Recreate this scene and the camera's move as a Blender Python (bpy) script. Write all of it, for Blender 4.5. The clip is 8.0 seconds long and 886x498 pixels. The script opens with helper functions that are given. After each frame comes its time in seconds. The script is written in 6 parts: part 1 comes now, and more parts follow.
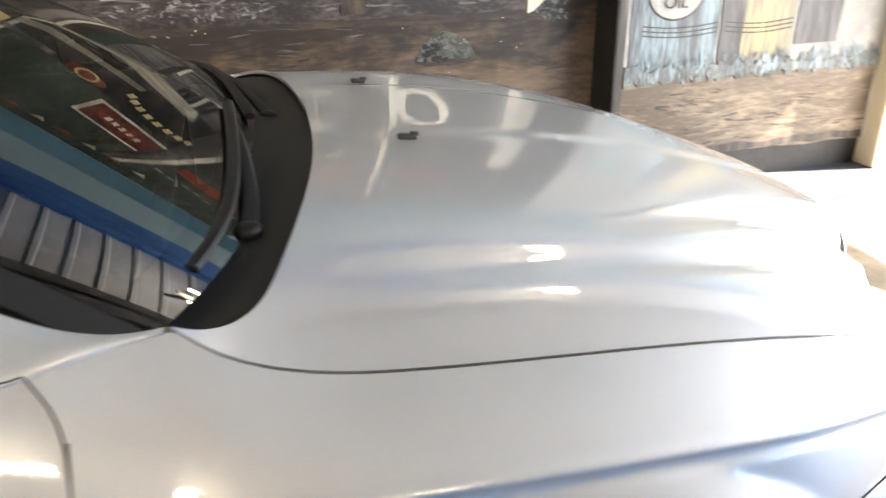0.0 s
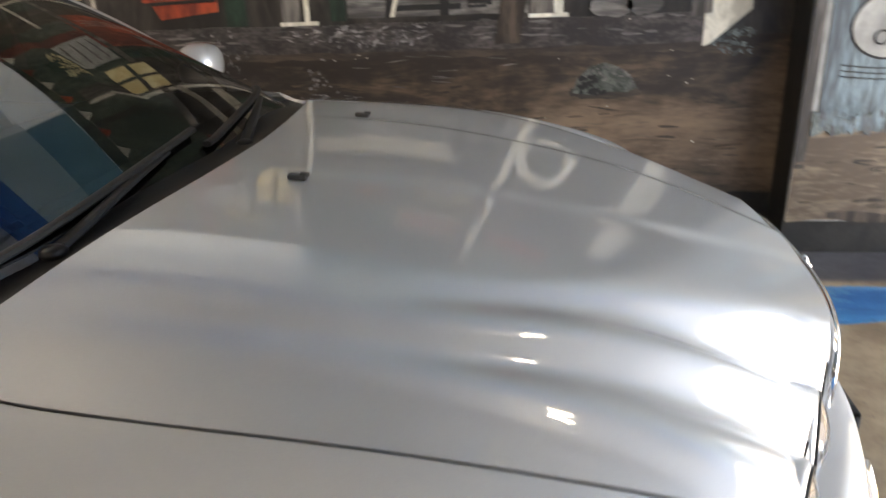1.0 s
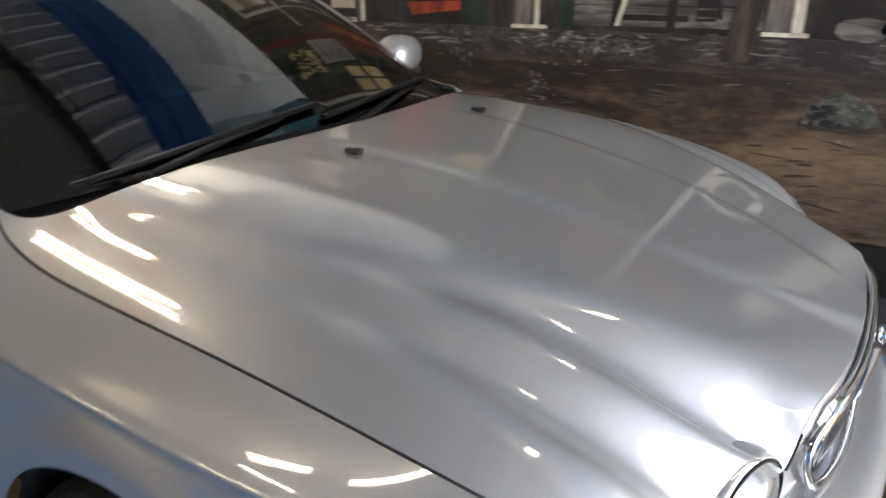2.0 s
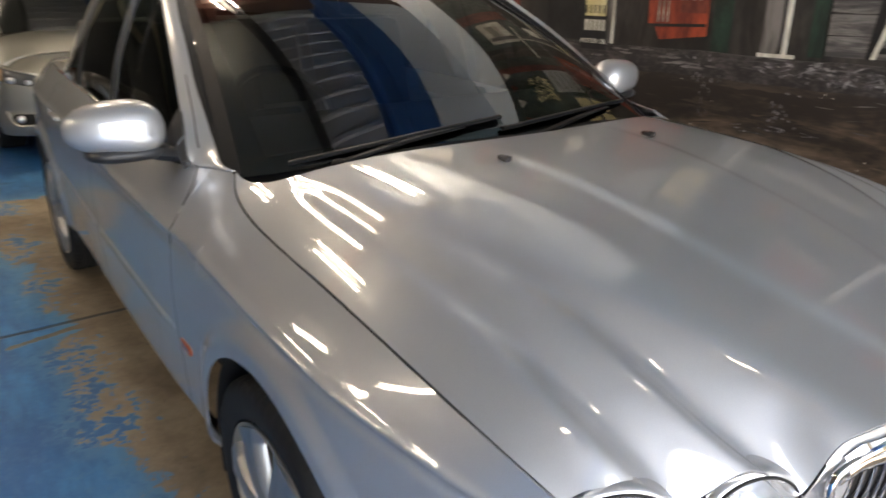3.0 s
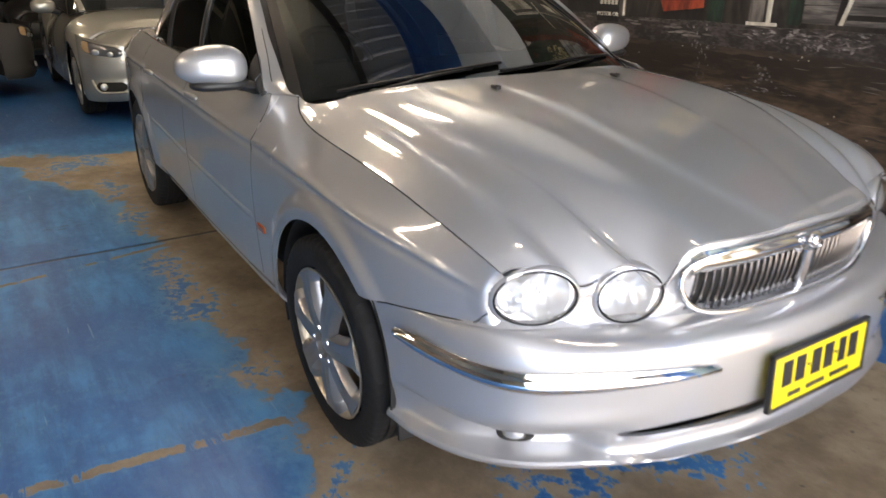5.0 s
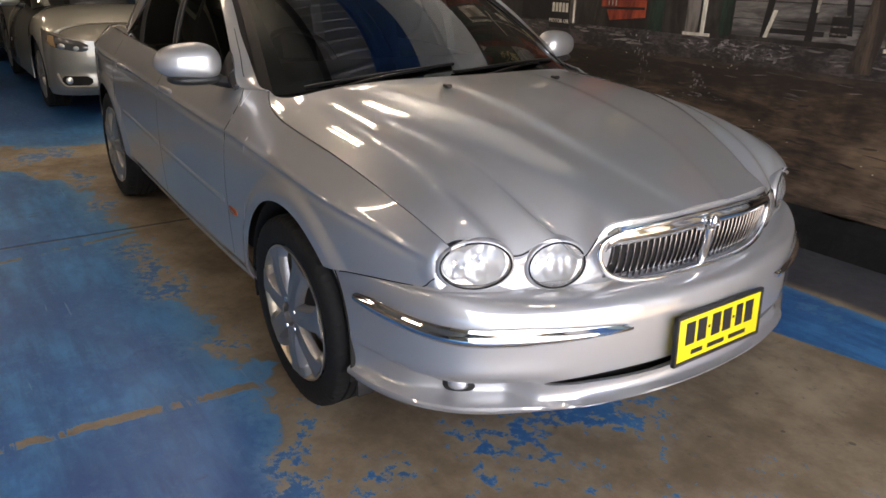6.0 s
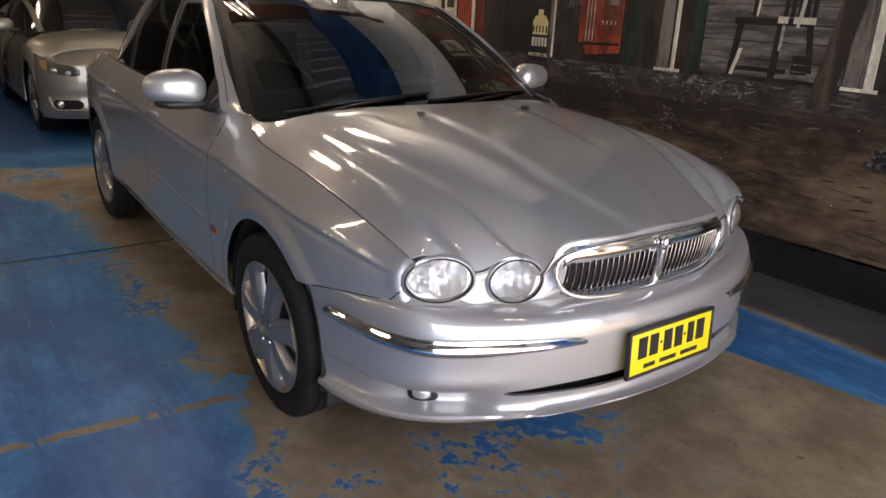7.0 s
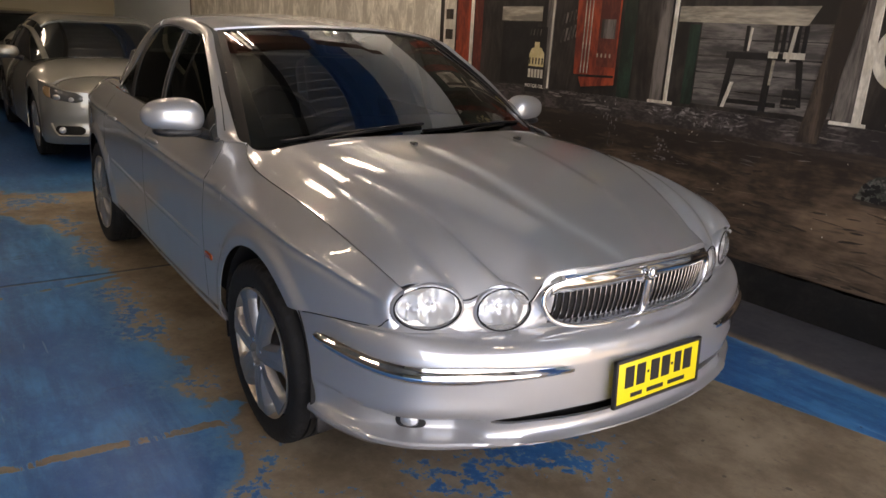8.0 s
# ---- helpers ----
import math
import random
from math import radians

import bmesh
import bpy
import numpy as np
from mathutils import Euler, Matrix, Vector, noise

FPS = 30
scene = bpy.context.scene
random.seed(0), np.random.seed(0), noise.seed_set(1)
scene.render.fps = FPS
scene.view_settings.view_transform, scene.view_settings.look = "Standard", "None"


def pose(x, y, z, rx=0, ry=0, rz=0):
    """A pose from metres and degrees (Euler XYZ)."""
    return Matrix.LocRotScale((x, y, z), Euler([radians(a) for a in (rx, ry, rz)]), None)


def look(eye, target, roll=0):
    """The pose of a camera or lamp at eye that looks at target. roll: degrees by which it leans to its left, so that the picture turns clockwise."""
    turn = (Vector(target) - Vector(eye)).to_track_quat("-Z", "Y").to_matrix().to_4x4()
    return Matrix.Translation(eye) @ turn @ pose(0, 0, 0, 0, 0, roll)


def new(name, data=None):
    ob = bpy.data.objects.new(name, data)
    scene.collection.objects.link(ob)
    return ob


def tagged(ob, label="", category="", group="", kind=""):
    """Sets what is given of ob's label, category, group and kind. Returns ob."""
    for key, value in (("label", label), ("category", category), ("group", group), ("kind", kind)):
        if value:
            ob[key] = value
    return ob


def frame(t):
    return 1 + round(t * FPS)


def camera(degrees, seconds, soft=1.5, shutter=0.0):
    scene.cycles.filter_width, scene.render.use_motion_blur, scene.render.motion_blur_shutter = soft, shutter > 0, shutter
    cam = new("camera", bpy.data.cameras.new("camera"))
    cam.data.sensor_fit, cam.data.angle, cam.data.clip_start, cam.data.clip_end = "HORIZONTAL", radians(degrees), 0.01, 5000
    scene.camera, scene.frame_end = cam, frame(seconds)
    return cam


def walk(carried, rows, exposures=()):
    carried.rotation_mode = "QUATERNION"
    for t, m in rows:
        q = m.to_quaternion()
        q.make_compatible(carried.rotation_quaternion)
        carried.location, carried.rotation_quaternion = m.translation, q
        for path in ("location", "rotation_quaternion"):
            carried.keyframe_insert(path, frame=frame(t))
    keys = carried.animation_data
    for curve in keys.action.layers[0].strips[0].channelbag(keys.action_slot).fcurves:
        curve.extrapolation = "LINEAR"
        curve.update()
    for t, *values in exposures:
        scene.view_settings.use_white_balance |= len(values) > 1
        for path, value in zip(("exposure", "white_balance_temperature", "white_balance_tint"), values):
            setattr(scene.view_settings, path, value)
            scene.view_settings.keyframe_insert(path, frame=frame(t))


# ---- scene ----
cam = camera(62.8, 8.0, shutter=0.5)
PATH = [
    (0, (-0.333, -1.435, 1.32), (0.15, 0.32, 0.491), -1.1),
    (0.6, (0.074, -1.437, 1.308), (0.149, 0.398, 0.517), -2.1),
    (1, (0.336, -1.402, 1.326), (0.084, 0.431, 0.568), -2.6),
    (1.2, (0.427, -1.363, 1.297), (0.033, 0.46, 0.576), -2.3),
    (2.3, (0.921, -1.331, 1.333), (-0.245, 0.126, 0.613), 0.4),
    (2.5, (0.986, -1.326, 1.347), (-0.292, 0.042, 0.643), 0.9),
    (3, (1.158, -1.315, 1.35), (-0.36, -0.207, 0.666), 0.2),
    (3.5, (1.255, -1.412, 1.324), (-0.373, -0.465, 0.652), -1.0),
    (4, (1.377, -1.501, 1.318), (-0.248, -0.564, 0.626), -0.1),
    (4.5, (1.554, -1.569, 1.327), (-0.038, -0.591, 0.614), 0.1),
    (5, (1.747, -1.59, 1.317), (0.17, -0.592, 0.598), -0.1),
    (5.2, (1.81, -1.621, 1.331), (0.253, -0.6, 0.602), 0.2),
    (6.5, (2.054, -1.731, 1.348), (0.535, -0.623, 0.665), 1.9),
    (7, (2.117, -1.732, 1.354), (0.59, -0.608, 0.718), 2.5),
    (7.5, (2.147, -1.729, 1.361), (0.609, -0.598, 0.765), 2.9),
    (8, (2.157, -1.725, 1.367), (0.61, -0.59, 0.803), 3.0),
]
EXPOSURES = [(0, 4.12, 7350, 14), (0.6, 3.64, 7250, 14), (1.2, 3.24, 7100, 14), (2.5, 3.02, 7000, 15), (4.5, 3.17, 7300, 17), (5.2, 3.10, 7300, 18), (6.5, 2.48, 7350, 21), (8.0, 2.38, 7500, 22)]
walk(cam, [(t, look(eye, target, roll)) for t, eye, target, roll in PATH], EXPOSURES)

# ---- daylight, lamps and exposure ----
world = bpy.data.worlds.new("sky")
scene.world = world
world.use_nodes = True
wn = world.node_tree.nodes
sky = wn.new("ShaderNodeTexSky")
sky.sky_type = "NISHITA"
sky.sun_disc = False
sky.sun_elevation = radians(47.5)
sky.sun_rotation = radians(102)
wn["Background"].inputs["Strength"].default_value = 0.14
world.node_tree.links.new(sky.outputs["Color"], wn["Background"].inputs["Color"])
sun_data = bpy.data.lights.new("sun", "SUN")
sun_data.energy = 5.0
sun_data.angle = radians(0.6)
sun_data.color = (1.0, 0.95, 0.88)
sun = new("sun", sun_data)
sun.matrix_world = look((9.0, -1.5, 7.8), (2.0, 0.0, 0.0))


# ---- materials ----
def nodes_of(name):
    m = bpy.data.materials.new(name)
    m.use_nodes = True
    return m, m.node_tree.nodes, m.node_tree.links, m.node_tree.nodes["Principled BSDF"]


def material(name, color, rough=0.5, metal=0.0, vary=0.12, grain=60.0, bump=0.02, broad=3.0, coat=0.0, spec=0.5, coord="Object"):
    """Colour broken up at two scales, with uneven gloss and fine relief."""
    m, n, l, b = nodes_of(name)
    tc = n.new("ShaderNodeTexCoord")
    fine, wide = n.new("ShaderNodeTexNoise"), n.new("ShaderNodeTexNoise")
    for node, s, d in ((fine, grain, 4), (wide, broad, 5)):
        node.inputs["Scale"].default_value, node.inputs["Detail"].default_value = s, d
        l.new(tc.outputs[coord], node.inputs["Vector"])
    mix = n.new("ShaderNodeMix")
    mix.data_type = "RGBA"
    mix.inputs[6].default_value = (*[max(0.0, c * (1 - vary)) for c in color], 1)
    mix.inputs[7].default_value = (*[min(1.0, c * (1 + vary)) for c in color], 1)
    add = n.new("ShaderNodeMath")
    add.operation = "MULTIPLY_ADD"
    add.inputs[1].default_value = 0.5
    l.new(fine.outputs["Fac"], add.inputs[0])
    half = n.new("ShaderNodeMath")
    half.operation = "MULTIPLY"
    half.inputs[1].default_value = 0.5
    l.new(wide.outputs["Fac"], half.inputs[0])
    l.new(half.outputs[0], add.inputs[2])
    l.new(add.outputs[0], mix.inputs["Factor"])
    l.new(mix.outputs[2], b.inputs["Base Color"])
    rr = n.new("ShaderNodeMapRange")
    rr.inputs["To Min"].default_value, rr.inputs["To Max"].default_value = rough * 0.82, min(1.0, rough * 1.18)
    l.new(wide.outputs["Fac"], rr.inputs["Value"])
    l.new(rr.outputs["Result"], b.inputs["Roughness"])
    b.inputs["Metallic"].default_value = metal
    b.inputs["Coat Weight"].default_value = coat
    b.inputs["Coat Roughness"].default_value = 0.03
    b.inputs["Specular IOR Level"].default_value = spec
    if bump:
        bp = n.new("ShaderNodeBump")
        bp.inputs["Strength"].default_value, bp.inputs["Distance"].default_value = min(1.0, bump * 10), 0.003
        l.new(fine.outputs["Fac"], bp.inputs["Height"])
        l.new(bp.outputs["Normal"], b.inputs["Normal"])
    return m


def car_paint(name, color, flake=0.10, rough=0.50, metal=0.70, coat_ior=2.35):
    m, n, l, b = nodes_of(name)
    tc = n.new("ShaderNodeTexCoord")
    vor = n.new("ShaderNodeTexNoise")
    vor.inputs["Scale"].default_value, vor.inputs["Detail"].default_value = 900, 2
    dust = n.new("ShaderNodeTexNoise")
    dust.inputs["Scale"].default_value, dust.inputs["Detail"].default_value = 7, 6
    l.new(tc.outputs["Object"], vor.inputs["Vector"])
    l.new(tc.outputs["Object"], dust.inputs["Vector"])
    mix = n.new("ShaderNodeMix")
    mix.data_type = "RGBA"
    mix.inputs[6].default_value = (*[c * (1 - flake) for c in color], 1)
    mix.inputs[7].default_value = (*[min(1, c * (1 + flake)) for c in color], 1)
    l.new(vor.outputs["Fac"], mix.inputs["Factor"])
    l.new(mix.outputs[2], b.inputs["Base Color"])
    rr = n.new("ShaderNodeMapRange")
    rr.inputs["To Min"].default_value, rr.inputs["To Max"].default_value = rough * 0.85, rough * 1.2
    l.new(dust.outputs["Fac"], rr.inputs["Value"])
    l.new(rr.outputs["Result"], b.inputs["Roughness"])
    b.inputs["Metallic"].default_value = metal
    b.inputs["Coat Weight"].default_value = 1.0
    b.inputs["Coat Roughness"].default_value = 0.048
    b.inputs["Coat IOR"].default_value = coat_ior
    return m


def glass(name, tint, rough=0.0, ior=1.5, haze=0.0):
    """Thin glass: tinted see-through, with Fresnel gloss on top."""
    m, n, l, b = nodes_of(name)
    n.remove(b)
    tr, gl, fr, mx = n.new("ShaderNodeBsdfTransparent"), n.new("ShaderNodeBsdfGlossy"), n.new("ShaderNodeFresnel"), n.new("ShaderNodeMixShader")
    tr.inputs["Color"].default_value = (*tint, 1)
    gl.inputs["Roughness"].default_value = rough
    fr.inputs["IOR"].default_value = ior
    l.new(fr.outputs[0], mx.inputs[0])
    if haze:
        # weathered plastic scatters a little of the light
        df, hz = n.new("ShaderNodeBsdfDiffuse"), n.new("ShaderNodeMixShader")
        df.inputs["Color"].default_value, hz.inputs[0].default_value = (0.85, 0.85, 0.85, 1), haze
        l.new(tr.outputs[0], hz.inputs[1])
        l.new(df.outputs[0], hz.inputs[2])
        l.new(hz.outputs[0], mx.inputs[1])
    else:
        l.new(tr.outputs[0], mx.inputs[1])
    l.new(gl.outputs[0], mx.inputs[2])
    l.new(mx.outputs[0], n["Material Output"].inputs["Surface"])
    return m


def glow(name, color, strength):
    m, n, l, b = nodes_of(name)
    b.inputs["Base Color"].default_value = (0.8, 0.8, 0.8, 1)
    b.inputs["Emission Color"].default_value = (*color, 1)
    b.inputs["Emission Strength"].default_value = strength
    return m


def floor_paint():
    """Worn blue floor paint over brown concrete, laid in bays."""
    m, n, l, b = nodes_of("worn_floor_paint")
    geo = n.new("ShaderNodeNewGeometry")
    sep = n.new("ShaderNodeSeparateXYZ")
    l.new(geo.outputs["Position"], sep.inputs[0])

    def noise_at(scale, detail, rough=0.6, stretch=(1, 1, 1)):
        mp = n.new("ShaderNodeMapping")
        mp.inputs["Scale"].default_value = stretch
        l.new(geo.outputs["Position"], mp.inputs["Vector"])
        t = n.new("ShaderNodeTexNoise")
        t.inputs["Scale"].default_value, t.inputs["Detail"].default_value, t.inputs["Roughness"].default_value = scale, detail, rough
        l.new(mp.outputs["Vector"], t.inputs["Vector"])
        return t.outputs["Fac"]

    def math_op(op, a, c, third=None):
        k = n.new("ShaderNodeMath")
        k.operation = op
        for i, v in enumerate((a, c, third)):
            if v is None:
                continue
            if isinstance(v, (int, float)):
                k.inputs[i].default_value = v
            else:
                l.new(v, k.inputs[i])
        return k.outputs[0]

    def step(v, lo, hi):
        k = n.new("ShaderNodeMapRange")
        k.interpolation_type = "SMOOTHSTEP"
        k.inputs["From Min"].default_value, k.inputs["From Max"].default_value = lo, hi
        l.new(v, k.inputs["Value"])
        return k.outputs["Result"]

    def blend(f, a, c):
        k = n.new("ShaderNodeMix")
        k.data_type = "RGBA"
        l.new(f, k.inputs["Factor"])
        for i, v in ((6, a), (7, c)):
            if isinstance(v, tuple):
                k.inputs[i].default_value = (*v, 1)
            else:
                l.new(v, k.inputs[i])
        return k.outputs[2]

    broad, mid, fine, brush = noise_at(0.55, 4), noise_at(2.4, 8, 0.68), noise_at(22, 6, 0.7), noise_at(5, 7, 0.7, (0.35, 1.6, 1))
    x, y = sep.outputs["X"], sep.outputs["Y"]
    jag = math_op("MULTIPLY_ADD", mid, 0.9, -0.45)
    yy, xx = math_op("ADD", math_op("MULTIPLY_ADD", step(x, -0.35, 0.45), 0.06, y), jag), math_op("ADD", x, jag)
    # bare concrete under and in front of the car, two painted lanes beside it
    lane_near = math_op("SUBTRACT", 1.0, step(yy, -1.20, -0.84))
    lane_far = math_op("MULTIPLY", step(math_op("MULTIPLY_ADD", x, -0.19, y), 0.815, 0.845), math_op("SUBTRACT", 1.0, step(y, 1.36, 1.5)))
    back = math_op("SUBTRACT", 1.0, step(xx, -4.45, -4.05))
    # worn band that narrows away from the car
    away = step(math_op("MULTIPLY", y, -1.0), 0.85, 1.75)
    tongue = math_op("MULTIPLY_ADD", noise_at(1.5, 6, 0.62), 1.7, -0.85)
    off = math_op("ABSOLUTE", math_op("ADD", math_op("ADD", x, tongue), math_op("MULTIPLY_ADD", away, 1.05, 3.50)), 0)
    band = math_op("SUBTRACT", 1.0, step(math_op("DIVIDE", off, math_op("MULTIPLY_ADD", away, -0.62, 0.90)), 0.45, 1.15))
    keep = math_op("MAXIMUM", lane_near, math_op("MAXIMUM", lane_far, back))
    worn = step(math_op("ADD", math_op("MULTIPLY", mid, 0.65), math_op("MULTIPLY", fine, 0.35)), 0.53, 0.62)
    fresh = math_op("SUBTRACT", 1.0, step(xx, -5.3, -4.8))
    specks = step(math_op("ADD", math_op("MULTIPLY", mid, 0.6), math_op("MULTIPLY", fine, 0.4)), 0.515, 0.575)
    keep = math_op("MULTIPLY", keep, math_op("SUBTRACT", 1.0, math_op("MULTIPLY", worn, math_op("MULTIPLY_ADD", fresh, -0.5, 0.55))))
    keep = math_op("MULTIPLY", keep, math_op("SUBTRACT", 1.0, math_op("MULTIPLY", band, 0.86)))
    loose = math_op("MULTIPLY", specks, math_op("MAXIMUM", math_op("MULTIPLY", step(x, 0.0, 0.5), math_op("SUBTRACT", 1.0, step(y, -0.1, 0.5))), step(math_op("MULTIPLY", y, -1.0), 0.72, 1.0)))
    keep = math_op("MAXIMUM", keep, math_op("MULTIPLY", loose, 0.8))
    # scraped line across the lane
    line = math_op("SUBTRACT", 1.0, step(math_op("ABSOLUTE", math_op("ADD", math_op("ADD", x, math_op("MULTIPLY", y, -0.08)), math_op("MULTIPLY_ADD", brush, 0.1, 0.02)), 0), 0.016, 0.028))
    line = math_op("MULTIPLY", line, step(brush, 0.42, 0.5))
    other = math_op("SUBTRACT", 1.0, step(math_op("ABSOLUTE", math_op("ADD", math_op("MULTIPLY_ADD", y, 0.20, x), math_op("MULTIPLY_ADD", brush, 0.08, 2.10)), 0), 0.010, 0.030))
    line = math_op("MAXIMUM", line, math_op("MULTIPLY", math_op("MULTIPLY", other, step(brush, 0.40, 0.52)), 0.8))
    keep = math_op("MULTIPLY", keep, math_op("SUBTRACT", 1.0, line))
    blue = blend(step(brush, 0.35, 0.65), (0.016, 0.105, 0.27), (0.045, 0.24, 0.50))
    blue = blend(math_op("MULTIPLY", step(fine, 0.52, 0.66), 0.45), blue, (0.09, 0.25, 0.40))
    blue = blend(math_op("MULTIPLY", step(broad, 0.47, 0.60), 0.55), blue, (0.008, 0.060, 0.19))
    blue = blend(math_op("MULTIPLY", step(mid, 0.46, 0.58), 0.55), blue, (0.010, 0.085, 0.27))
    blue = blend(math_op("MULTIPLY", fresh, 0.7), blue, (0.010, 0.060, 0.20))
    bare = blend(step(mid, 0.35, 0.68), (0.17, 0.125, 0.078), (0.36, 0.285, 0.19))
    bare = blend(math_op("MULTIPLY", step(fine, 0.55, 0.7), 0.6), bare, (0.12, 0.10, 0.08))
    grey = blend(step(mid, 0.3, 0.7), (0.040, 0.042, 0.050), (0.085, 0.085, 0.090))
    bare = blend(step(y, 1.45, 1.52), bare, grey)
    # the edge of the paint breaks up, and thins to a paler blue before it goes
    rest = math_op("MULTIPLY_ADD", fine, 0.7, math_op("ADD", keep, -0.35))
    thin = math_op("SUBTRACT", 1.0, step(rest, 0.50, 1.0))
    blue = blend(math_op("MULTIPLY", thin, 0.6), blue, (0.10, 0.27, 0.43))
    color = blend(step(rest, 0.30, 0.50), bare, blue)
    # rubber scuffs and pale scratches
    scuff = math_op("MULTIPLY", step(noise_at(4.5, 5, 0.55, (1.0, 0.45, 1)), 0.66, 0.72), step(fine, 0.42, 0.58))
    color = blend(math_op("MULTIPLY", scuff, 0.65), color, (0.03, 0.03, 0.032))
    scratch = step(noise_at(9, 2, 0.5, (0.25, 3.2, 1)), 0.70, 0.73)
    color = blend(math_op("MULTIPLY", math_op("MULTIPLY", scratch, keep), 0.5), color, (0.22, 0.36, 0.48))
    spot = step(noise_at(14, 1, 0.5), 0.78, 0.80)
    color = blend(math_op("MULTIPLY", spot, 0.7), color, (0.05, 0.04, 0.035))
    # saw-cut joint
    joint = math_op("SUBTRACT", 1.0, step(math_op("ABSOLUTE", math_op("ADD", math_op("ADD", x, 2.03), math_op("MULTIPLY_ADD", mid, 0.03, -0.015)), 0), 0.008, 0.020))
    color = blend(math_op("MULTIPLY", joint, 0.85), color, (0.02, 0.025, 0.035))
    l.new(color, b.inputs["Base Color"])
    l.new(math_op("MULTIPLY_ADD", fine, 0.3, math_op("MULTIPLY_ADD", keep, -0.14, 0.36)), b.inputs["Roughness"])
    bp = n.new("ShaderNodeBump")
    bp.inputs["Strength"].default_value, bp.inputs["Distance"].default_value = 0.35, 0.004
    l.new(math_op("ADD", math_op("MULTIPLY", keep, 0.5), math_op("MULTIPLY_ADD", joint, -2.0, math_op("MULTIPLY", fine, 0.6))), bp.inputs["Height"])
    l.new(bp.outputs["Normal"], b.inputs["Normal"])
    return m


def painted(name, dark, light, scale=6.0, stretch=(1, 1, 1), gloss=0.55, streak=0.5):
    """Brushed mural paint: two colours worked into each other, with brush relief."""
    m, n, l, b = nodes_of(name)
    geo = n.new("ShaderNodeNewGeometry")
    mp = n.new("ShaderNodeMapping")
    mp.inputs["Scale"].default_value = stretch
    l.new(geo.outputs["Position"], mp.inputs["Vector"])
    t, u = n.new("ShaderNodeTexNoise"), n.new("ShaderNodeTexNoise")
    t.inputs["Scale"].default_value, t.inputs["Detail"].default_value, t.inputs["Roughness"].default_value, t.inputs["Distortion"].default_value = scale, 8, 0.68, 0.6
    u.inputs["Scale"].default_value, u.inputs["Detail"].default_value = scale * 9, 4
    l.new(mp.outputs["Vector"], t.inputs["Vector"])
    l.new(mp.outputs["Vector"], u.inputs["Vector"])
    k = n.new("ShaderNodeMath")
    k.operation = "MULTIPLY_ADD"
    k.inputs[1].default_value = streak * 0.5
    l.new(u.outputs["Fac"], k.inputs[0])
    l.new(t.outputs["Fac"], k.inputs[2])
    r = n.new("ShaderNodeMapRange")
    r.interpolation_type = "SMOOTHSTEP"
    r.inputs["From Min"].default_value, r.inputs["From Max"].default_value = 0.42 + streak * 0.22, 0.68 + streak * 0.28
    l.new(k.outputs[0], r.inputs["Value"])
    mix = n.new("ShaderNodeMix")
    mix.data_type = "RGBA"
    mix.inputs[6].default_value, mix.inputs[7].default_value = (*dark, 1), (*light, 1)
    l.new(r.outputs["Result"], mix.inputs["Factor"])
    l.new(mix.outputs[2], b.inputs["Base Color"])
    b.inputs["Roughness"].default_value = gloss
    bp = n.new("ShaderNodeBump")
    bp.inputs["Strength"].default_value, bp.inputs["Distance"].default_value = 0.25, 0.002
    l.new(u.outputs["Fac"], bp.inputs["Height"])
    l.new(bp.outputs["Normal"], b.inputs["Normal"])
    return m


def track_paint():
    """The mural's muddy track: dark and wet under the kerb, drier and browner lower down, in soft blotches."""
    m = painted("mural_dirt", (0.020, 0.014, 0.011), (0.20, 0.137, 0.090), 2.6, (0.5, 1, 2.2), 0.5, 0.7)
    n, l = m.node_tree.nodes, m.node_tree.links
    geo, sep = n.new("ShaderNodeNewGeometry"), n.new("ShaderNodeSeparateXYZ")
    l.new(geo.outputs["Position"], sep.inputs[0])
    fine = n.new("ShaderNodeTexNoise")
    fine.inputs["Scale"].default_value, fine.inputs["Detail"].default_value, fine.inputs["Distortion"].default_value = 5.0, 9, 1.2
    l.new(geo.outputs["Position"], fine.inputs["Vector"])
    ramp = n.new("ShaderNodeMapRange")
    ramp.inputs["From Min"].default_value, ramp.inputs["From Max"].default_value = 0.93, 0.60
    ramp.inputs["To Min"].default_value, ramp.inputs["To Max"].default_value = -0.24, 0.05
    l.new(sep.outputs["Z"], ramp.inputs["Value"])
    blot = n.new("ShaderNodeMath")
    blot.operation = "MULTIPLY_ADD"
    blot.inputs[1].default_value = 0.34
    l.new(fine.outputs["Fac"], blot.inputs[0])
    right = n.new("ShaderNodeMapRange")
    right.inputs["From Min"].default_value, right.inputs["From Max"].default_value, right.inputs["To Max"].default_value = -0.2, 0.6, 0.07
    l.new(sep.outputs["X"], right.inputs["Value"])
    both = n.new("ShaderNodeMath")
    l.new(ramp.outputs["Result"], both.inputs[0])
    l.new(right.outputs["Result"], both.inputs[1])
    l.new(both.outputs[0], blot.inputs[2])
    reach = next(k for k in n if k.bl_idname == "ShaderNodeMapRange" and k.interpolation_type == "SMOOTHSTEP")
    total = n.new("ShaderNodeMath")
    l.new(reach.inputs["Value"].links[0].from_socket, total.inputs[0])
    l.new(blot.outputs[0], total.inputs[1])
    l.new(total.outputs[0], reach.inputs["Value"])
    reach.inputs["From Min"].default_value, reach.inputs["From Max"].default_value = 0.68, 1.22
    return m


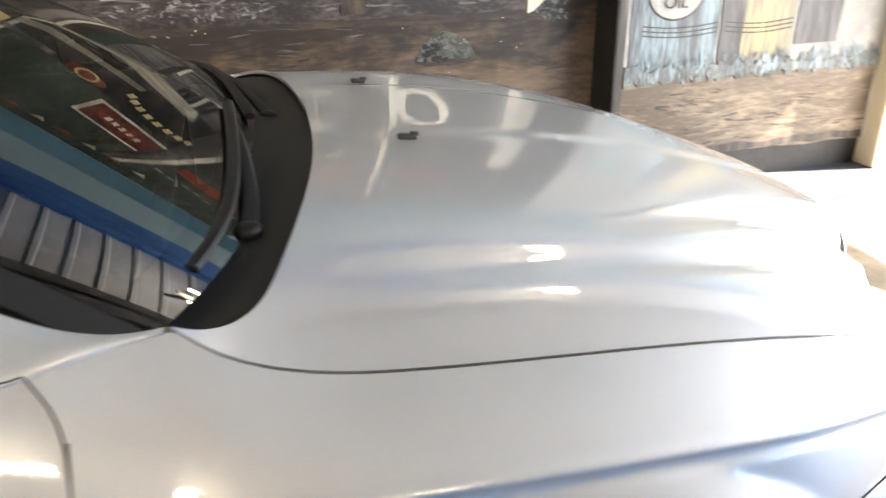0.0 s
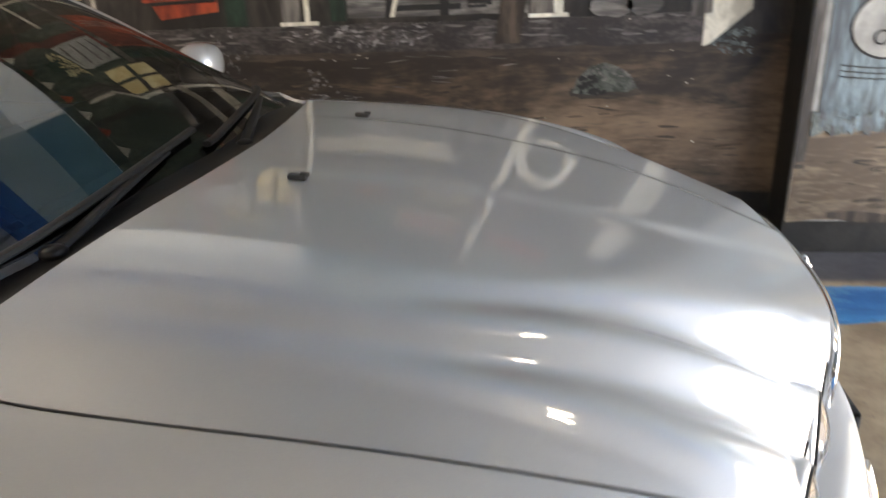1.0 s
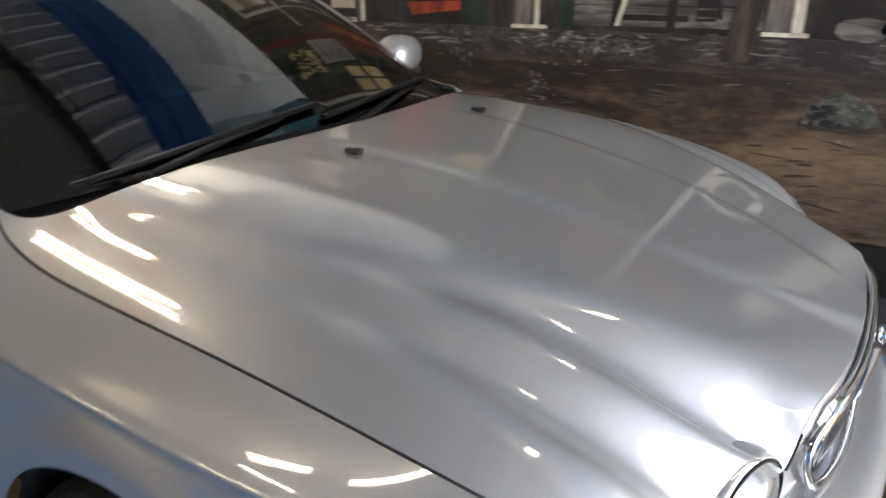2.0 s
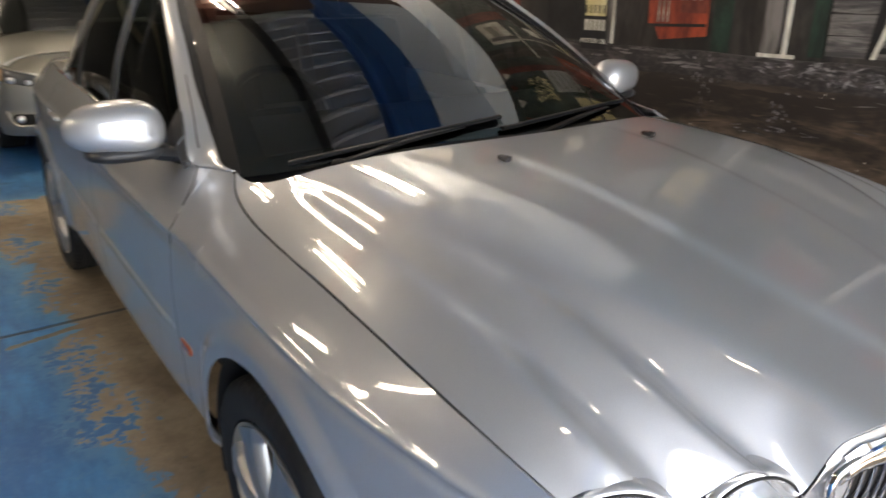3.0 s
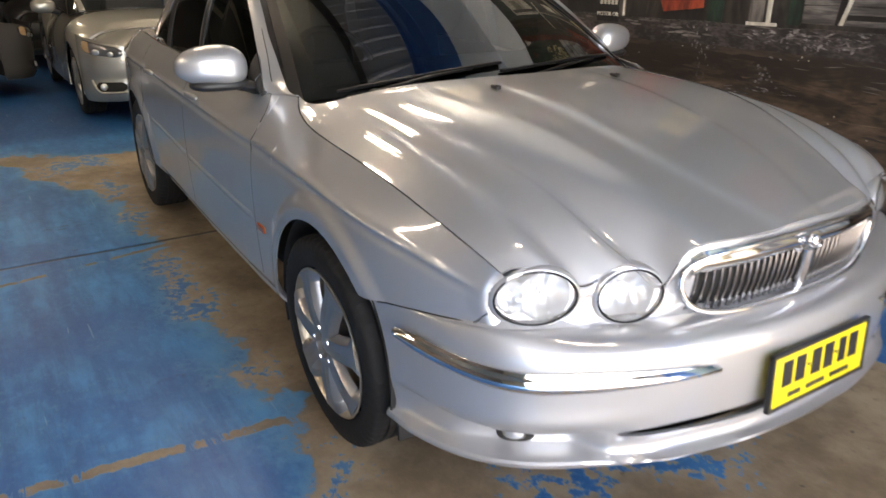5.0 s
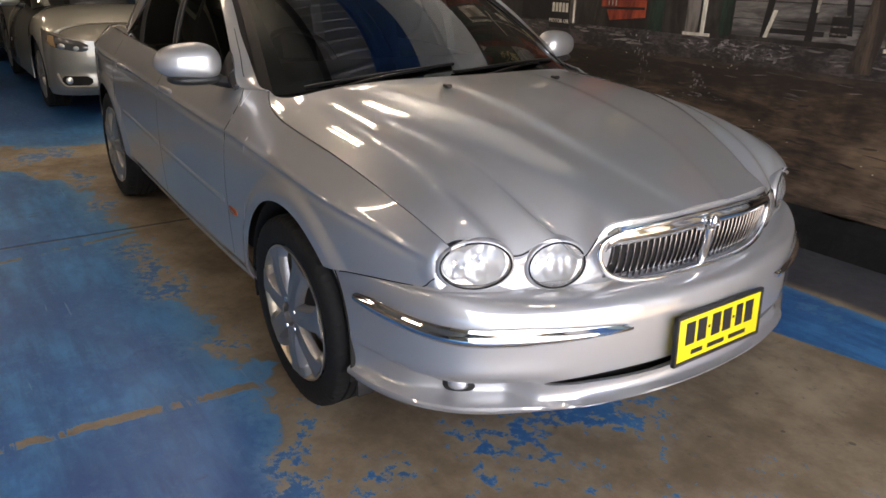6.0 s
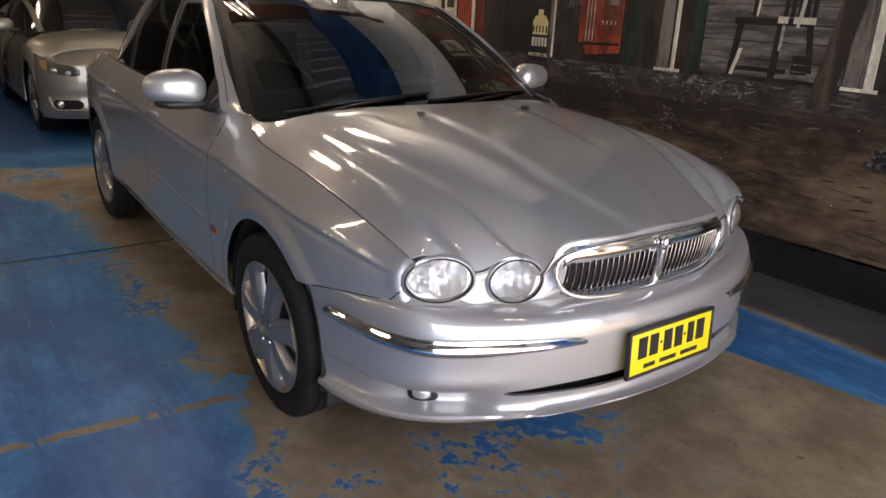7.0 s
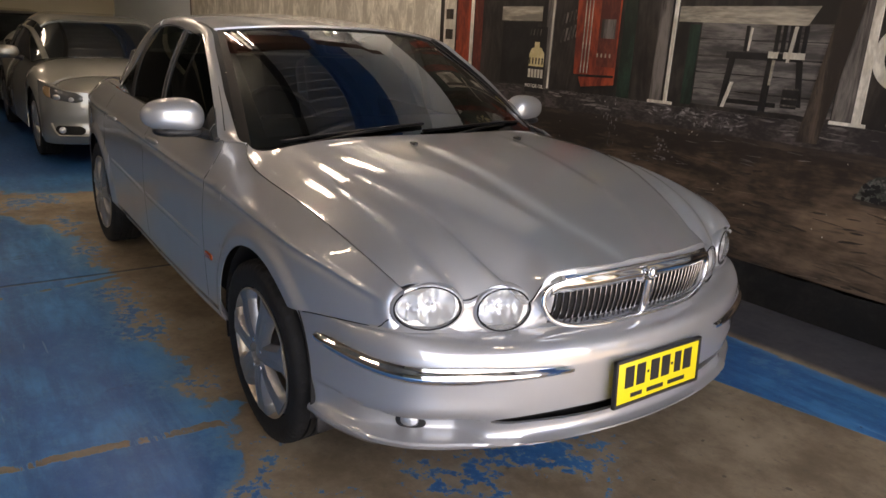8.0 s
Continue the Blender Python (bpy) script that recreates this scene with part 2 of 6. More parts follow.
SILVER = car_paint("silver_metallic_paint", (0.45, 0.452, 0.455))
CHAMPAGNE_PAINT = car_paint("champagne_silver_paint", (0.37, 0.36, 0.315), rough=0.42, coat_ior=1.6)
DARK_PAINT = car_paint("graphite_paint", (0.060, 0.056, 0.052), rough=0.42, metal=0.5, coat_ior=1.4)
BLACK_PAINT = car_paint("black_paint", (0.012, 0.012, 0.013), rough=0.35, metal=0.1, coat_ior=1.45)
CHROME = material("chrome", (0.86, 0.86, 0.87), 0.06, 1.0, 0.03, 40, 0.0)
SATIN_CHROME = material("satin_chrome", (0.62, 0.62, 0.63), 0.18, 1.0, 0.05, 40, 0.0)
VANE = material("smoked_chrome_vane", (0.34, 0.34, 0.35), 0.22, 1.0, 0.05, 40, 0.0)
ALLOY = material("silver_alloy", (0.34, 0.335, 0.33), 0.34, 0.8, 0.08, 90, 0.005, coat=0.4)
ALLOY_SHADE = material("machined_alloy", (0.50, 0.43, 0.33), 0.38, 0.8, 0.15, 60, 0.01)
RUBBER = material("tyre_rubber", (0.010, 0.010, 0.0105), 0.75, 0.0, 0.2, 70, 0.04, spec=0.3)
SEAL = material("black_rubber_seal", (0.012, 0.012, 0.012), 0.5, 0.0, 0.15, 90, 0.02)
PLASTIC = material("black_plastic", (0.018, 0.018, 0.019), 0.42, 0.0, 0.15, 240, 0.04)
SCUTTLE = material("satin_black_scuttle", (0.006, 0.006, 0.0065), 0.5, 0.0, 0.2, 160, 0.012, spec=0.25)
TRIM = material("dark_interior_plastic", (0.03, 0.03, 0.032), 0.55, 0.0, 0.15, 160, 0.05)
SEAT = material("charcoal_seat_leather", (0.05, 0.048, 0.046), 0.5, 0.0, 0.18, 120, 0.05)
# near-black for black parts and for the shade in gaps and recesses
GAP_BLACK = material("shadow_black", (0.006, 0.006, 0.006), 0.8, 0.0, 0.1, 30, 0.0)
STEEL = material("brake_steel", (0.25, 0.24, 0.23), 0.4, 1.0, 0.15, 50, 0.02)
ORANGE = material("amber_lens", (0.38, 0.075, 0.015), 0.15, 0.0, 0.1, 200, 0.01, coat=0.8)
REFLECTOR = material("lamp_reflector", (0.86, 0.87, 0.86), 0.30, 1.0, 0.03, 25, 0.0)
# plain white for the painted reflection in the windscreen's corner
GLINT_WHITE = material("white_glint", (0.80, 0.80, 0.74), 0.6, 0.0, 0.12, 60, 0.01)
YELLOW = material("yellow_plate", (0.85, 0.68, 0.02), 0.4, 0.0, 0.05, 80, 0.01)
WINDSCREEN = glass("windscreen_glass", (0.30, 0.36, 0.34), ior=2.45)
SIDE_GLASS = glass("side_window_glass", (0.32, 0.37, 0.35), ior=1.5)
LENS = glass("clear_lamp_lens", (0.95, 0.95, 0.96), ior=1.5, haze=0.18)
FLOOR = floor_paint()
CREAM = material("cream_wall_paint", (0.52, 0.46, 0.33), 0.6, 0.0, 0.08, 30, 0.02, 0.8)
PALE_BLUE = material("pale_blue_wall_paint", (0.80, 0.87, 0.90), 0.6, 0.0, 0.08, 30, 0.02, 0.8)
DEEP_BLUE = material("deep_blue_wall_paint", (0.035, 0.13, 0.36), 0.5, 0.0, 0.1, 30, 0.02, 0.8)
PALE_TEAL = material("pale_teal_soffit_paint", (0.34, 0.48, 0.52), 0.55, 0.0, 0.12, 30, 0.02, 0.8)
TEAL = material("dark_teal_wall_paint", (0.08, 0.19, 0.26), 0.55, 0.0, 0.12, 30, 0.02, 0.8)
ROOF_METAL = material("corrugated_roof_steel", (0.36, 0.39, 0.42), 0.45, 0.0, 0.1, 12, 0.01, 0.7)
DIMMER_GREY = material("grey_green_dimmer", (0.17, 0.18, 0.165), 0.7, 0.0, 0.12, 12, 0.01, 0.7)
BEAM = material("dark_painted_steel", (0.03, 0.03, 0.032), 0.55, 0.0, 0.15, 30, 0.02)
RUST_BEAM = material("red_brown_beam_paint", (0.09, 0.035, 0.025), 0.5, 0.0, 0.15, 30, 0.02)
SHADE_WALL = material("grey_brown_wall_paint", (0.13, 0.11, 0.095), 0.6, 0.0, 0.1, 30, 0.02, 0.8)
CONCRETE = material("sunlit_concrete", (0.40, 0.39, 0.36), 0.85, 0.0, 0.15, 14, 0.05, 0.8)
TUBE = glow("fluorescent_tube", (1.0, 0.88, 0.70), 14.0)
FITTING = material("white_lamp_housing", (0.75, 0.75, 0.73), 0.45, 0.0, 0.05, 40, 0.01)


# ---- mesh helpers ----
def spline(xs, ys):
    """Natural cubic through the given knots, straight beyond them."""
    xs, ys = np.array(xs, float), np.array(ys, float)
    k, h = len(xs), np.diff(xs)
    a, r = np.eye(k), np.zeros(k)
    for i in range(1, k - 1):
        a[i, i - 1 : i + 2] = h[i - 1], 2 * (h[i - 1] + h[i]), h[i]
        r[i] = 6 * ((ys[i + 1] - ys[i]) / h[i] - (ys[i] - ys[i - 1]) / h[i - 1])
    m = np.linalg.solve(a, r)
    s0 = (ys[1] - ys[0]) / h[0] - h[0] * (2 * m[0] + m[1]) / 6
    s1 = (ys[-1] - ys[-2]) / h[-1] + h[-1] * (2 * m[-1] + m[-2]) / 6

    def at(x):
        x = np.asarray(x, float)
        i = np.clip(np.searchsorted(xs, x) - 1, 0, k - 2)
        d, e = x - xs[i], xs[i + 1] - x
        y = (m[i] * e**3 + m[i + 1] * d**3) / (6 * h[i]) + (ys[i] / h[i] - m[i] * h[i] / 6) * e + (ys[i + 1] / h[i] - m[i + 1] * h[i] / 6) * d
        return np.where(x < xs[0], ys[0] + s0 * (x - xs[0]), np.where(x > xs[-1], ys[-1] + s1 * (x - xs[-1]), y))

    return at


def smooth(v, lo, hi):
    t = np.clip((np.asarray(v, float) - lo) / (hi - lo), 0, 1)
    return t * t * (3 - 2 * t)


def finish(bm, name, mat, parent=None, label="", angle=40, soft=True):
    """Links a bmesh as one mesh object under its thing or part."""
    mesh = bpy.data.meshes.new(name)
    bm.to_mesh(mesh)
    bm.free()
    for one in mat if isinstance(mat, (list, tuple)) else [mat]:
        mesh.materials.append(one)
    if soft:
        mesh.shade_smooth()
        mesh.set_sharp_from_angle(angle=radians(angle))
    ob = new(name, mesh)
    if parent:
        ob.parent = parent
    return tagged(ob, label)


def part(name, bm, mat, parent, label="", angle=40):
    return finish(bm, name, mat, parent, label, angle)


def root(name, label, category, at=(0, 0, 0), group="", kind="", turn=0):
    ob = new(name)
    ob.empty_display_size = 0.1
    ob.matrix_world = pose(*at, 0, 0, turn)
    return tagged(ob, label, category, group, kind)


def sheet(p, thick=0.0, mask=None, wrap=False):
    """A bmesh from a grid of points (rows, columns, 3); with a thickness, a closed skin whose inner side lies against the grid's normal."""
    p = np.asarray(p, float)
    rows, cols = p.shape[:2]
    bm = bmesh.new()
    front = [[bm.verts.new(p[i, j]) for j in range(cols)] for i in range(rows)]
    if thick:
        du, dv = np.gradient(p, axis=1), np.gradient(p, axis=0)
        nrm = np.cross(du, dv)
        nrm /= np.linalg.norm(nrm, axis=2, keepdims=True) + 1e-12
        q = p - nrm * thick
        rear = [[bm.verts.new(q[i, j]) for j in range(cols)] for i in range(rows)]
    keep = np.ones((rows - 1, cols - 1 + int(wrap)), bool) if mask is None else mask
    for i in range(rows - 1):
        for j in range(cols - 1 + int(wrap)):
            if not keep[i, j]:
                continue
            j2 = (j + 1) % cols
            bm.faces.new((front[i][j], front[i][j2], front[i + 1][j2], front[i + 1][j]))
            if thick:
                bm.faces.new((rear[i + 1][j], rear[i + 1][j2], rear[i][j2], rear[i][j]))
                for a, b, c, d, other in (
                    (front[i][j2], front[i][j], rear[i][j], rear[i][j2], i == 0 or not keep[i - 1, j]),
                    (front[i + 1][j], front[i + 1][j2], rear[i + 1][j2], rear[i + 1][j], i == rows - 2 or not keep[i + 1, j]),
                    (front[i][j], front[i + 1][j], rear[i + 1][j], rear[i][j], not wrap and (j == 0 or not keep[i, j - 1])),
                    (front[i + 1][j2], front[i][j2], rear[i][j2], rear[i + 1][j2], not wrap and (j == cols - 2 or not keep[i, j + 1])),
                ):
                    if other:
                        bm.faces.new((a, b, c, d))
    bmesh.ops.delete(bm, geom=[v for v in bm.verts if not v.link_faces], context="VERTS")
    return bm


def side_of(p, s):
    """The grid on the car's right (s = -1) or left (s = 1); the columns are turned so that the normals stay outward."""
    q = np.array(p, float)
    q[..., 1] *= s
    return q if s < 0 else q[:, ::-1]


def box(bm, size, at=(0, 0, 0), bevel=0.0, turn=None):
    m = Matrix.Translation(at) @ (turn or Matrix()) @ Matrix.Diagonal((*size, 1))
    geo = bmesh.ops.create_cube(bm, size=1.0, matrix=m)
    if bevel:
        edges = {e for v in geo["verts"] for e in v.link_edges}
        bmesh.ops.bevel(bm, geom=list(edges), offset=bevel, segments=2, affect="EDGES", profile=0.5)
    return bm


def lathe(profile, segments=48, axis="Y", close=False):
    """Turns (radius, along) pairs about an axis."""
    a = np.linspace(0, 2 * np.pi, segments, endpoint=False)
    pr = np.array(profile, float)
    g = np.empty((len(pr), segments, 3))
    g[..., 0], g[..., 1], g[..., 2] = pr[:, :1] * np.cos(a), pr[:, 1:], pr[:, :1] * np.sin(a)
    if axis == "Z":
        g = g[..., [0, 2, 1]]
    if axis == "X":
        g = g[..., [1, 0, 2]]
    bm = sheet(g, wrap=True)
    bmesh.ops.remove_doubles(bm, verts=bm.verts, dist=1e-5)
    bmesh.ops.recalc_face_normals(bm, faces=bm.faces)
    return bm


def sweep(path, radius, sides=8, closed=False, flat=1.0, up=(0, 0, 1), taper=None):
    """A tube along a path; flat squeezes it along up."""
    path = [Vector(p) for p in path]
    k = len(path)
    bm, rings = bmesh.new(), []
    for i, p in enumerate(path):
        t = (path[(i + 1) % k] - path[i - 1]) if closed else (path[min(i + 1, k - 1)] - path[max(i - 1, 0)])
        t.normalize()
        side = t.cross(Vector(up))
        side.normalize()
        top = side.cross(t)
        r = radius * (taper(i / (k - 1)) if taper else 1.0)
        rings.append([bm.verts.new(p + side * (r * math.cos(2 * math.pi * j / sides)) + top * (r * flat * math.sin(2 * math.pi * j / sides))) for j in range(sides)])
    for i in range(k if closed else k - 1):
        for j in range(sides):
            a, b = rings[i], rings[(i + 1) % k]
            bm.faces.new((a[j], b[j], b[(j + 1) % sides], a[(j + 1) % sides]))
    if not closed:
        bm.faces.new(rings[0])
        bm.faces.new(rings[-1])
    bmesh.ops.recalc_face_normals(bm, faces=bm.faces)
    return bm


def blob(size, at=(0, 0, 0), power=2.6, turn=None, segments=32):
    """A superellipsoid: a ball with flattened, cushion-like sides."""
    u, v = np.linspace(-np.pi / 2, np.pi / 2, segments // 2 + 1), np.linspace(-np.pi, np.pi, segments, endpoint=False)
    e = 2.0 / power
    f = lambda t: np.sign(t) * np.abs(t) ** e  # noqa: E731
    g = np.empty((len(u), len(v), 3))
    g[..., 0], g[..., 1], g[..., 2] = f(np.cos(u))[:, None] * f(np.cos(v)), f(np.cos(u))[:, None] * f(np.sin(v)), f(np.sin(u))[:, None] * np.ones(len(v))
    g *= np.array(size)
    bm = sheet(g, wrap=True)
    bmesh.ops.remove_doubles(bm, verts=bm.verts, dist=1e-6)
    bmesh.ops.recalc_face_normals(bm, faces=bm.faces)
    bmesh.ops.transform(bm, matrix=Matrix.Translation(at) @ (turn or Matrix()), verts=bm.verts)
    return bm


def join(*bms):
    """One bmesh out of several."""
    out = bmesh.new()
    for one in bms:
        mesh = bpy.data.meshes.new("join")
        one.to_mesh(mesh)
        one.free()
        out.from_mesh(mesh)
        bpy.data.meshes.remove(mesh)
    return out

# ---- the workshop ----
WALL_Y, CEIL_Z = 2.0, 3.8


def slab(name, lo, hi, mat, parent=None, label="", category="", kind="structure", bevel=0.0):
    bm = box(bmesh.new(), [hi[i] - lo[i] for i in range(3)], [(hi[i] + lo[i]) / 2 for i in range(3)], bevel)
    ob = finish(bm, name, mat, parent, label, soft=False)
    if not parent:
        tagged(ob, label, category, kind=kind)
    return ob


slab("floor", (-15.2, -7.5, -0.15), (5.0, 2.2, 0), FLOOR, None, "worn blue floor paint over brown concrete", "floor")
slab("ground", (5.0, -150, -0.4), (300, 150, -0.02), CONCRETE, None, "sunlit pale concrete yard outside the workshop", "ground")
# ground around the building, below the floor slab
slab("ground_back", (-300, -150, -0.6), (5.0, 150, -0.2), CONCRETE, None, "pale concrete ground round the workshop", "ground")
wall_mural = slab("wall_mural", (-15.2, WALL_Y, 0), (5.0, WALL_Y + 0.2, CEIL_Z), PALE_BLUE, None, "workshop side wall, pale blue above a painted mural", "wall")
slab("wall_back", (-15.4, -7.5, 0), (-15.2, WALL_Y + 0.2, CEIL_Z), CREAM, None, "plain cream painted back wall", "wall")
slab("wall_side", (-15.4, -7.7, 0), (5.2, -7.5, CEIL_Z), SHADE_WALL, None, "plain grey-brown painted side wall", "wall")
front = bmesh.new()
box(front, (0.2, 3.3, CEIL_Z), (5.1, -5.85, CEIL_Z / 2))
box(front, (0.2, 5.8, CEIL_Z - 3.4), (5.1, -1.3, 3.4 + (CEIL_Z - 3.4) / 2))
box(front, (0.2, 0.6, CEIL_Z), (5.1, 1.9, CEIL_Z / 2))
tagged(finish(front, "wall_front", CREAM, soft=False), "cream front wall with a wide open door", "wall", kind="structure")

# dull sheet added under the roof over the open side, darkens reflections and bounce
slab("roof_dimmer", (-15.2, -7.5, CEIL_Z - 0.05), (5.0, -0.18, CEIL_Z - 0.01), DIMMER_GREY, None, "dull grey-green sheet added under the roof to darken reflections", "ceiling")
# corrugated roof on two long beams
xs = (np.arange(-15.4, 5.2, 0.2)[:, None] + np.array([0.0, 0.025, 0.04, 0.055, 0.08, 0.14])[None]).ravel()
wave = np.tile([0.0, 0.0, -0.022, -0.022, 0.0, 0.0], len(xs) // 6)
roof_grid = np.stack([np.stack([xs, np.full_like(xs, y), CEIL_Z + 0.03 + wave], 1) for y in (-7.7, 2.2)])
tagged(finish(sheet(roof_grid, 0.012), "ceiling", ROOF_METAL, angle=20), "grey corrugated steel roof sheets", "ceiling", kind="structure")
for y in (-3.6, -0.1, 0.94):
    bm = bmesh.new()
    box(bm, (17.2, 0.02, 0.28), (-3.5, y, CEIL_Z - 0.17))
    box(bm, (17.2, 0.14, 0.02), (-3.5, y, CEIL_Z - 0.03))
    box(bm, (17.2, 0.14, 0.02), (-3.5, y, CEIL_Z - 0.30))
    tagged(finish(bm, "roof_beam", DEEP_BLUE if y > 0.5 else BEAM, soft=False), "deep blue painted steel roof beam" if y > 0.5 else "black painted steel roof beam", "beam", group="roof beams", kind="structure")
for x in (-6.2, -2.95):
    slab("cross_beam", (x - 0.09, -7.4, CEIL_Z - 0.30), (x + 0.09, WALL_Y, CEIL_Z - 0.02), RUST_BEAM, None, "dark red-brown painted cross beam", "beam")
slab("blue_soffit", (-2.85, 1.02, CEIL_Z - 0.32), (5.0, 1.30, CEIL_Z - 0.26), DEEP_BLUE, None, "deep blue painted soffit board", "soffit")
slab("pale_soffit", (-2.85, 1.30, CEIL_Z - 0.33), (-0.70, WALL_Y, CEIL_Z - 0.26), PALE_BLUE, None, "pale blue painted soffit", "soffit")
slab("teal_soffit", (-0.70, 1.30, CEIL_Z - 0.33), (5.0, WALL_Y, CEIL_Z - 0.26), PALE_TEAL, None, "pale teal painted soffit", "soffit")
slab("teal_band", (-0.70, WALL_Y - 0.004, 2.96), (5.0, WALL_Y, CEIL_Z - 0.33), TEAL, None, "dark teal painted wall band", "wall")


def tube_light(x, y, z, turn, length=1.25):
    lamp = root("strip_light", "white twin fluorescent strip light under the roof", "ceiling light", (x, y, z), "strip lights", turn=turn)
    part("housing", box(bmesh.new(), (length, 0.05, 0.05), (0, 0, 0.06), 0.008), FITTING, lamp)
    for dy in (-0.085, 0.085):
        part("tube", sweep([(-length / 2 + 0.04, dy, 0), (length / 2 - 0.04, dy, 0)], 0.009, 10), TUBE, lamp, "glowing white tube")
    part("hanger", box(bmesh.new(), (0.03, 0.03, CEIL_Z - z - 0.06), (0, 0, 0.06 + (CEIL_Z - z - 0.06) / 2)), BEAM, lamp)
    return lamp


for x, y, turn, length in ((-3.85, 1.35, 0, 1.25), (-3.35, -0.15, 0, 1.25), (-2.9, -0.9, 0, 1.25), (1.45, 0.3, 0, 0.3), (-4.4, -4.4, 0, 1.25), (-6.9, -2.6, 0, 1.25), (-6.9, 0.3, 0, 1.25), (-9.6, -1.4, 0, 1.25), (-1.3, -4.7, 0, 1.25), (-2.9, -5.7, 0, 1.25), (0.6, -5.3, 0, 1.25)):
    tube_light(x, y, 3.42, turn, length)

# ---- the silver saloon ----
# x runs forward from the front axle, w outward from the middle, z up from the floor
AXLE_R, TYRE_R, ARCH_R, ARCH_Z, ARCH_X = -2.71, 0.316, 0.354, 0.33, 0.012
gap_w = spline([-0.433, -0.40, -0.336, -0.18, 0.147, 0.465, 0.60, 0.648], [0.744, 0.760, 0.774, 0.786, 0.799, 0.788, 0.757, 0.735])
gap_z = spline([-0.433, -0.40, -0.336, -0.18, 0.147, 0.465, 0.60, 0.648], [0.948, 0.926, 0.898, 0.873, 0.852, 0.798, 0.745, 0.714])
mid_z = spline([-0.5, -0.214, -0.067, 0.15, 0.35, 0.55, 0.70, 0.80, 0.86], [0.997, 0.988, 0.977, 0.951, 0.912, 0.859, 0.808, 0.770, 0.746])
cowl_x = spline([0, 0.2, 0.4, 0.62, 0.70, 0.745], [-0.214, -0.224, -0.252, -0.318, -0.370, -0.433])
nose_x = spline([0, 0.2, 0.36, 0.47, 0.56, 0.665, 0.737], [0.832, 0.824, 0.799, 0.755, 0.704, 0.658, 0.643])
dip_out = spline([-0.4, -0.15, 0.1, 0.25, 0.42, 0.53, 0.615, 0.70, 0.76], [0.654, 0.656, 0.662, 0.660, 0.636, 0.617, 0.594, 0.558, 0.530])
dip_in = spline([0.1, 0.29, 0.45, 0.61, 0.70, 0.765, 0.80], [0.588, 0.551, 0.506, 0.470, 0.438, 0.408, 0.398])
ridge_w = spline([-0.2, 0.0, 0.3, 0.58, 0.78], [0.225, 0.215, 0.194, 0.165, 0.100])


def hood_z(x, w):
    g, m = gap_z(x), mid_z(x)
    z = g + (m - g) * (1 - np.clip(w / gap_w(x), 0, 1.05) ** 4.2)
    z = z - (0.0055 * smooth(x, -0.34, -0.08) + 0.005 * smooth(x, 0.10, 0.30) + 0.0135 * smooth(x, 0.22, 0.55) + 0.040 * smooth(x, 0.32, 0.74) ** 1.8) * np.exp(-(((w - dip_out(x)) / (0.027 + 0.022 * smooth(x, 0.2, 0.6))) ** 2))
    z = z - (0.003 * smooth(x, 0.04, 0.22) + 0.005 * smooth(x, 0.16, 0.34) + 0.020 * smooth(x, 0.28, 0.60) + 0.052 * smooth(x, 0.36, 0.80) ** 1.8) * np.exp(-(((w - dip_in(x)) / (0.026 + 0.024 * smooth(x, 0.2, 0.66) - 0.020 * smooth(x, 0.70, 0.80))) ** 2))
    z = z + 0.0065 * smooth(x, -0.25, 0.05) / (1 + np.exp((w - ridge_w(x)) / 0.009))
    return z - 0.034 * np.exp(-np.clip(nose_x(w) - x, 0, 1) / 0.026) * smooth(w, 0.27, 0.44) * (1 - smooth(w / gap_w(x), 0.89, 0.985))


LAMPS = (((0.655, 0.667, 0.659), 24.5, 0.089, 0.0575), ((0.737, 0.467, 0.647), 19.5, 0.0745, 0.0580))
car = root("car", "silver saloon car with chrome grille and alloy wheels", "car")

# bonnet
f, q = np.linspace(-1, 1, 201), np.linspace(0, 1, 110)
rear_x, front_x = cowl_x(np.abs(f) * 0.744), nose_x(np.abs(f) * 0.735)
hx = rear_x[None] + q[:, None] * (front_x - rear_x)[None]
hw = np.abs(f)[None] * (gap_w(hx) - 0.0018)
skin = np.stack([hx, np.sign(f)[None] * hw, hood_z(hx, hw)], 2)
# the leading edge is folded down and back
skin = np.concatenate([skin, skin[-1:] + np.array([-0.001, 0, -0.0035]), skin[-1:] + np.array([-0.006, 0, -0.012])])
free = np.ones((skin.shape[0] - 1, skin.shape[1] - 1), bool)
for (cx, cw, cz), yaw, ra, rb in LAMPS[:1]:
    al = (np.abs(skin[..., 1]) - cw) * math.cos(radians(yaw)) - (skin[..., 0] - cx) * math.sin(radians(yaw))
    rim_gap = 0.007 + 0.008 * smooth(np.abs(skin[..., 1]), 0.690, 0.705)
    ell = (al / (ra + rim_gap)) ** 2 + ((skin[..., 2] - cz) / (rb + rim_gap)) ** 2
    free &= np.minimum(np.minimum(ell[:-1, :-1], ell[1:, 1:]), np.minimum(ell[:-1, 1:], ell[1:, :-1])) > 1.0
free[: hx.shape[0]] &= ~((hx > front_x[None] - 0.018) & (hw > 0.700))[:, :-1]
hood = part("bonnet", sheet(skin, -0.008, free), SILVER, car, "fluted silver bonnet")
for s in (-1, 1):
    nozzle = join(box(bmesh.new(), (0.034, 0.018, 0.010), (0, 0, 0.004), 0.004), box(bmesh.new(), (0.016, 0.012, 0.008), (0.012, 0, 0.009), 0.003))
    bmesh.ops.transform(nozzle, matrix=pose(-0.067, 0.25 * s, float(hood_z(-0.067, 0.25)) + 0.001, 0, 6, 0), verts=nozzle.verts)
    part("washer_nozzle", nozzle, PLASTIC, hood)

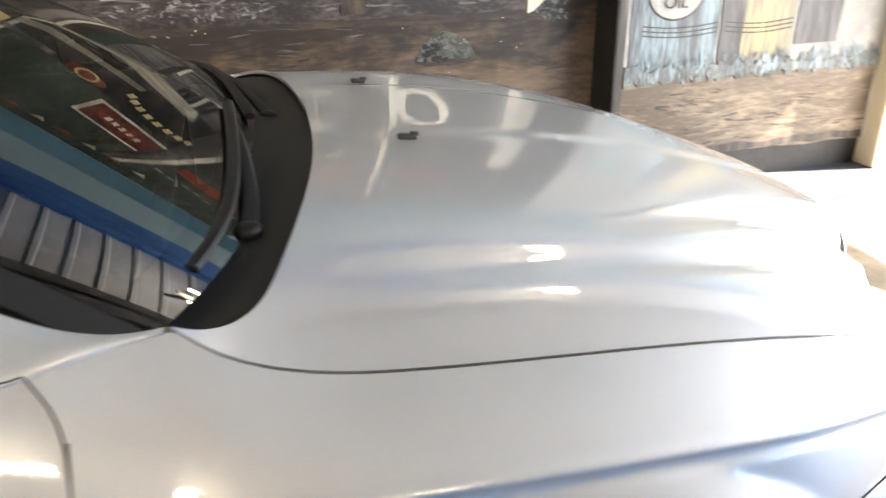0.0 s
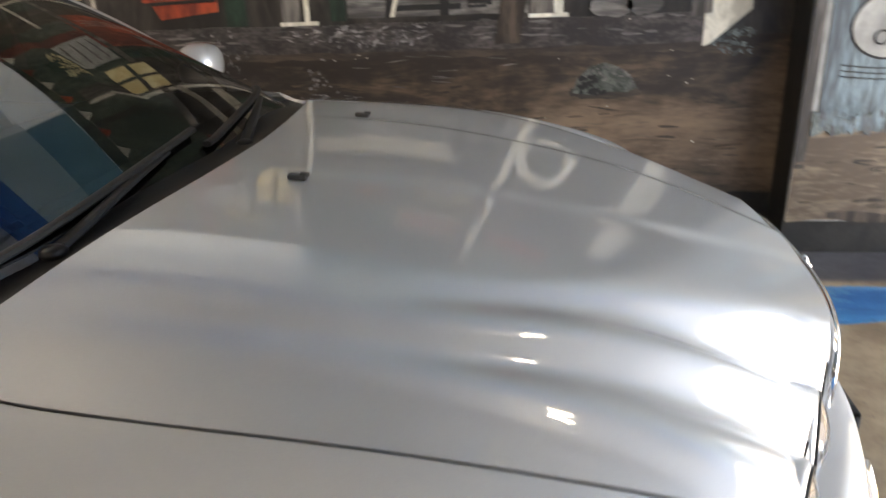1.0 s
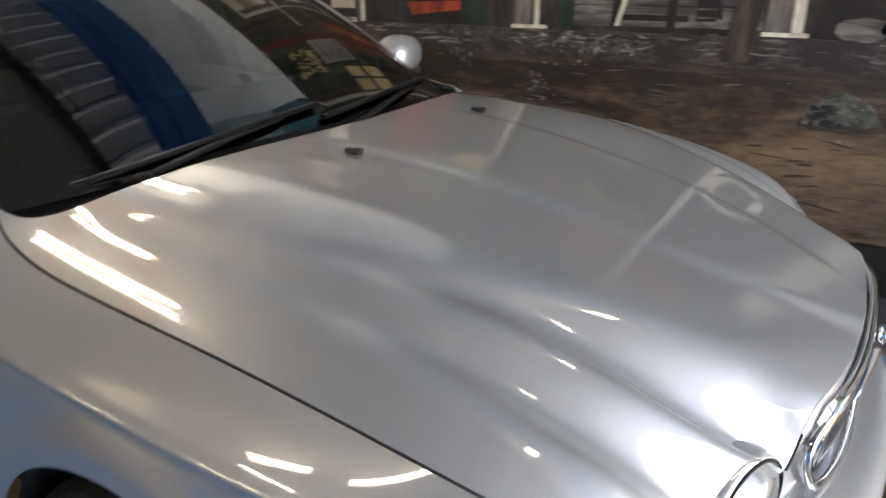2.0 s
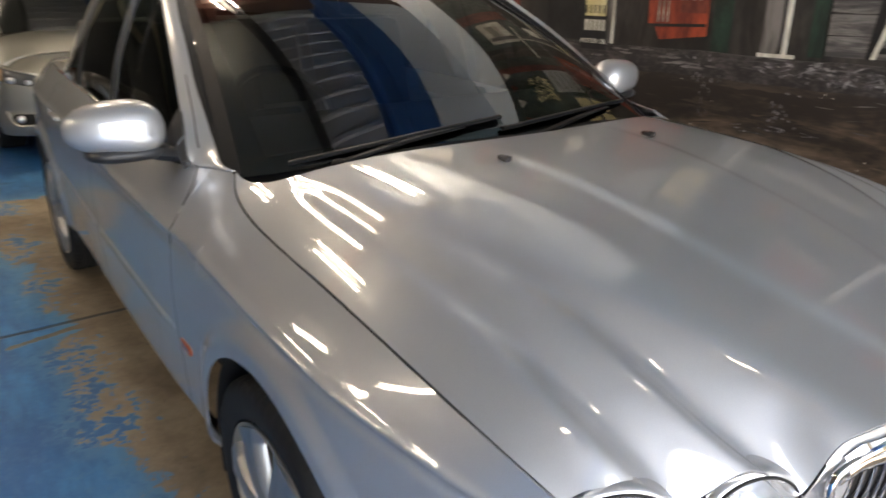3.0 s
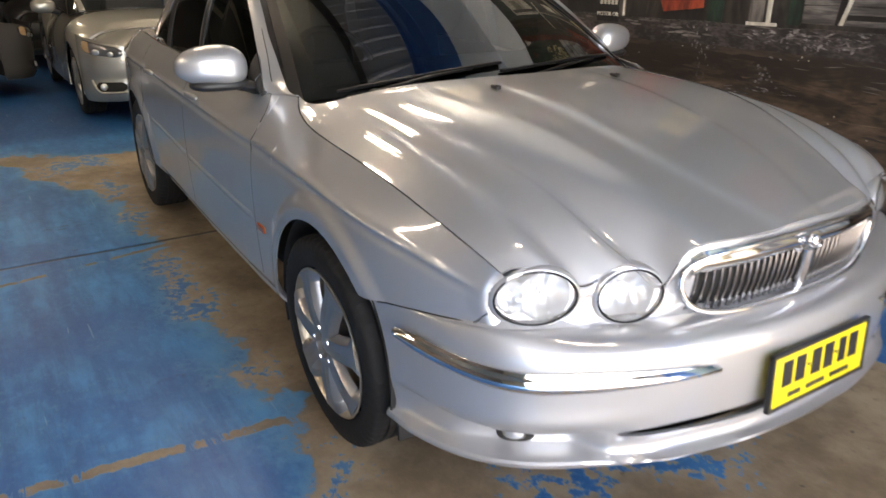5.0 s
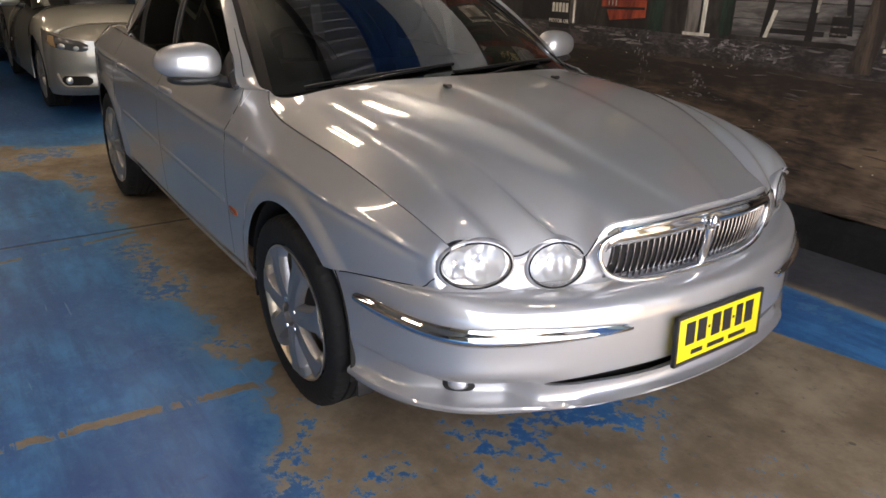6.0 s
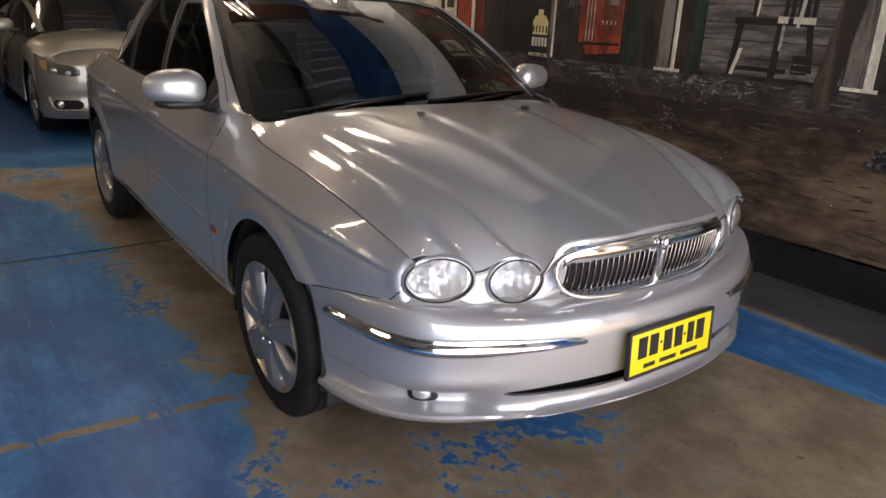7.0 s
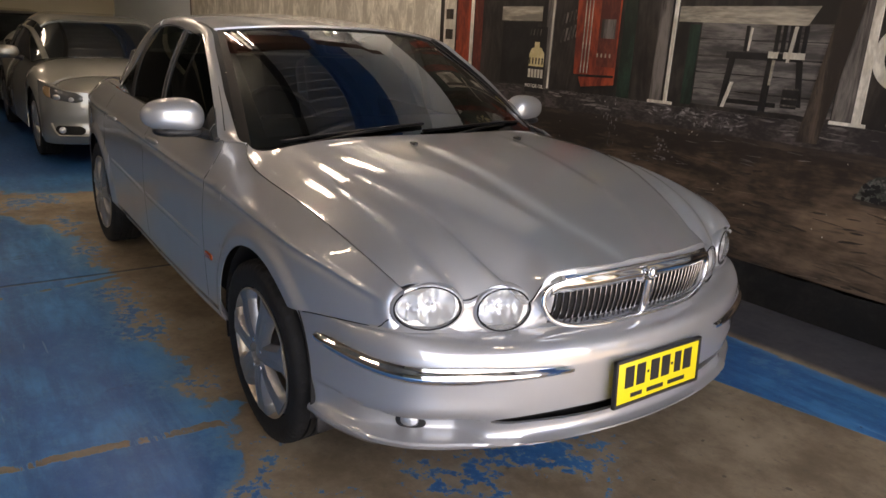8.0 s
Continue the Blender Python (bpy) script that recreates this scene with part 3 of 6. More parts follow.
# sides: one section for wings, doors and rear quarters
top_w = spline([-3.72, -3.4, -2.9, -2.4, -1.5, -0.72, -0.61, -0.545, -0.47, -0.433], [0.60, 0.70, 0.765, 0.79, 0.803, 0.803, 0.796, 0.782, 0.757, 0.749])
top_z = spline([-3.72, -3.4, -2.9, -2.4, -1.5, -0.72, -0.61, -0.545, -0.47, -0.433], [0.90, 0.955, 0.985, 0.975, 0.948, 0.926, 0.936, 0.942, 0.946, 0.9475])
full_w = spline([-3.75, -3.4, -3.0, -2.71, -2.3, -1.5, -0.6, -0.3, 0.0, 0.15, 0.29, 0.42, 0.55, 0.60, 0.648], [0.66, 0.815, 0.88, 0.897, 0.893, 0.897, 0.893, 0.894, 0.898, 0.895, 0.884, 0.853, 0.799, 0.770, 0.742])
taper = lambda x: 1 - 0.062 * np.clip((-0.7 - np.asarray(x, float)) / 2.0, 0, 1.3)  # noqa: E731
crease_z = spline([-3.2, -1.5, -0.6, -0.25, 0.05, 0.27, 0.42, 0.57, 0.65], [0.86, 0.83, 0.807, 0.793, 0.776, 0.757, 0.735, 0.692, 0.664])
seam_z = spline([0.22, 0.295, 0.43, 0.56, 0.645], [0.568, 0.572, 0.588, 0.597, 0.598])


def upper(x):
    x = np.asarray(x, float)
    front_side = x > -0.433
    return np.where(front_side, gap_w(np.maximum(x, -0.433)) + 0.0028, top_w(np.minimum(x, -0.433)) * taper(x)), np.where(front_side, gap_z(np.maximum(x, -0.433)), top_z(np.minimum(x, -0.433)))


def side_w(x, z):
    tw, tz = upper(x)
    fw, wide_z = full_w(x) * taper(x), 0.63
    r = np.clip((z - wide_z) / (tz - wide_z), 0, 1)
    # a crease runs along wing and doors; above it the panel leans in
    rc = np.clip((crease_z(x) - wide_z) / (tz - wide_z), 0.2, 0.8)
    s = (r - rc) / (1 - rc)
    low, high = 1 - 0.12 * (r / rc) ** 2, 0.88 * (1 - np.where(s > 0, 0.78 * s + 0.22 * s**2, 0.78 * s))
    frac = -0.011 * np.log(np.exp(-low / 0.011) + np.exp(-high / 0.011))
    over = tw + (fw - tw) * np.clip(frac, 0, 1)
    over = over + 0.0046 * np.exp(-(((z - crease_z(x)) / 0.008) ** 2)) * (1 - smooth(x, 0.50, 0.62))
    over = over - 0.0036 * np.exp(-(((z - crease_z(x) + 0.019) / 0.010) ** 2)) * (1 - smooth(x, 0.50, 0.62))
    d = np.clip(wide_z - z, 0, 1)
    w = np.where(z > wide_z, over, fw - 0.12 * d**2 - 0.01 * d) - 0.55 * np.clip(0.335 - z, 0, 1)
    # rolled sill edge between the wheels
    w = w + 0.012 * np.exp(-(((z - 0.245) / 0.016) ** 2)) * smooth(x, -2.34, -2.28) * (1 - smooth(x, -0.42, -0.36))
    for ax in (ARCH_X, AXLE_R):
        r = np.hypot(x - ax, z - ARCH_Z)
        w = w + 0.015 * (1 - smooth(r, ARCH_R + 0.025, ARCH_R + 0.080)) * smooth(z, 0.22, 0.34)
    return w


def lower(x):
    x = np.asarray(x, float)
    z = np.full_like(x, 0.215)
    z = np.where(x > 0.22, seam_z(x) + 0.003, z)
    for ax in (ARCH_X, AXLE_R):
        inside = np.abs(x - ax) < ARCH_R
        z = np.where(inside, np.maximum(z, ARCH_Z + np.sqrt(np.clip(ARCH_R**2 - (x - ax) ** 2, 0, 1))), z)
    return z


def columns(x0, x1):
    xs = list(np.arange(x0, x1, 0.02)) + [x1] + list(np.arange(max(x0, 0.52), x1, 0.004))
    for ax in (ARCH_X, AXLE_R):
        xs += [ax + ARCH_R * math.cos(a) * k for a in np.linspace(0.001, math.pi - 0.001, 60) for k in (1.0,)] + [ax + ARCH_R * 1.0005, ax - ARCH_R * 1.0005]
    return np.array(sorted({round(float(x), 5) for x in xs if x0 <= x <= x1}))


def side_panel(x0, x1, top_gap=0.0):
    xs = columns(x0, x1)[::-1]
    k = np.linspace(0, 1, 110)[:, None] ** 1.25
    tw, tz = upper(xs)
    z = (tz - top_gap) + (lower(xs) - tz + top_gap) * k
    w = side_w(np.broadcast_to(xs, z.shape), z)
    return np.stack([np.broadcast_to(xs, z.shape), w, z], 2)


for s in (-1, 1):
    g = side_panel(-0.5265, 0.650)
    c = (g[:-1, :-1] + g[1:, 1:]) / 2
    (cx, cw, cz), yaw, ra, rb = LAMPS[0]
    along = (c[..., 1] - cw) * math.cos(radians(yaw)) - (c[..., 0] - cx) * math.sin(radians(yaw))
    ahead = (c[..., 1] - cw) * math.sin(radians(yaw)) + (c[..., 0] - cx) * math.cos(radians(yaw))
    al = (g[..., 1] - cw) * math.cos(radians(yaw)) - (g[..., 0] - cx) * math.sin(radians(yaw))
    ell = (al / (ra + 0.011)) ** 2 + ((g[..., 2] - cz) / (rb + 0.011)) ** 2
    least = np.minimum(np.minimum(ell[:-1, :-1], ell[1:, 1:]), np.minimum(ell[:-1, 1:], ell[1:, :-1]))
    clear = (least > 1.0) & ((ahead < 0.012) | (along > 0))
    # the skin runs into the lamp's rim
    ah = (g[..., 1] - cw) * math.sin(radians(yaw)) + (g[..., 0] - cx) * math.cos(radians(yaw))
    near = (1 - smooth(np.hypot(al / (ra + 0.006), (g[..., 2] - cz) / (rb + 0.006)), 1.0, 1.55)) * smooth(ah, -0.06, -0.01)
    shift = near * (ah - 0.001)
    g[..., 0] -= shift * math.cos(radians(yaw))
    g[..., 1] -= shift * math.sin(radians(yaw))
    g = side_of(g, s)
    wing = part("front_wing", sheet(g, 0.004, clear if s < 0 else clear[:, ::-1]), SILVER, car)
    door_f = part("front_door", sheet(side_of(side_panel(-1.4585, -0.5300, 0.002), s), 0.003), SILVER, car)
    door_r = part("rear_door", sheet(side_of(side_panel(-2.4415, -1.4615, 0.002), s), 0.003), SILVER, car)
    part("rear_quarter", sheet(side_of(side_panel(-3.72, -2.4445, 0.002), s), 0.003), SILVER, car)
    # rubbing strip and handle
    for door, x0, x1 in ((door_f, -1.43, -0.56), (door_r, -2.30, -1.49)):
        xs = np.linspace(x1, x0, 30)
        zz = np.array([0.556, 0.550, 0.536, 0.528])[:, None] - 0.026 * (xs + 0.5)[None]
        out = np.array([0.0005, 0.006, 0.006, 0.0005])[:, None] * (0.15 + 0.85 * smooth(x1 - xs, 0.0, 0.05) * smooth(xs - x0, 0.0, 0.05))[None]
        g = np.stack([np.broadcast_to(xs, zz.shape), side_w(np.broadcast_to(xs, zz.shape), zz) + out, zz], 2)
        part("rubbing_strip", sheet(side_of(g, s), 0.004), SILVER, door)
        hx0 = x0 + 0.15
        hw0 = float(side_w(np.float64(hx0), np.float64(0.845)))
        part("handle", blob((0.085, 0.012, 0.012), (hx0, s * (hw0 + 0.014), 0.845), 3.0), SILVER, door)
    # side repeater
    zz, xx = 0.525, -0.475
    rw = float(side_w(np.float64(xx), np.float64(zz)))
    part("side_repeater", blob((0.042, 0.005, 0.013), (xx, s * (rw + 0.001), zz), 4.0), ORANGE, wing, "amber side repeater")

# dark structure behind the panel gaps, black so that the gaps read as shade
bm = bmesh.new()
box(bm, (4.0, 1.36, 0.42), (-1.55, 0, 0.42))
box(bm, (0.60, 1.00, 0.30), (0.30, 0, 0.42))
part("underbody", bm, GAP_BLACK, car, "black underbody")
for s in (-1, 1):
    xs = np.linspace(-0.42, 0.50, 40)
    g = np.stack([np.stack([xs, gap_w(xs) + d, gap_z(xs) - 0.020], 1) for d in (0.004, -0.03)])
    part("wing_channel", sheet(side_of(g, s), 0.004), GAP_BLACK, car)
    for x in (-0.528, -1.460, -2.443):
        zs = np.linspace(float(upper(np.float64(x))[1]) - 0.03, 0.24, 20)
        g = np.stack([np.stack([np.full_like(zs, x + d), side_w(np.full_like(zs, x), zs) - 0.009, zs], 1) for d in (0.03, -0.03)], 1)
        part("door_pillar", sheet(side_of(g, s), 0.004), GAP_BLACK, car)
        # black tube along the door gap stands in for its shade
        line = [(x, s * (float(side_w(np.float64(x), np.float64(z))) - 0.0006), z) for z in zs if x < -0.6 or z < 0.868]
        part("door_gap_shade", sweep(line, 0.0013, 6, up=(1, 0, 0)), GAP_BLACK, car, "black line for the shade in a door gap")
    # joint between wing and bumper, turned up to the lamp at its front end
    xs = np.linspace(0.335, 0.615, 30)
    zs = seam_z(xs) + 0.0015 + 0.030 * smooth(xs, 0.575, 0.615) ** 2
    line = [(x, s * (float(side_w(np.float64(x), np.float64(z))) + 0.0004), z) for x, z in zip(xs, zs)]
    part("wing_joint", sweep(line, 0.0019, 6), GAP_BLACK, car, "black panel joint")
    for ax in (ARCH_X, AXLE_R):
        a = np.linspace(-0.25, math.pi + 0.25, 40)
        g = np.stack([np.stack([ax + 0.360 * np.cos(a), np.full_like(a, w), ARCH_Z + 0.360 * np.sin(a)], 1) for w in (0.875 if ax > -1 else 0.80, 0.60)])
        part("arch_liner", sheet(side_of(g, s), 0.004), GAP_BLACK, car)

# front bumper with its lower slot
K = [0, 0.15, 0.30, 0.42, 0.54, 0.66, 0.76, 0.88, 1.0]
bump_x, bump_w = spline(K, [0.918, 0.909, 0.880, 0.838, 0.775, 0.695, 0.600, 0.480, 0.352]), spline(K, [0, 0.18, 0.34, 0.48, 0.62, 0.742, 0.808, 0.850, 0.873])
seat_x, seat_w = spline(K, [0.812, 0.808, 0.785, 0.745, 0.695, 0.638, 0.560, 0.430, 0.300]), spline(K, [0, 0.17, 0.315, 0.455, 0.60, 0.741, 0.798, 0.854, 0.886])
seat_z = spline(K, [0.578, 0.580, 0.583, 0.583, 0.587, 0.597, 0.596, 0.588, 0.571])
lip_x, lip_w = spline(K, [0.842, 0.838, 0.822, 0.785, 0.735, 0.665, 0.580, 0.455, 0.335]), spline(K, [0, 0.17, 0.32, 0.455, 0.59, 0.70, 0.782, 0.835, 0.858])


def bumper_at(a, p):
    """A place on the bumper: a along it from the middle, p down it from the seam (0) to the underside (1)."""
    sx, sw, sz, mx, mw, lx, lw = seat_x(a), seat_w(a), seat_z(a), bump_x(a), bump_w(a), lip_x(a), lip_w(a)
    side = 0.22 + 0.78 * float(smooth(a, 0.40, 0.56))
    knots = (
        (0.00, 0, 0, sz), (0.10, 0.42, 0, sz - 0.004), (0.22, 0.86, 0, 0.558), (0.32, 0.985, 0, 0.525), (0.44, 1.0, 0, 0.470),
        (0.55, 0.99, 0, 0.415), (0.63, 0.955, 0.03, 0.378), (0.70, 1, 0.32 * side, 0.345), (0.78, 1, 0.52 * side, 0.312), (0.85, 1, 0.42 * side, 0.285), (0.91, 1, 0.55, 0.262), (0.96, 1, 0.92, 0.243), (1.0, 1, 1.6, 0.232),
    )
    pk = [k[0] for k in knots]
    hor = [(1 - k[1]) * sx + k[1] * mx if not k[2] else (1 - k[2]) * mx + k[2] * lx for k in knots]
    wid = [(1 - k[1]) * sw + k[1] * mw if not k[2] else (1 - k[2]) * mw + k[2] * lw for k in knots]
    x, w, z = float(spline(pk, hor)(p)), float(spline(pk, wid)(p)), float(spline(pk, [float(k[3]) for k in knots])(p))
    # scooped shelf below the slot, another round each fog lamp, and a lip under both
    scoop = 0.25 * (1 - smooth(a, 0.34, 0.48)) + 1.15 * smooth(a, 0.47, 0.56) * (1 - 0.62 * smooth(a, 0.70, 0.82)) * (1 - smooth(a, 0.93, 1.0))
    brow = 0.665 - 0.045 * float(smooth(a, 0.68, 0.90))
    depth = float(0.034 * scoop * smooth(p, brow, brow + 0.030) * (1 - smooth(p, 0.80, 0.84)) - 0.022 * (1 - 0.35 * smooth(a, 0.90, 1.0)) * smooth(p, 0.825, 0.842) * (1 - smooth(p, 0.87, 0.95)))
    nx, nw = float(bump_w(a + 0.01) - bump_w(a - 0.01)), -float(bump_x(a + 0.01) - bump_x(a - 0.01))
    n = math.hypot(nx, nw)
    return x - depth * nx / n, w - depth * nw / n, z


aa = np.linspace(-1, 1, 161)
slot_c, slot_h = 0.690, lambda a: 0.050 * np.sqrt(np.clip(1 - (abs(a) / 0.475) ** 2.2, 0, 1))
grid, hole = [], []
for a in aa:
    h = float(slot_h(a))
    ps = np.concatenate([np.linspace(0, slot_c - h, 36), np.linspace(slot_c - h, slot_c + h, 4)[1:-1], np.linspace(slot_c + h, 1, 22)])
    col = np.array([bumper_at(abs(a), p) for p in ps])
    col[:, 1] *= np.sign(a) if a else 0
    # the rear edge follows the wheel arch
    reach = ARCH_X + np.sqrt(np.clip((ARCH_R + 0.003) ** 2 - (col[:, 2] - ARCH_Z) ** 2, 0, 1))
    if abs(a) > 0.8:
        col[:, 0] = np.maximum(col[:, 0] + (reach - 0.352) * smooth(abs(a), 0.8, 1.0), 0)
    # tucked flange under the wing and nose
    col = np.vstack([col[0] + np.array([-0.010, -0.010 * np.sign(a), 0.014]), col])
    grid.append(col)
grid = np.stack(grid, 1)
mask = np.ones((grid.shape[0] - 1, len(aa) - 1), bool)
mid = np.array([float(slot_h((aa[j] + aa[j + 1]) / 2)) for j in range(len(aa) - 1)])
mask[36:39, :] = (mid < 0.004)[None]
bumper = part("front_bumper", sheet(grid, -0.010, mask), SILVER, car, "silver front bumper")
g = np.stack([np.stack([bump_x(np.abs(aa)) - 0.09, np.sign(aa) * bump_w(np.abs(aa)) * 0.96, np.full_like(aa, z)], 1) for z in (0.42, 0.28)])[:, 40:121]
part("intake", sheet(g, -0.01), GAP_BLACK, bumper, "black lower intake")

# nose between the bumper and the bonnet's edge, open where the lamps sit
ff = np.linspace(0, 1, 400)
edge_x, edge_w = nose_x(0.735 * ff), ff * (gap_w(nose_x(0.735 * ff)) - 0.0018)
edge_z = hood_z(edge_x, edge_w)
fa = np.linspace(-0.655, 0.655, 321)
rows = np.linspace(0, 1, 44)
nose = np.empty((len(rows), len(fa), 3))
for j, a in enumerate(fa):
    w1 = float(seat_w(abs(a)))
    w0 = min(w1, 0.7345)
    t3 = (float(np.interp(w0, edge_w, edge_x)) + 0.0005, w0, float(np.interp(w0, edge_w, edge_z)) - 0.0045)
    b3 = (float(seat_x(abs(a))), w1, float(seat_z(abs(a))))
    for i, r in enumerate(rows):
        bulge = 0.016 * math.sin(math.pi * r)
        nose[i, j] = [t3[0] + (b3[0] - t3[0]) * r**1.5 + bulge, (t3[1] + (b3[1] - t3[1]) * r) * (1 if a > 0 else -1), t3[2] + (b3[2] - t3[2]) * r]
for (cx, cw, cz), yaw, ra, rb in LAMPS:
    # the panel runs into each lamp's rim
    dy, dz = np.abs(nose[..., 1]) - cw, nose[..., 2] - cz
    near = 1 - smooth(np.hypot(dy / (ra * math.cos(radians(yaw)) + 0.008), dz / (rb + 0.008)), 1.0, 1.75)
    near = near * smooth(np.linspace(0, 1, len(rows)), 0.0, 0.30)[:, None]
    nose[..., 0] += near * (cx - dy * math.tan(radians(yaw)) - 0.002 - nose[..., 0])
cen = (nose[:-1, :-1] + nose[1:, 1:]) / 2
keep = np.ones(cen.shape[:2], bool)
for (cx, cw, cz), yaw, ra, rb in LAMPS:
    keep &= (((np.abs(cen[..., 1]) - cw) / (ra * math.cos(radians(yaw)))) ** 2 + ((cen[..., 2] - cz) / rb) ** 2) > 1.24
keep &= ~((np.abs(cen[..., 1]) < 0.34) & (cen[..., 2] > 0.60) & (cen[..., 2] < 0.72))
part("nose_panel", sheet(nose, -0.004, keep), SILVER, bumper)
for s in (-1, 1):
    for w0, w1 in ((0.372, 0.399), (0.535, 0.588)):
        line = [(float(np.interp(w, edge_w, edge_x)) + 0.0015, s * w, float(np.interp(w, edge_w, edge_z)) - 0.0035) for w in np.linspace(w0, w1, 10)]
        part("bonnet_joint", sweep(line, 0.0018, 6), GAP_BLACK, bumper, "thin black shut line")


def lamp_shape(u, v, ra, rb, dome):
    """A domed oval facing +x: u round it, v from the middle (0) to the rim (1)."""
    return (dome * (1 - v * v), ra * v * math.cos(u), rb * v * math.sin(u))


def headlamp(s, place, yaw, ra, rb, inner):
    m = pose(place[0] + 0.004, s * place[1], place[2], 0, -3, -yaw if s < 0 else yaw)
    us = np.linspace(0, 2 * np.pi, 64, endpoint=False)
    ring = [m @ Vector((0.004, (ra + 0.003) * math.cos(u), (rb + 0.003) * math.sin(u))) for u in us]
    lamp = part("headlamp", sweep(ring, 0.0026, 8, True, up=m.to_3x3() @ Vector((1, 0, 0))), SCUTTLE, car, "round headlamp, clear lens in a black seal")

    # painted flange that runs from the seal out under the panels
    flange = ((0.0045, 0.0030), (0.0075, 0.0022), (0.0105, -0.0005), (0.0130, -0.0050), (0.0140, -0.0120), (0.0140, -0.060))
    g = np.array([[m @ Vector((x, (ra + r) * math.cos(u), (rb + r) * math.sin(u))) for u in us] for r, x in flange])
    collar = sheet(g, wrap=True)
    bmesh.ops.recalc_face_normals(collar, faces=collar.faces)
    part("lamp_surround", collar, SILVER, lamp, "silver painted lamp rim")
    # pressed reflector: one or two bowls in a fluted field
    bowls = ((0.004 * s, 0.066, 0.045),) if inner else ((0.047 * s, 0.036, 0.030), (-0.022 * s, 0.056, 0.042))

    def pressed(u, v):
        y, z = ra * 0.99 * v * math.cos(u), rb * 0.99 * v * math.sin(u)
        deep = max(d * max(0.0, 1 - (math.hypot(y - c, z) / r) ** 2) for c, r, d in bowls)
        return m @ Vector((-0.006 - deep - 0.0022 * math.sin(y * 210) * (1 - v**4) - 0.006 * (1 - v) * math.cos(3 * u), y, z))

    def dish(vs, depth, scale, shift):
        g = np.array([[m @ (Vector(lamp_shape(u, v, ra * scale, rb * scale, depth)) + Vector((shift, 0, 0))) for u in us] for v in vs])
        bm = sheet(g, wrap=True)
        bmesh.ops.remove_doubles(bm, verts=bm.verts, dist=1e-6)
        bmesh.ops.recalc_face_normals(bm, faces=bm.faces)
        return bm

    bowl = sheet(np.array([[pressed(u, v) for u in us] for v in np.linspace(0.01, 1, 30)]), wrap=True)
    bmesh.ops.recalc_face_normals(bowl, faces=bowl.faces)
    part("reflector", bowl, REFLECTOR, lamp, "bright fluted reflector")
    for c, r, d in bowls:
        part("bulb", blob((0.016, 0.20 * r, 0.20 * r), m @ Vector((-0.004 - d, c, 0.0)), 2.0, m.to_3x3().to_4x4(), 20), SATIN_CHROME, lamp)
    part("lens", dish(np.linspace(0.02, 1, 12), 0.020, 1.0, 0.003), LENS, lamp, "clear domed lens")


for s in (-1, 1):
    for i, (place, yaw, ra, rb) in enumerate(LAMPS):
        headlamp(s, place, yaw, ra, rb, i == 1)

# grille
grille = part("grille", bmesh.new(), CHROME, car, "chrome grille with upright vanes")
gx = lambda w: 0.846 - 0.052 * (np.abs(w) / 0.375) ** 2.8  # noqa: E731
outline = []
for u in np.linspace(0, 2 * np.pi, 120, endpoint=False):
    c, d = math.cos(u), math.sin(u)
    w = 0.372 * math.copysign(abs(c) ** 0.42, c)
    zz = 0.661 + 0.077 * math.copysign(abs(d) ** 0.5, d)
    w *= 1 - 0.10 * max(0.0, (0.664 - zz) / 0.08)
    zz += 0.006 * (1 - (w / 0.372) ** 2) * (1 if d > 0 else -0.3)
    outline.append((float(gx(w)), w, zz))
part("surround", sweep(outline, 0.0075, 10, True, up=(1, 0, 0)), CHROME, grille, "polished chrome surround")
ws = np.linspace(-0.352, 0.352, 81)
brow = []
for t in np.linspace(0, 1, 10):
    drop = 0.020 + 0.016 * (1 - smooth(np.abs(ws), 0.0, 0.05))
    zt = 0.742 + 0.006 * (1 - (ws / 0.372) ** 2) - 0.02 * smooth(np.abs(ws), 0.32, 0.37)
    brow.append(np.stack([gx(ws) + 0.012 * math.sin(math.pi * t) - 0.004, ws, zt - t * (0.030 + drop)], 1))
part("brow", sheet(np.array(brow), -0.006), CHROME, grille, "deep chrome upper bar")
part("centre_bar", sweep([(0.852, 0, 0.70), (0.850, 0, 0.66), (0.842, 0, 0.60), (0.836, 0, 0.586)], 0.014, 10, taper=lambda t: 1.25 - 0.5 * t, up=(1, 0, 0)), CHROME, grille)
part("badge", join(blob((0.010, 0.015, 0.018), (0.866, 0, 0.722), 2.2, None, 20), blob((0.010, 0.008, 0.006), (0.874, 0, 0.716), 2.0, None, 12)), CHROME, grille, "small chrome badge")
for i in range(32):
    w = 0.022 + (i % 16) * 0.0207
    w = w if i < 16 else -w
    zb = 0.592 + 0.05 * max(0.0, (abs(w) - 0.27) / 0.08) ** 2
    zt = 0.705 - 0.03 * max(0.0, (abs(w) - 0.30) / 0.06) ** 2
    g = float(gx(w))
    bm = sweep([(g - 0.004 - 0.018 * t**2, w * (1 - 0.02 * t), zt + (zb - zt) * t) for t in np.linspace(0, 1, 7)], 0.0024, 8, up=(1, 0, 0), flat=1.7)
    part("vane", bm, VANE, grille)
ws = np.linspace(-0.36, 0.36, 41)
part("grille_backing", sheet(np.stack([np.stack([gx(ws) - 0.05, ws, np.full_like(ws, z)], 1) for z in (0.735, 0.590)]), -0.004), GAP_BLACK, grille)

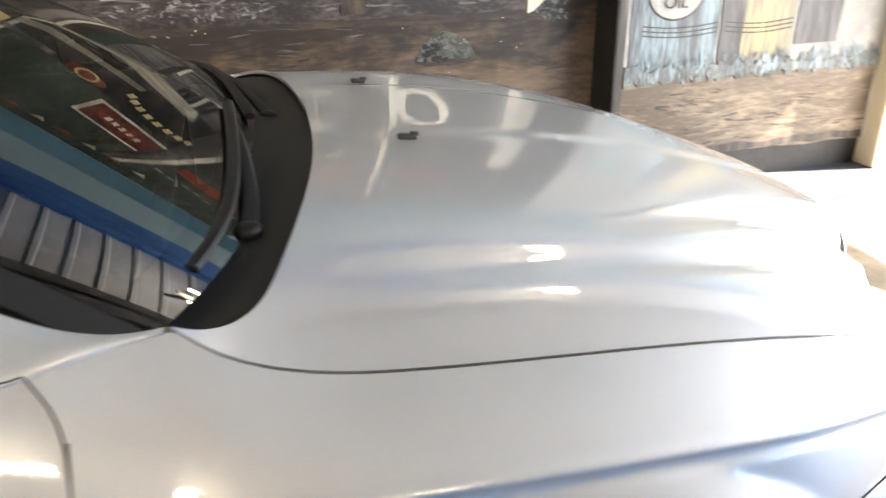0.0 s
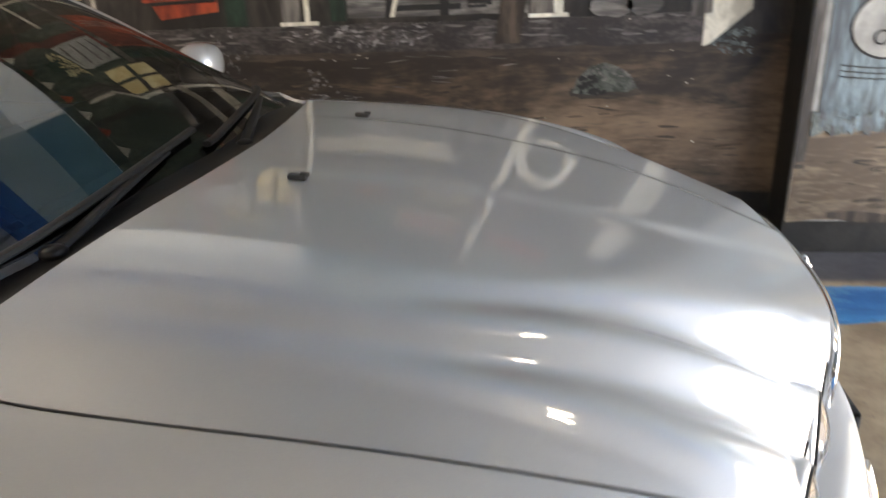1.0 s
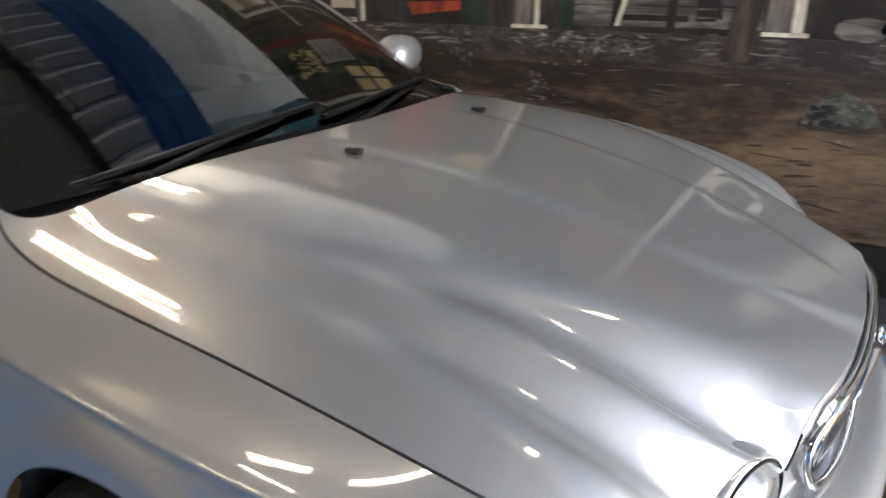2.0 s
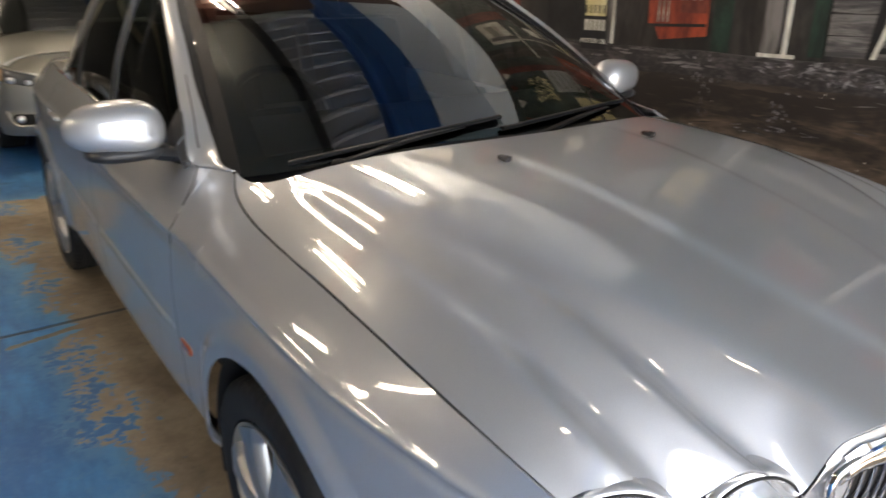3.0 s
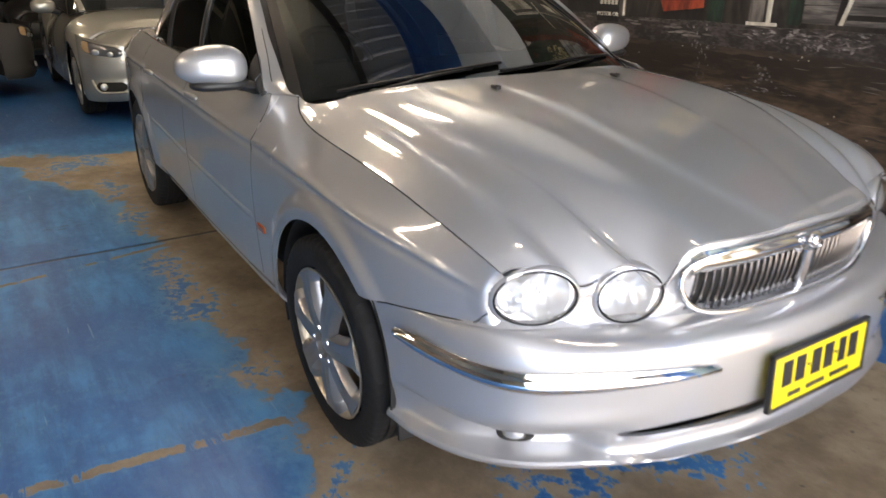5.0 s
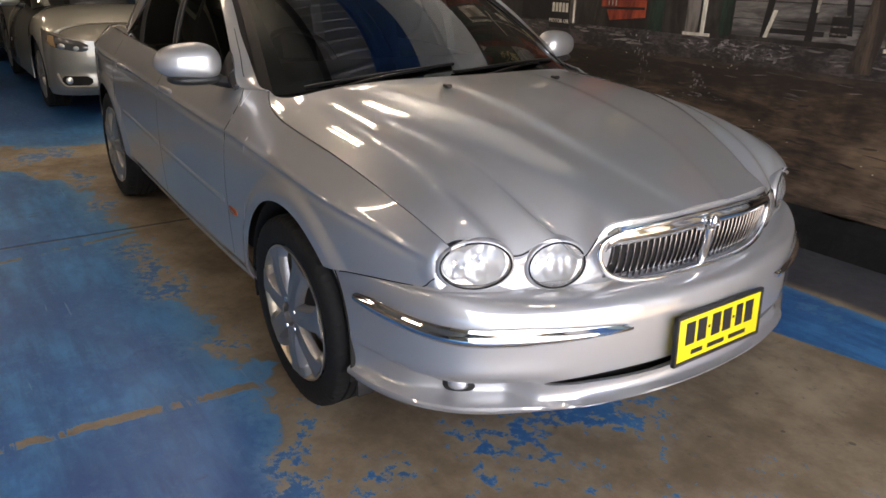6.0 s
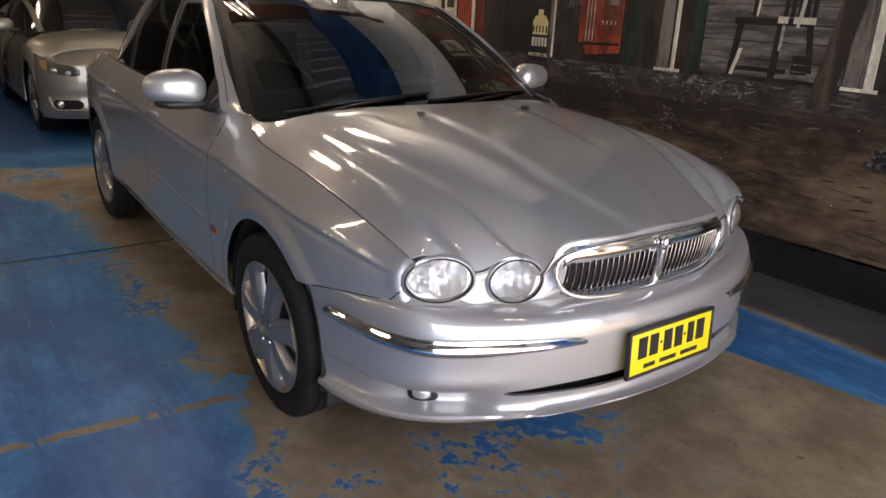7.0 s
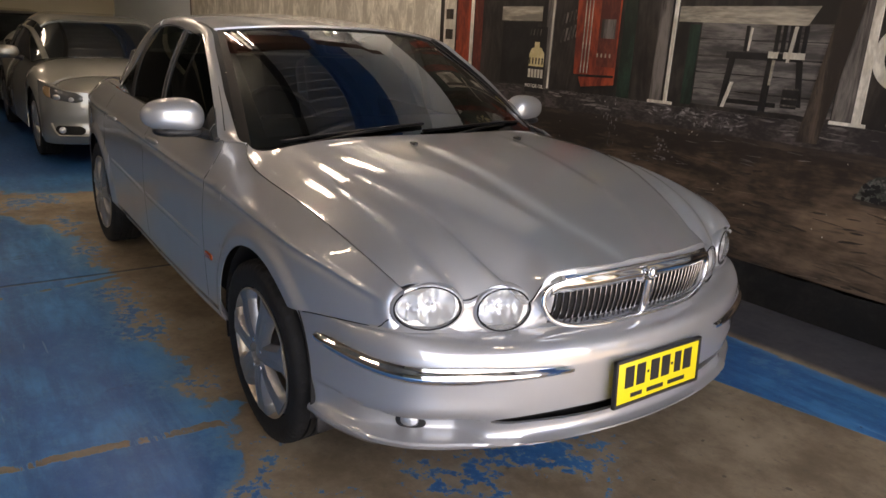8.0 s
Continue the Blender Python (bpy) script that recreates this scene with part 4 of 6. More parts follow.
# chrome blade along the bumper
for s in (-1, 1):
    strip = []
    avals = np.linspace(0.285, 0.9565, 70)
    for t in np.linspace(0, 1, 9):
        row = []
        for a in avals:
            half = 0.047 * min(1.0, ((a - 0.283) / 0.24) ** 0.7, max(0.0, (0.957 - a) / 0.07) ** 0.4)
            x, w, z = bumper_at(a, 0.386 - 0.070 * float(smooth(a, 0.60, 0.96)) + (t - 0.5) * 2 * half)
            push = 0.002 + 0.011 * math.sin(math.pi * t**1.7) + 0.002 * t
            nx, nw = float(bump_w(a + 0.01) - bump_w(a - 0.01)), -float(bump_x(a + 0.01) - bump_x(a - 0.01))
            k = math.hypot(nx, nw)
            row.append((x + nx / k * push, w + nw / k * push, z))
        strip.append(row)
    part("chrome_blade", sheet(side_of(np.array(strip)[:, ::-1], s), 0.005), CHROME, bumper, "bright chrome bumper blade")
    # fog lamp
    fx, fw, fz = bumper_at(0.668, 0.745)
    fog = part("fog_lamp", blob((0.014, 0.028, 0.020), (fx - 0.004, s * fw, fz), 2.2, pose(0, 0, 0, 0, 0, -40 if s < 0 else 40).to_3x3().to_4x4(), 24), REFLECTOR, bumper, "small clear fog lamp")
    # black blob behind the lamp stands in for the recess's shade
    part("fog_recess_shade", blob((0.013, 0.046, 0.031), (fx - 0.004, s * (fw - 0.006), fz - 0.003), 2.2, pose(0, 0, 0, 0, 0, -40 if s < 0 else 40).to_3x3().to_4x4(), 24), GAP_BLACK, fog, "black backing for the shade in the lamp recess")
    # added black ring, the recess's shaded edge drawn as an outline
    rimp = [(fx - 0.004, s * (fw + 0.034 * math.cos(u) * 0.77), fz + 0.026 * math.sin(u)) for u in np.linspace(0, 2 * math.pi, 30, endpoint=False)]
    rimp = [(x - (abs(y) - fw) * 0.83, y, z) for x, y, z in rimp]
    part("fog_shade_ring", sweep(rimp, 0.002, 6, True, up=(1, 0, 0)), GAP_BLACK, fog, "thin black ring added as the recess's dark outline")
    part("fog_lens", blob((0.016, 0.030, 0.022), (fx - 0.003, s * fw, fz), 2.2, pose(0, 0, 0, 0, 0, -40 if s < 0 else 40).to_3x3().to_4x4(), 24), LENS, fog)

    # black flap ahead of each front tyre
    part("wheel_flap", box(bmesh.new(), (0.012, 0.09, 0.06), (0.350, s * 0.80, 0.205), 0.004), PLASTIC, bumper, "black rubber flap")

# number plate
plate = part("number_plate", box(bmesh.new(), (0.008, 0.372, 0.128), (0, 0, 0), 0.002), YELLOW, car, "yellow number plate with black characters as bars")
part("plate_frame", join(*[box(bmesh.new(), sz, at, 0.002) for sz, at in (((0.014, 0.392, 0.010), (0, 0, 0.069)), ((0.014, 0.392, 0.010), (0, 0, -0.069)), ((0.014, 0.010, 0.148), (0, 0.191, 0)), ((0.014, 0.010, 0.148), (0, -0.191, 0)))]), PLASTIC, plate, "black plate frame")
bars = [(y, wd, 0.016, 0.066) for y, wd in ((-0.135, 0.038), (-0.085, 0.038), (-0.022, 0.038), (0.028, 0.038), (0.085, 0.030), (0.132, 0.038))]
bars += [(y, 0.008, 0.016, 0.008) for y in (-0.053, 0.058)] + [(y, wd, -0.044, 0.013) for y, wd in ((-0.10, 0.05), (-0.015, 0.075), (0.085, 0.08))]
for y, wd, z, ht in bars:
    part("plate_bar", box(bmesh.new(), (0.002, wd, ht), (0.0045, y, z), 0.0), PLASTIC, plate)
plate.matrix_local = pose(0.934, 0, 0.428, 0, -3, 0)

# windscreen, roof and glasshouse
screen_bx, screen_bz = spline([0, 0.4, 0.62, 0.72], [-0.335, -0.372, -0.435, -0.50]), spline([0, 0.4, 0.62, 0.72], [0.985, 0.982, 0.966, 0.950])
screen_tx, screen_tz = spline([0, 0.35, 0.60], [-1.100, -1.135, -1.215]), spline([0, 0.35, 0.60], [1.372, 1.362, 1.335])


def screen_at(f, t):
    """f across (-1 to 1), t up the screen."""
    a = abs(f)
    b = np.array([float(screen_bx(a * 0.745)), a * 0.745, float(screen_bz(a * 0.745))])
    u = np.array([float(screen_tx(a * 0.58)), a * 0.58, float(screen_tz(a * 0.58))])
    p = b + (u - b) * t
    p += np.array([0.35, 0, 0.94]) * 0.030 * math.sin(math.pi * t) * (1 - 0.4 * a**2)
    p[1] *= 1 if f >= 0 else -1
    return p


fs, ts = np.linspace(-1, 1, 61), np.linspace(-0.06, 1, 31)
screen = part("windscreen", sheet(np.array([[screen_at(f, t) for f in fs] for t in ts]), 0.0), WINDSCREEN, car, "tinted curved windscreen")
frit = []
rim = [(f, 0.0) for f in np.linspace(-1, 1, 50)] + [(1.0, t) for t in np.linspace(0, 1, 30)] + [(f, 1.0) for f in np.linspace(1, -1, 50)] + [(-1.0, t) for t in np.linspace(1, 0, 30)]
for k in (0.0, 1.0):
    row = []
    for f, t in rim:
        f2, t2 = f * (1 - (0.12 - 0.05 * t) * k), (t if t > 0 else -0.055) + (0.075 if t == 0 else 0.5 * 0.05 * (1 - 2 * t)) * k
        p = screen_at(f2, t2) + np.array([-0.004, 0, -0.008])
        row.append(p)
    frit.append(row)
part("screen_border", sheet(np.array(frit), 0.0, wrap=True), SCUTTLE, screen, "black screen border")

# black rubber moulding over the edge of the glass, wide at the sides
def moulding(f0, f1, t0, t1, lift):
    fs2, ts2 = np.linspace(f0, f1, 4 if abs(f1 - f0) < 0.5 else 50), np.linspace(t0, t1, 40 if t1 - t0 > 0.5 else 4)
    g = np.array([[screen_at(f, t) + np.array([0.35, 0, 0.94]) * lift for f in fs2] for t in ts2])
    part("screen_moulding", sheet(g, 0.002), SCUTTLE, screen, "black rubber screen moulding")


for f0, f1 in ((-1.0, -0.955), (0.955, 1.0)):
    moulding(f0, f1, -0.05, 1.0, 0.0030)
moulding(-0.955, 0.955, 0.975, 1.0, 0.0032)
# white patch behind the glass in the upper corner, a painted strip-light reflection
g = np.array([[screen_at(f, t) + np.array([-0.35, 0, -0.94]) * 0.006 for f in np.linspace(-0.925, -0.80, 8)] for t in np.linspace(0.875, 0.965, 6)])
part("screen_glint", sheet(g, 0.001), GLINT_WHITE, screen, "small white patch painted as a glint in the screen's corner")

# scuttle panel and wipers
ws = np.linspace(-0.742, 0.742, 61)
aw = np.abs(ws)
cowl = np.array([np.stack([cowl_x(aw) + 0.03 - (cowl_x(aw) + 0.03 - screen_bx(aw * 0.715 / 0.742) + 0.03) * t, ws, np.minimum(hood_z(cowl_x(aw), aw) - 0.02, screen_bz(aw) - 0.012) + 0.004 * math.sin(3 * math.pi * t)], 1) for t in np.linspace(0, 1, 12)])
scuttle = part("scuttle_panel", sheet(cowl, 0.004), SCUTTLE, car, "black plastic scuttle panel")
for y0, y1, t0, t1 in ((-0.62, -0.02, -0.045, 0.034), (-0.04, 0.58, -0.018, 0.034)):
    # each blade lies along the foot of the screen
    arm, blade = [], []
    for t in np.linspace(0, 1, 16):
        y = y0 + (y1 - y0) * t
        p = screen_at(y / 0.715, t0 + (t1 - t0) * t)
        blade.append((p[0] + 0.004, y, p[2] + 0.011))
    for t in np.linspace(0, 1, 12):
        y = y0 + 0.10 + (y1 - y0) * (0.62 * t)
        p = screen_at(y / 0.715, -0.06 + 0.080 * t)
        arm.append((p[0] + 0.012, y, p[2] + 0.004 + 0.006 * math.sin(math.pi * t)))
    wip = part("wiper", sweep(arm, 0.012, 8, flat=0.6, taper=lambda t: 1.15 - 0.55 * t), SCUTTLE, scuttle, "black wiper arm and blade")
    part("wiper_blade", sweep(blade, 0.0105, 8, flat=0.62), SCUTTLE, wip)
    part("wiper_boss", blob((0.020, 0.020, 0.012), arm[0], 2.2, None, 16), SCUTTLE, wip)

# roof skin
rail_w = spline([-2.75, -2.3, -1.7, -1.215], [0.520, 0.552, 0.582, 0.592])
rail_z = spline([-2.75, -2.3, -1.7, -1.215], [1.150, 1.313, 1.388, 1.343])
crown_z = spline([-2.75, -2.3, -1.7, -1.10], [1.235, 1.372, 1.428, 1.380])
fr = np.linspace(-1, 1, 61)
roof = []
for t in np.linspace(0, 1, 50):
    x0 = np.array([float(screen_tx(abs(f) * 0.60)) for f in fr]) + 0.008
    x = x0 + (-2.40 - x0) * t
    w = fr * rail_w(x)
    z = rail_z(x) + (crown_z(x) - rail_z(x)) * (1 - np.abs(fr) ** 2.2) + 0.004
    roof.append(np.stack([x, w, z], 1))
part("roof", sheet(np.array(roof), 0.012), SILVER, car)

# pillars: A pillar, cant rail and C pillar as one swept frame on each side
for s in (-1, 1):
    foot, head = np.array([-0.556, 0.805, 0.924]), np.array([-1.20, 0.644, 1.338])
    # one skin from the bonnet corner over the wing's top and up the pillar
    def along(knots, count=130):
        k = np.array(knots)
        d = np.concatenate([[0], np.cumsum(np.linalg.norm(np.diff(k, axis=0), axis=1))])
        u = np.linspace(0, d[-1], count)
        return np.stack([spline(d, k[:, i])(u) for i in range(3)], 1)

    edge_in = [(-0.437, 0.744, 0.9450), (-0.470, 0.750, 0.9470)] + [tuple(screen_at(1.0, t) + np.array([-0.004, 0.002, -0.001])) for t in (0.05, 0.2, 0.4, 0.6, 0.8, 0.97)] + [(x, float(rail_w(x)) + 0.004, float(rail_z(x)) + 0.003) for x in (-1.36, -1.55, -1.75, -1.95)]
    edge_out = [(x, float(upper(np.float64(x))[0]), float(upper(np.float64(x))[1])) for x in (-0.437, -0.485, -0.545, -0.585)]
    edge_out += [tuple(foot + (head - foot) * t + np.array([0, 0, 1]) * 0.030 * math.sin(math.pi * t)) for t in (0.17, 0.28, 0.4, 0.6, 0.8, 0.95)]
    edge_out += [(x, float(rail_w(x)) + 0.050, float(rail_z(x)) - 0.034) for x in (-1.36, -1.55, -1.75, -1.95)]
    ein, eout = along(edge_in), along(edge_out)
    pil = []
    for k in np.linspace(0, 1, 15):
        rise = (0.006 + 0.006 * smooth(np.linspace(0, 1, 130), 0.2, 0.5)) * math.sin(math.pi * k) * smooth(np.linspace(0, 1, 130), 0.0, 0.065)
        pil.append(ein + (eout - ein) * k + rise[:, None] * np.array([[0.25, 0.75, 0.6]]))
    pil.append(eout + np.array([[0.0, -0.001, -0.010]]))
    pillar = part("a_pillar", sheet(side_of(np.array(pil)[::-1], s), 0.003), SILVER, car)
    # black moulding over the pillar's inner face
    grow = smooth(np.arange(130), 6, 34)[:, None]
    cover = np.array([(pil[0] + (row - pil[0]) * grow + np.array([[0.0006, -0.0004, 0.0022]]))[6:86] for row in pil[:5]])
    part("screen_moulding", sheet(side_of(cover[::-1], s), 0.0015), SCUTTLE, pillar, "black screen moulding")
    seam = [(p[0] + 0.001, s * (p[1] + 0.0015), p[2] + 0.001) for p in (0.48 * ein + 0.52 * eout + 0.006 * np.array([[0.25, 0.75, 0.6]]))[14:]]
    part("door_seal", sweep(seam, 0.0022, 6), SEAL, pillar, "thin black line for the shade in a door gap")
    # joint between pillar and wing
    i0, i1 = int(np.argmin(np.abs(ein[:, 0] + 0.520))), int(np.argmin(np.abs(eout[:, 0] + 0.560)))
    lift = np.array([0.0, 0.0015, 0.0035])
    joint = []
    for t in np.linspace(0.0, 1, 14):
        i, n = i0 + (i1 - i0) * t, np.arange(len(ein))
        a = np.array([np.interp(i, n, ein[:, c]) for c in range(3)])
        b = np.array([np.interp(i, n, eout[:, c]) for c in range(3)])
        joint.append(a + (b - a) * t + (0.0012 + 0.006 * math.sin(math.pi * t) * float(smooth(i / 129.0, 0.0, 0.065))) * np.array([0.25, 0.75, 0.6]))
    part("pillar_joint", sweep([(p[0], s * p[1], p[2]) for p in joint], 0.0015, 6), GAP_BLACK, pillar, "black panel joint")
    corner = [eout[i1] + lift * 0.5]
    for z, x in ((0.915, -0.541), (0.900, -0.534), (0.885, -0.530), (0.86, -0.528)):
        corner.append((x, float(side_w(np.float64(x), np.float64(z))) + 0.0008, z))
    part("door_joint", sweep([(p[0], s * p[1], p[2]) for p in corner], 0.0014, 6), GAP_BLACK, pillar, "black panel joint")
    # rear tab of the wing that reaches back over the gap
    tab = []
    for z, xr in ((0.938, -0.558), (0.930, -0.551), (0.915, -0.541), (0.900, -0.534), (0.886, -0.5305)):
        tab.append([(x, float(side_w(np.float64(x), np.float64(min(z, float(upper(np.float64(x))[1]) - 0.001)))) + 0.0012, min(z, float(upper(np.float64(x))[1]) - 0.001)) for x in np.linspace(-0.515, xr, 8)])
    part("wing_tab", sheet(side_of(np.array(tab), s), 0.002), SILVER, pillar)
    rear_run = [eout[k] + lift * 0.6 for k in range(i1, min(i1 + 16, len(eout)))]
    part("door_joint", sweep([(p[0], s * p[1], p[2]) for p in rear_run], 0.0014, 6), GAP_BLACK, pillar, "black panel joint")
    # side glass between the waist and the rail
    def glass_at(x, t):
        tw, tz = upper(np.float64(x))
        if x > -1.20:
            k = np.clip((x + 0.556) / (-1.20 + 0.556), 0, 1)
            e = foot + (head - foot) * k + np.array([0, 0, 1]) * 0.030 * math.sin(math.pi * k)
            rw, rz = e[1] - 0.002, e[2] - 0.004
        else:
            rw, rz = float(rail_w(x)) + 0.047, float(rail_z(x)) - 0.035
            # the rear door's glass falls in an arc to the waist
            fall = math.sqrt(max(0.0, 1 - (max(0.0, -1.80 - x) / 0.60) ** 2.7))
            rw, rz = float(tw) - 0.012 + (rw - float(tw) + 0.012) * fall, float(tz) + (rz - float(tz)) * fall
        w = float(tw) - 0.012 + (rw - float(tw) + 0.012) * t + 0.02 * math.sin(math.pi * t)
        return (x, w, float(tz) - 0.004 + (rz - float(tz)) * t)

    for nm, x0, x1 in (("front_window", -0.66, -1.435), ("rear_window", -1.485, -2.395)):
        g = np.array([[glass_at(x, t) for x in np.linspace(x0, x1, 30)] for t in np.linspace(1, 0, 14)])
        part(nm, sheet(side_of(g, s), 0.0), SIDE_GLASS, car, "dark tinted side window")
        edge = [g[0, i] for i in range(30)] + [g[i, -1] for i in range(14)] + [g[-1, i] for i in range(29, -1, -1)] + [g[i, 0] for i in range(13, -1, -1)]
        edge = [(p[0], (p[1] + 0.003) * s, p[2]) for p in edge]
        part("window_trim", sweep(edge, 0.0035, 6, True, up=(0, 1, 0)), SATIN_CHROME, car, "bright window trim")
    for x in (-1.46, -2.10):
        g = np.array([[(glass_at(x + d, t)[0], glass_at(x, t)[1] + 0.004, glass_at(x, t)[2]) for d in (0.035, -0.035)] for t in np.linspace(1, 0, 12)])
        part("window_pillar", sheet(side_of(g, s), 0.01), SEAL, car)
    # C pillar: from the arc of the rear window back to the rear screen and down to the quarter
    back_w, back_z = spline([-3.02, -2.70, -2.40, -1.93], [0.612, 0.588, 0.570, 0.576]), spline([-3.02, -2.70, -2.40, -1.93], [0.978, 1.165, 1.298, 1.380])
    ks = np.linspace(0, 1, 40)
    fore = np.array([glass_at(-1.93 - 0.465 * (1 - (1 - k) ** 1.5), 1.0) for k in ks]) + np.array([0, 0.004, 0.004])
    fore[-1] = (-2.405, float(upper(np.float64(-2.405))[0]) - 0.008, float(upper(np.float64(-2.405))[1]) + 0.002)
    aft = np.array([(-1.93 - 1.09 * k, float(back_w(-1.93 - 1.09 * k)), float(back_z(-1.93 - 1.09 * k))) for k in ks])
    g = np.array([aft + (fore - aft) * v + np.array([0.1, 0.75, 0.6]) * 0.012 * math.sin(math.pi * v) for v in np.linspace(0, 1, 14)])
    part("c_pillar", sheet(side_of(g[::-1], s), 0.006), SILVER, car)
    # shoulder between the pillar's foot and the top of the quarter panel
    deck = []
    for v in np.linspace(0, 1, 9):
        row = []
        for x in np.linspace(-2.37, -3.08, 24):
            k = min(1.0, max(0.0, (-2.405 - x) / 0.615))
            out = np.array([x, float(upper(np.float64(x))[0]) - 0.003, float(upper(np.float64(x))[1])])
            foot_in = fore[-1] + (aft[-1] - fore[-1]) * k + np.array([0, -0.012, 0.012])
            foot_in[0] = x
            row.append(out + (foot_in - out) * v + np.array([0, 0, 0.006 * math.sin(math.pi * v)]))
        deck.append(row)
    part("quarter_shoulder", sheet(side_of(np.array(deck), s), 0.004), SILVER, car)

    # mirror: full and square towards the car, lower and rounder at its outer end
    inset = 0.05 if s > 0 else 0.0
    mc = (-0.715 - 0.4 * inset, s * (0.930 - inset), 1.016)
    bm = blob((0.072, 0.116, 0.074), (0, 0, 0), 2.5, None, 56)
    for v in bm.verts:
        out = min(1.0, max(0.0, (v.co.y * s / 0.116 + 1) / 2))
        v.co.z = v.co.z * (1.06 - 0.30 * out**1.5) + 0.006 * out
        v.co.x *= 1.0 - 0.18 * out**2
        v.co.z *= 0.86 if v.co.z < 0 else 1.0
    bmesh.ops.transform(bm, matrix=Matrix.Translation(mc) @ pose(0, 0, 0, 0, 0, 12 * s), verts=bm.verts)
    mirror = part("door_mirror", bm, SILVER, car, "rounded silver door mirror")
    part("mirror_base", blob((0.064, 0.098, 0.022), (mc[0] + 0.002, mc[1] - s * 0.022, mc[2] - 0.052), 2.6, None, 28), PLASTIC, mirror)
    part("mirror_stalk", sweep([(mc[0], mc[1] - s * 0.03, 0.972), (-0.695, s * 0.835, 0.955), (-0.675, s * 0.795, 0.950)], 0.034, 10, flat=0.55), PLASTIC, mirror)
    part("mirror_glass", blob((0.006, 0.080, 0.050), (mc[0] - 0.062, mc[1], mc[2]), 3.2, None, 28), CHROME, mirror)
    tri = np.array([[np.array(glass_at(-0.59 - 0.15 * u, v * 0.98)) + np.array([0, 0.006, 0]) for u in np.linspace(0, 1, 8)] for v in np.linspace(1, 0, 8)])
    part("mirror_gusset", sheet(side_of(tri, s), 0.012), PLASTIC, mirror)

# rear screen, boot and tail
fr = np.linspace(-1, 1, 41)
rs = np.array([np.stack([np.full(41, -2.40 - 0.62 * t), fr * (0.552 + 0.046 * t), 1.290 - 0.31 * t + 0.05 * (1 - fr**2) * (1 - 0.4 * t) + 0.02 * math.sin(math.pi * t)], 1) for t in np.linspace(0, 1, 20)])
part("rear_screen", sheet(rs, 0.0), SIDE_GLASS, car, "dark rear screen")
bt = []
for t in np.linspace(0, 1, 24):
    x = -3.05 - 0.66 * t
    bt.append(np.stack([np.full(41, x), fr * float(top_w(x) * taper(x) - 0.006), float(top_z(x)) + 0.002 + 0.025 * (1 - fr**2)], 1))
part("boot_lid", sheet(np.array(bt), 0.01), SILVER, car)
tail = []
for z, k in ((0.91, 0.0), (0.80, 0.035), (0.66, 0.06), (0.56, 0.09), (0.45, 0.10), (0.32, 0.07), (0.22, 0.03)):
    a = np.linspace(-math.pi / 2, math.pi / 2, 61)
    tail.append(np.stack([-3.62 - (0.12 + k) * np.cos(a) ** 0.7, (0.60 + 0.4 * k) * np.sin(a), np.full(61, z)], 1))
part("rear_bumper", sheet(np.array(tail)[::-1], 0.01), SILVER, car)
for s in (-1, 1):
    part("tail_lamp", blob((0.03, 0.09, 0.09), (-3.64, s * 0.52, 0.80), 3, None, 24), ORANGE, car)

# cabin
part("dashboard", join(box(bmesh.new(), (0.52, 1.36, 0.10), (-0.72, 0, 0.925), 0.04), box(bmesh.new(), (0.25, 1.34, 0.25), (-0.90, 0, 0.80), 0.05)), TRIM, car, "dark dashboard")
part("cabin_floor", box(bmesh.new(), (2.2, 1.36, 0.05), (-1.8, 0, 0.62)), TRIM, car)
u = np.linspace(0, 2 * np.pi, 40, endpoint=False)
tilt = pose(-1.02, -0.36, 0.93, 0, 62, 0)
rimpts = [tilt @ Vector((0.185 * math.cos(k), 0.185 * math.sin(k), 0)) for k in u]
steer = part("steering_wheel", sweep(rimpts, 0.014, 8, True, up=tilt.to_3x3() @ Vector((0, 0, 1))), TRIM, car, "dark steering wheel")
hub = join(box(bmesh.new(), (0.12, 0.16, 0.04), (0, 0, -0.02), 0.015), box(bmesh.new(), (0.05, 0.34, 0.02), (0, 0, -0.01), 0.006), box(bmesh.new(), (0.18, 0.05, 0.02), (0.09, 0, -0.01), 0.006))
bmesh.ops.transform(hub, matrix=tilt, verts=hub.verts)
part("wheel_hub", hub, TRIM, steer)
for y in (-0.36, 0.36):
    back = box(bmesh.new(), (0.16, 0.50, 0.62), (0, 0, 0.30), 0.06)
    bmesh.ops.transform(back, matrix=pose(-1.72, y, 0.62, 0, -16, 0), verts=back.verts)
    seat = part("front_seat", back, SEAT, car, "charcoal front seat")
    part("seat_cushion", box(bmesh.new(), (0.54, 0.50, 0.16), (-1.46, y, 0.66), 0.05), SEAT, seat)
    part("headrest", box(bmesh.new(), (0.10, 0.27, 0.18), (-1.93, y, 1.27), 0.04), SEAT, seat)
part("rear_seat", join(box(bmesh.new(), (0.16, 1.26, 0.56), (-2.62, 0, 0.92), 0.05), box(bmesh.new(), (0.5, 1.26, 0.14), (-2.36, 0, 0.68), 0.05)), SEAT, car)
part("rear_view_mirror", join(box(bmesh.new(), (0.035, 0.23, 0.065), (-1.10, 0.02, 1.285), 0.014), box(bmesh.new(), (0.02, 0.03, 0.08), (-1.085, 0.02, 1.32), 0.006)), PLASTIC, car, "black rear-view mirror")


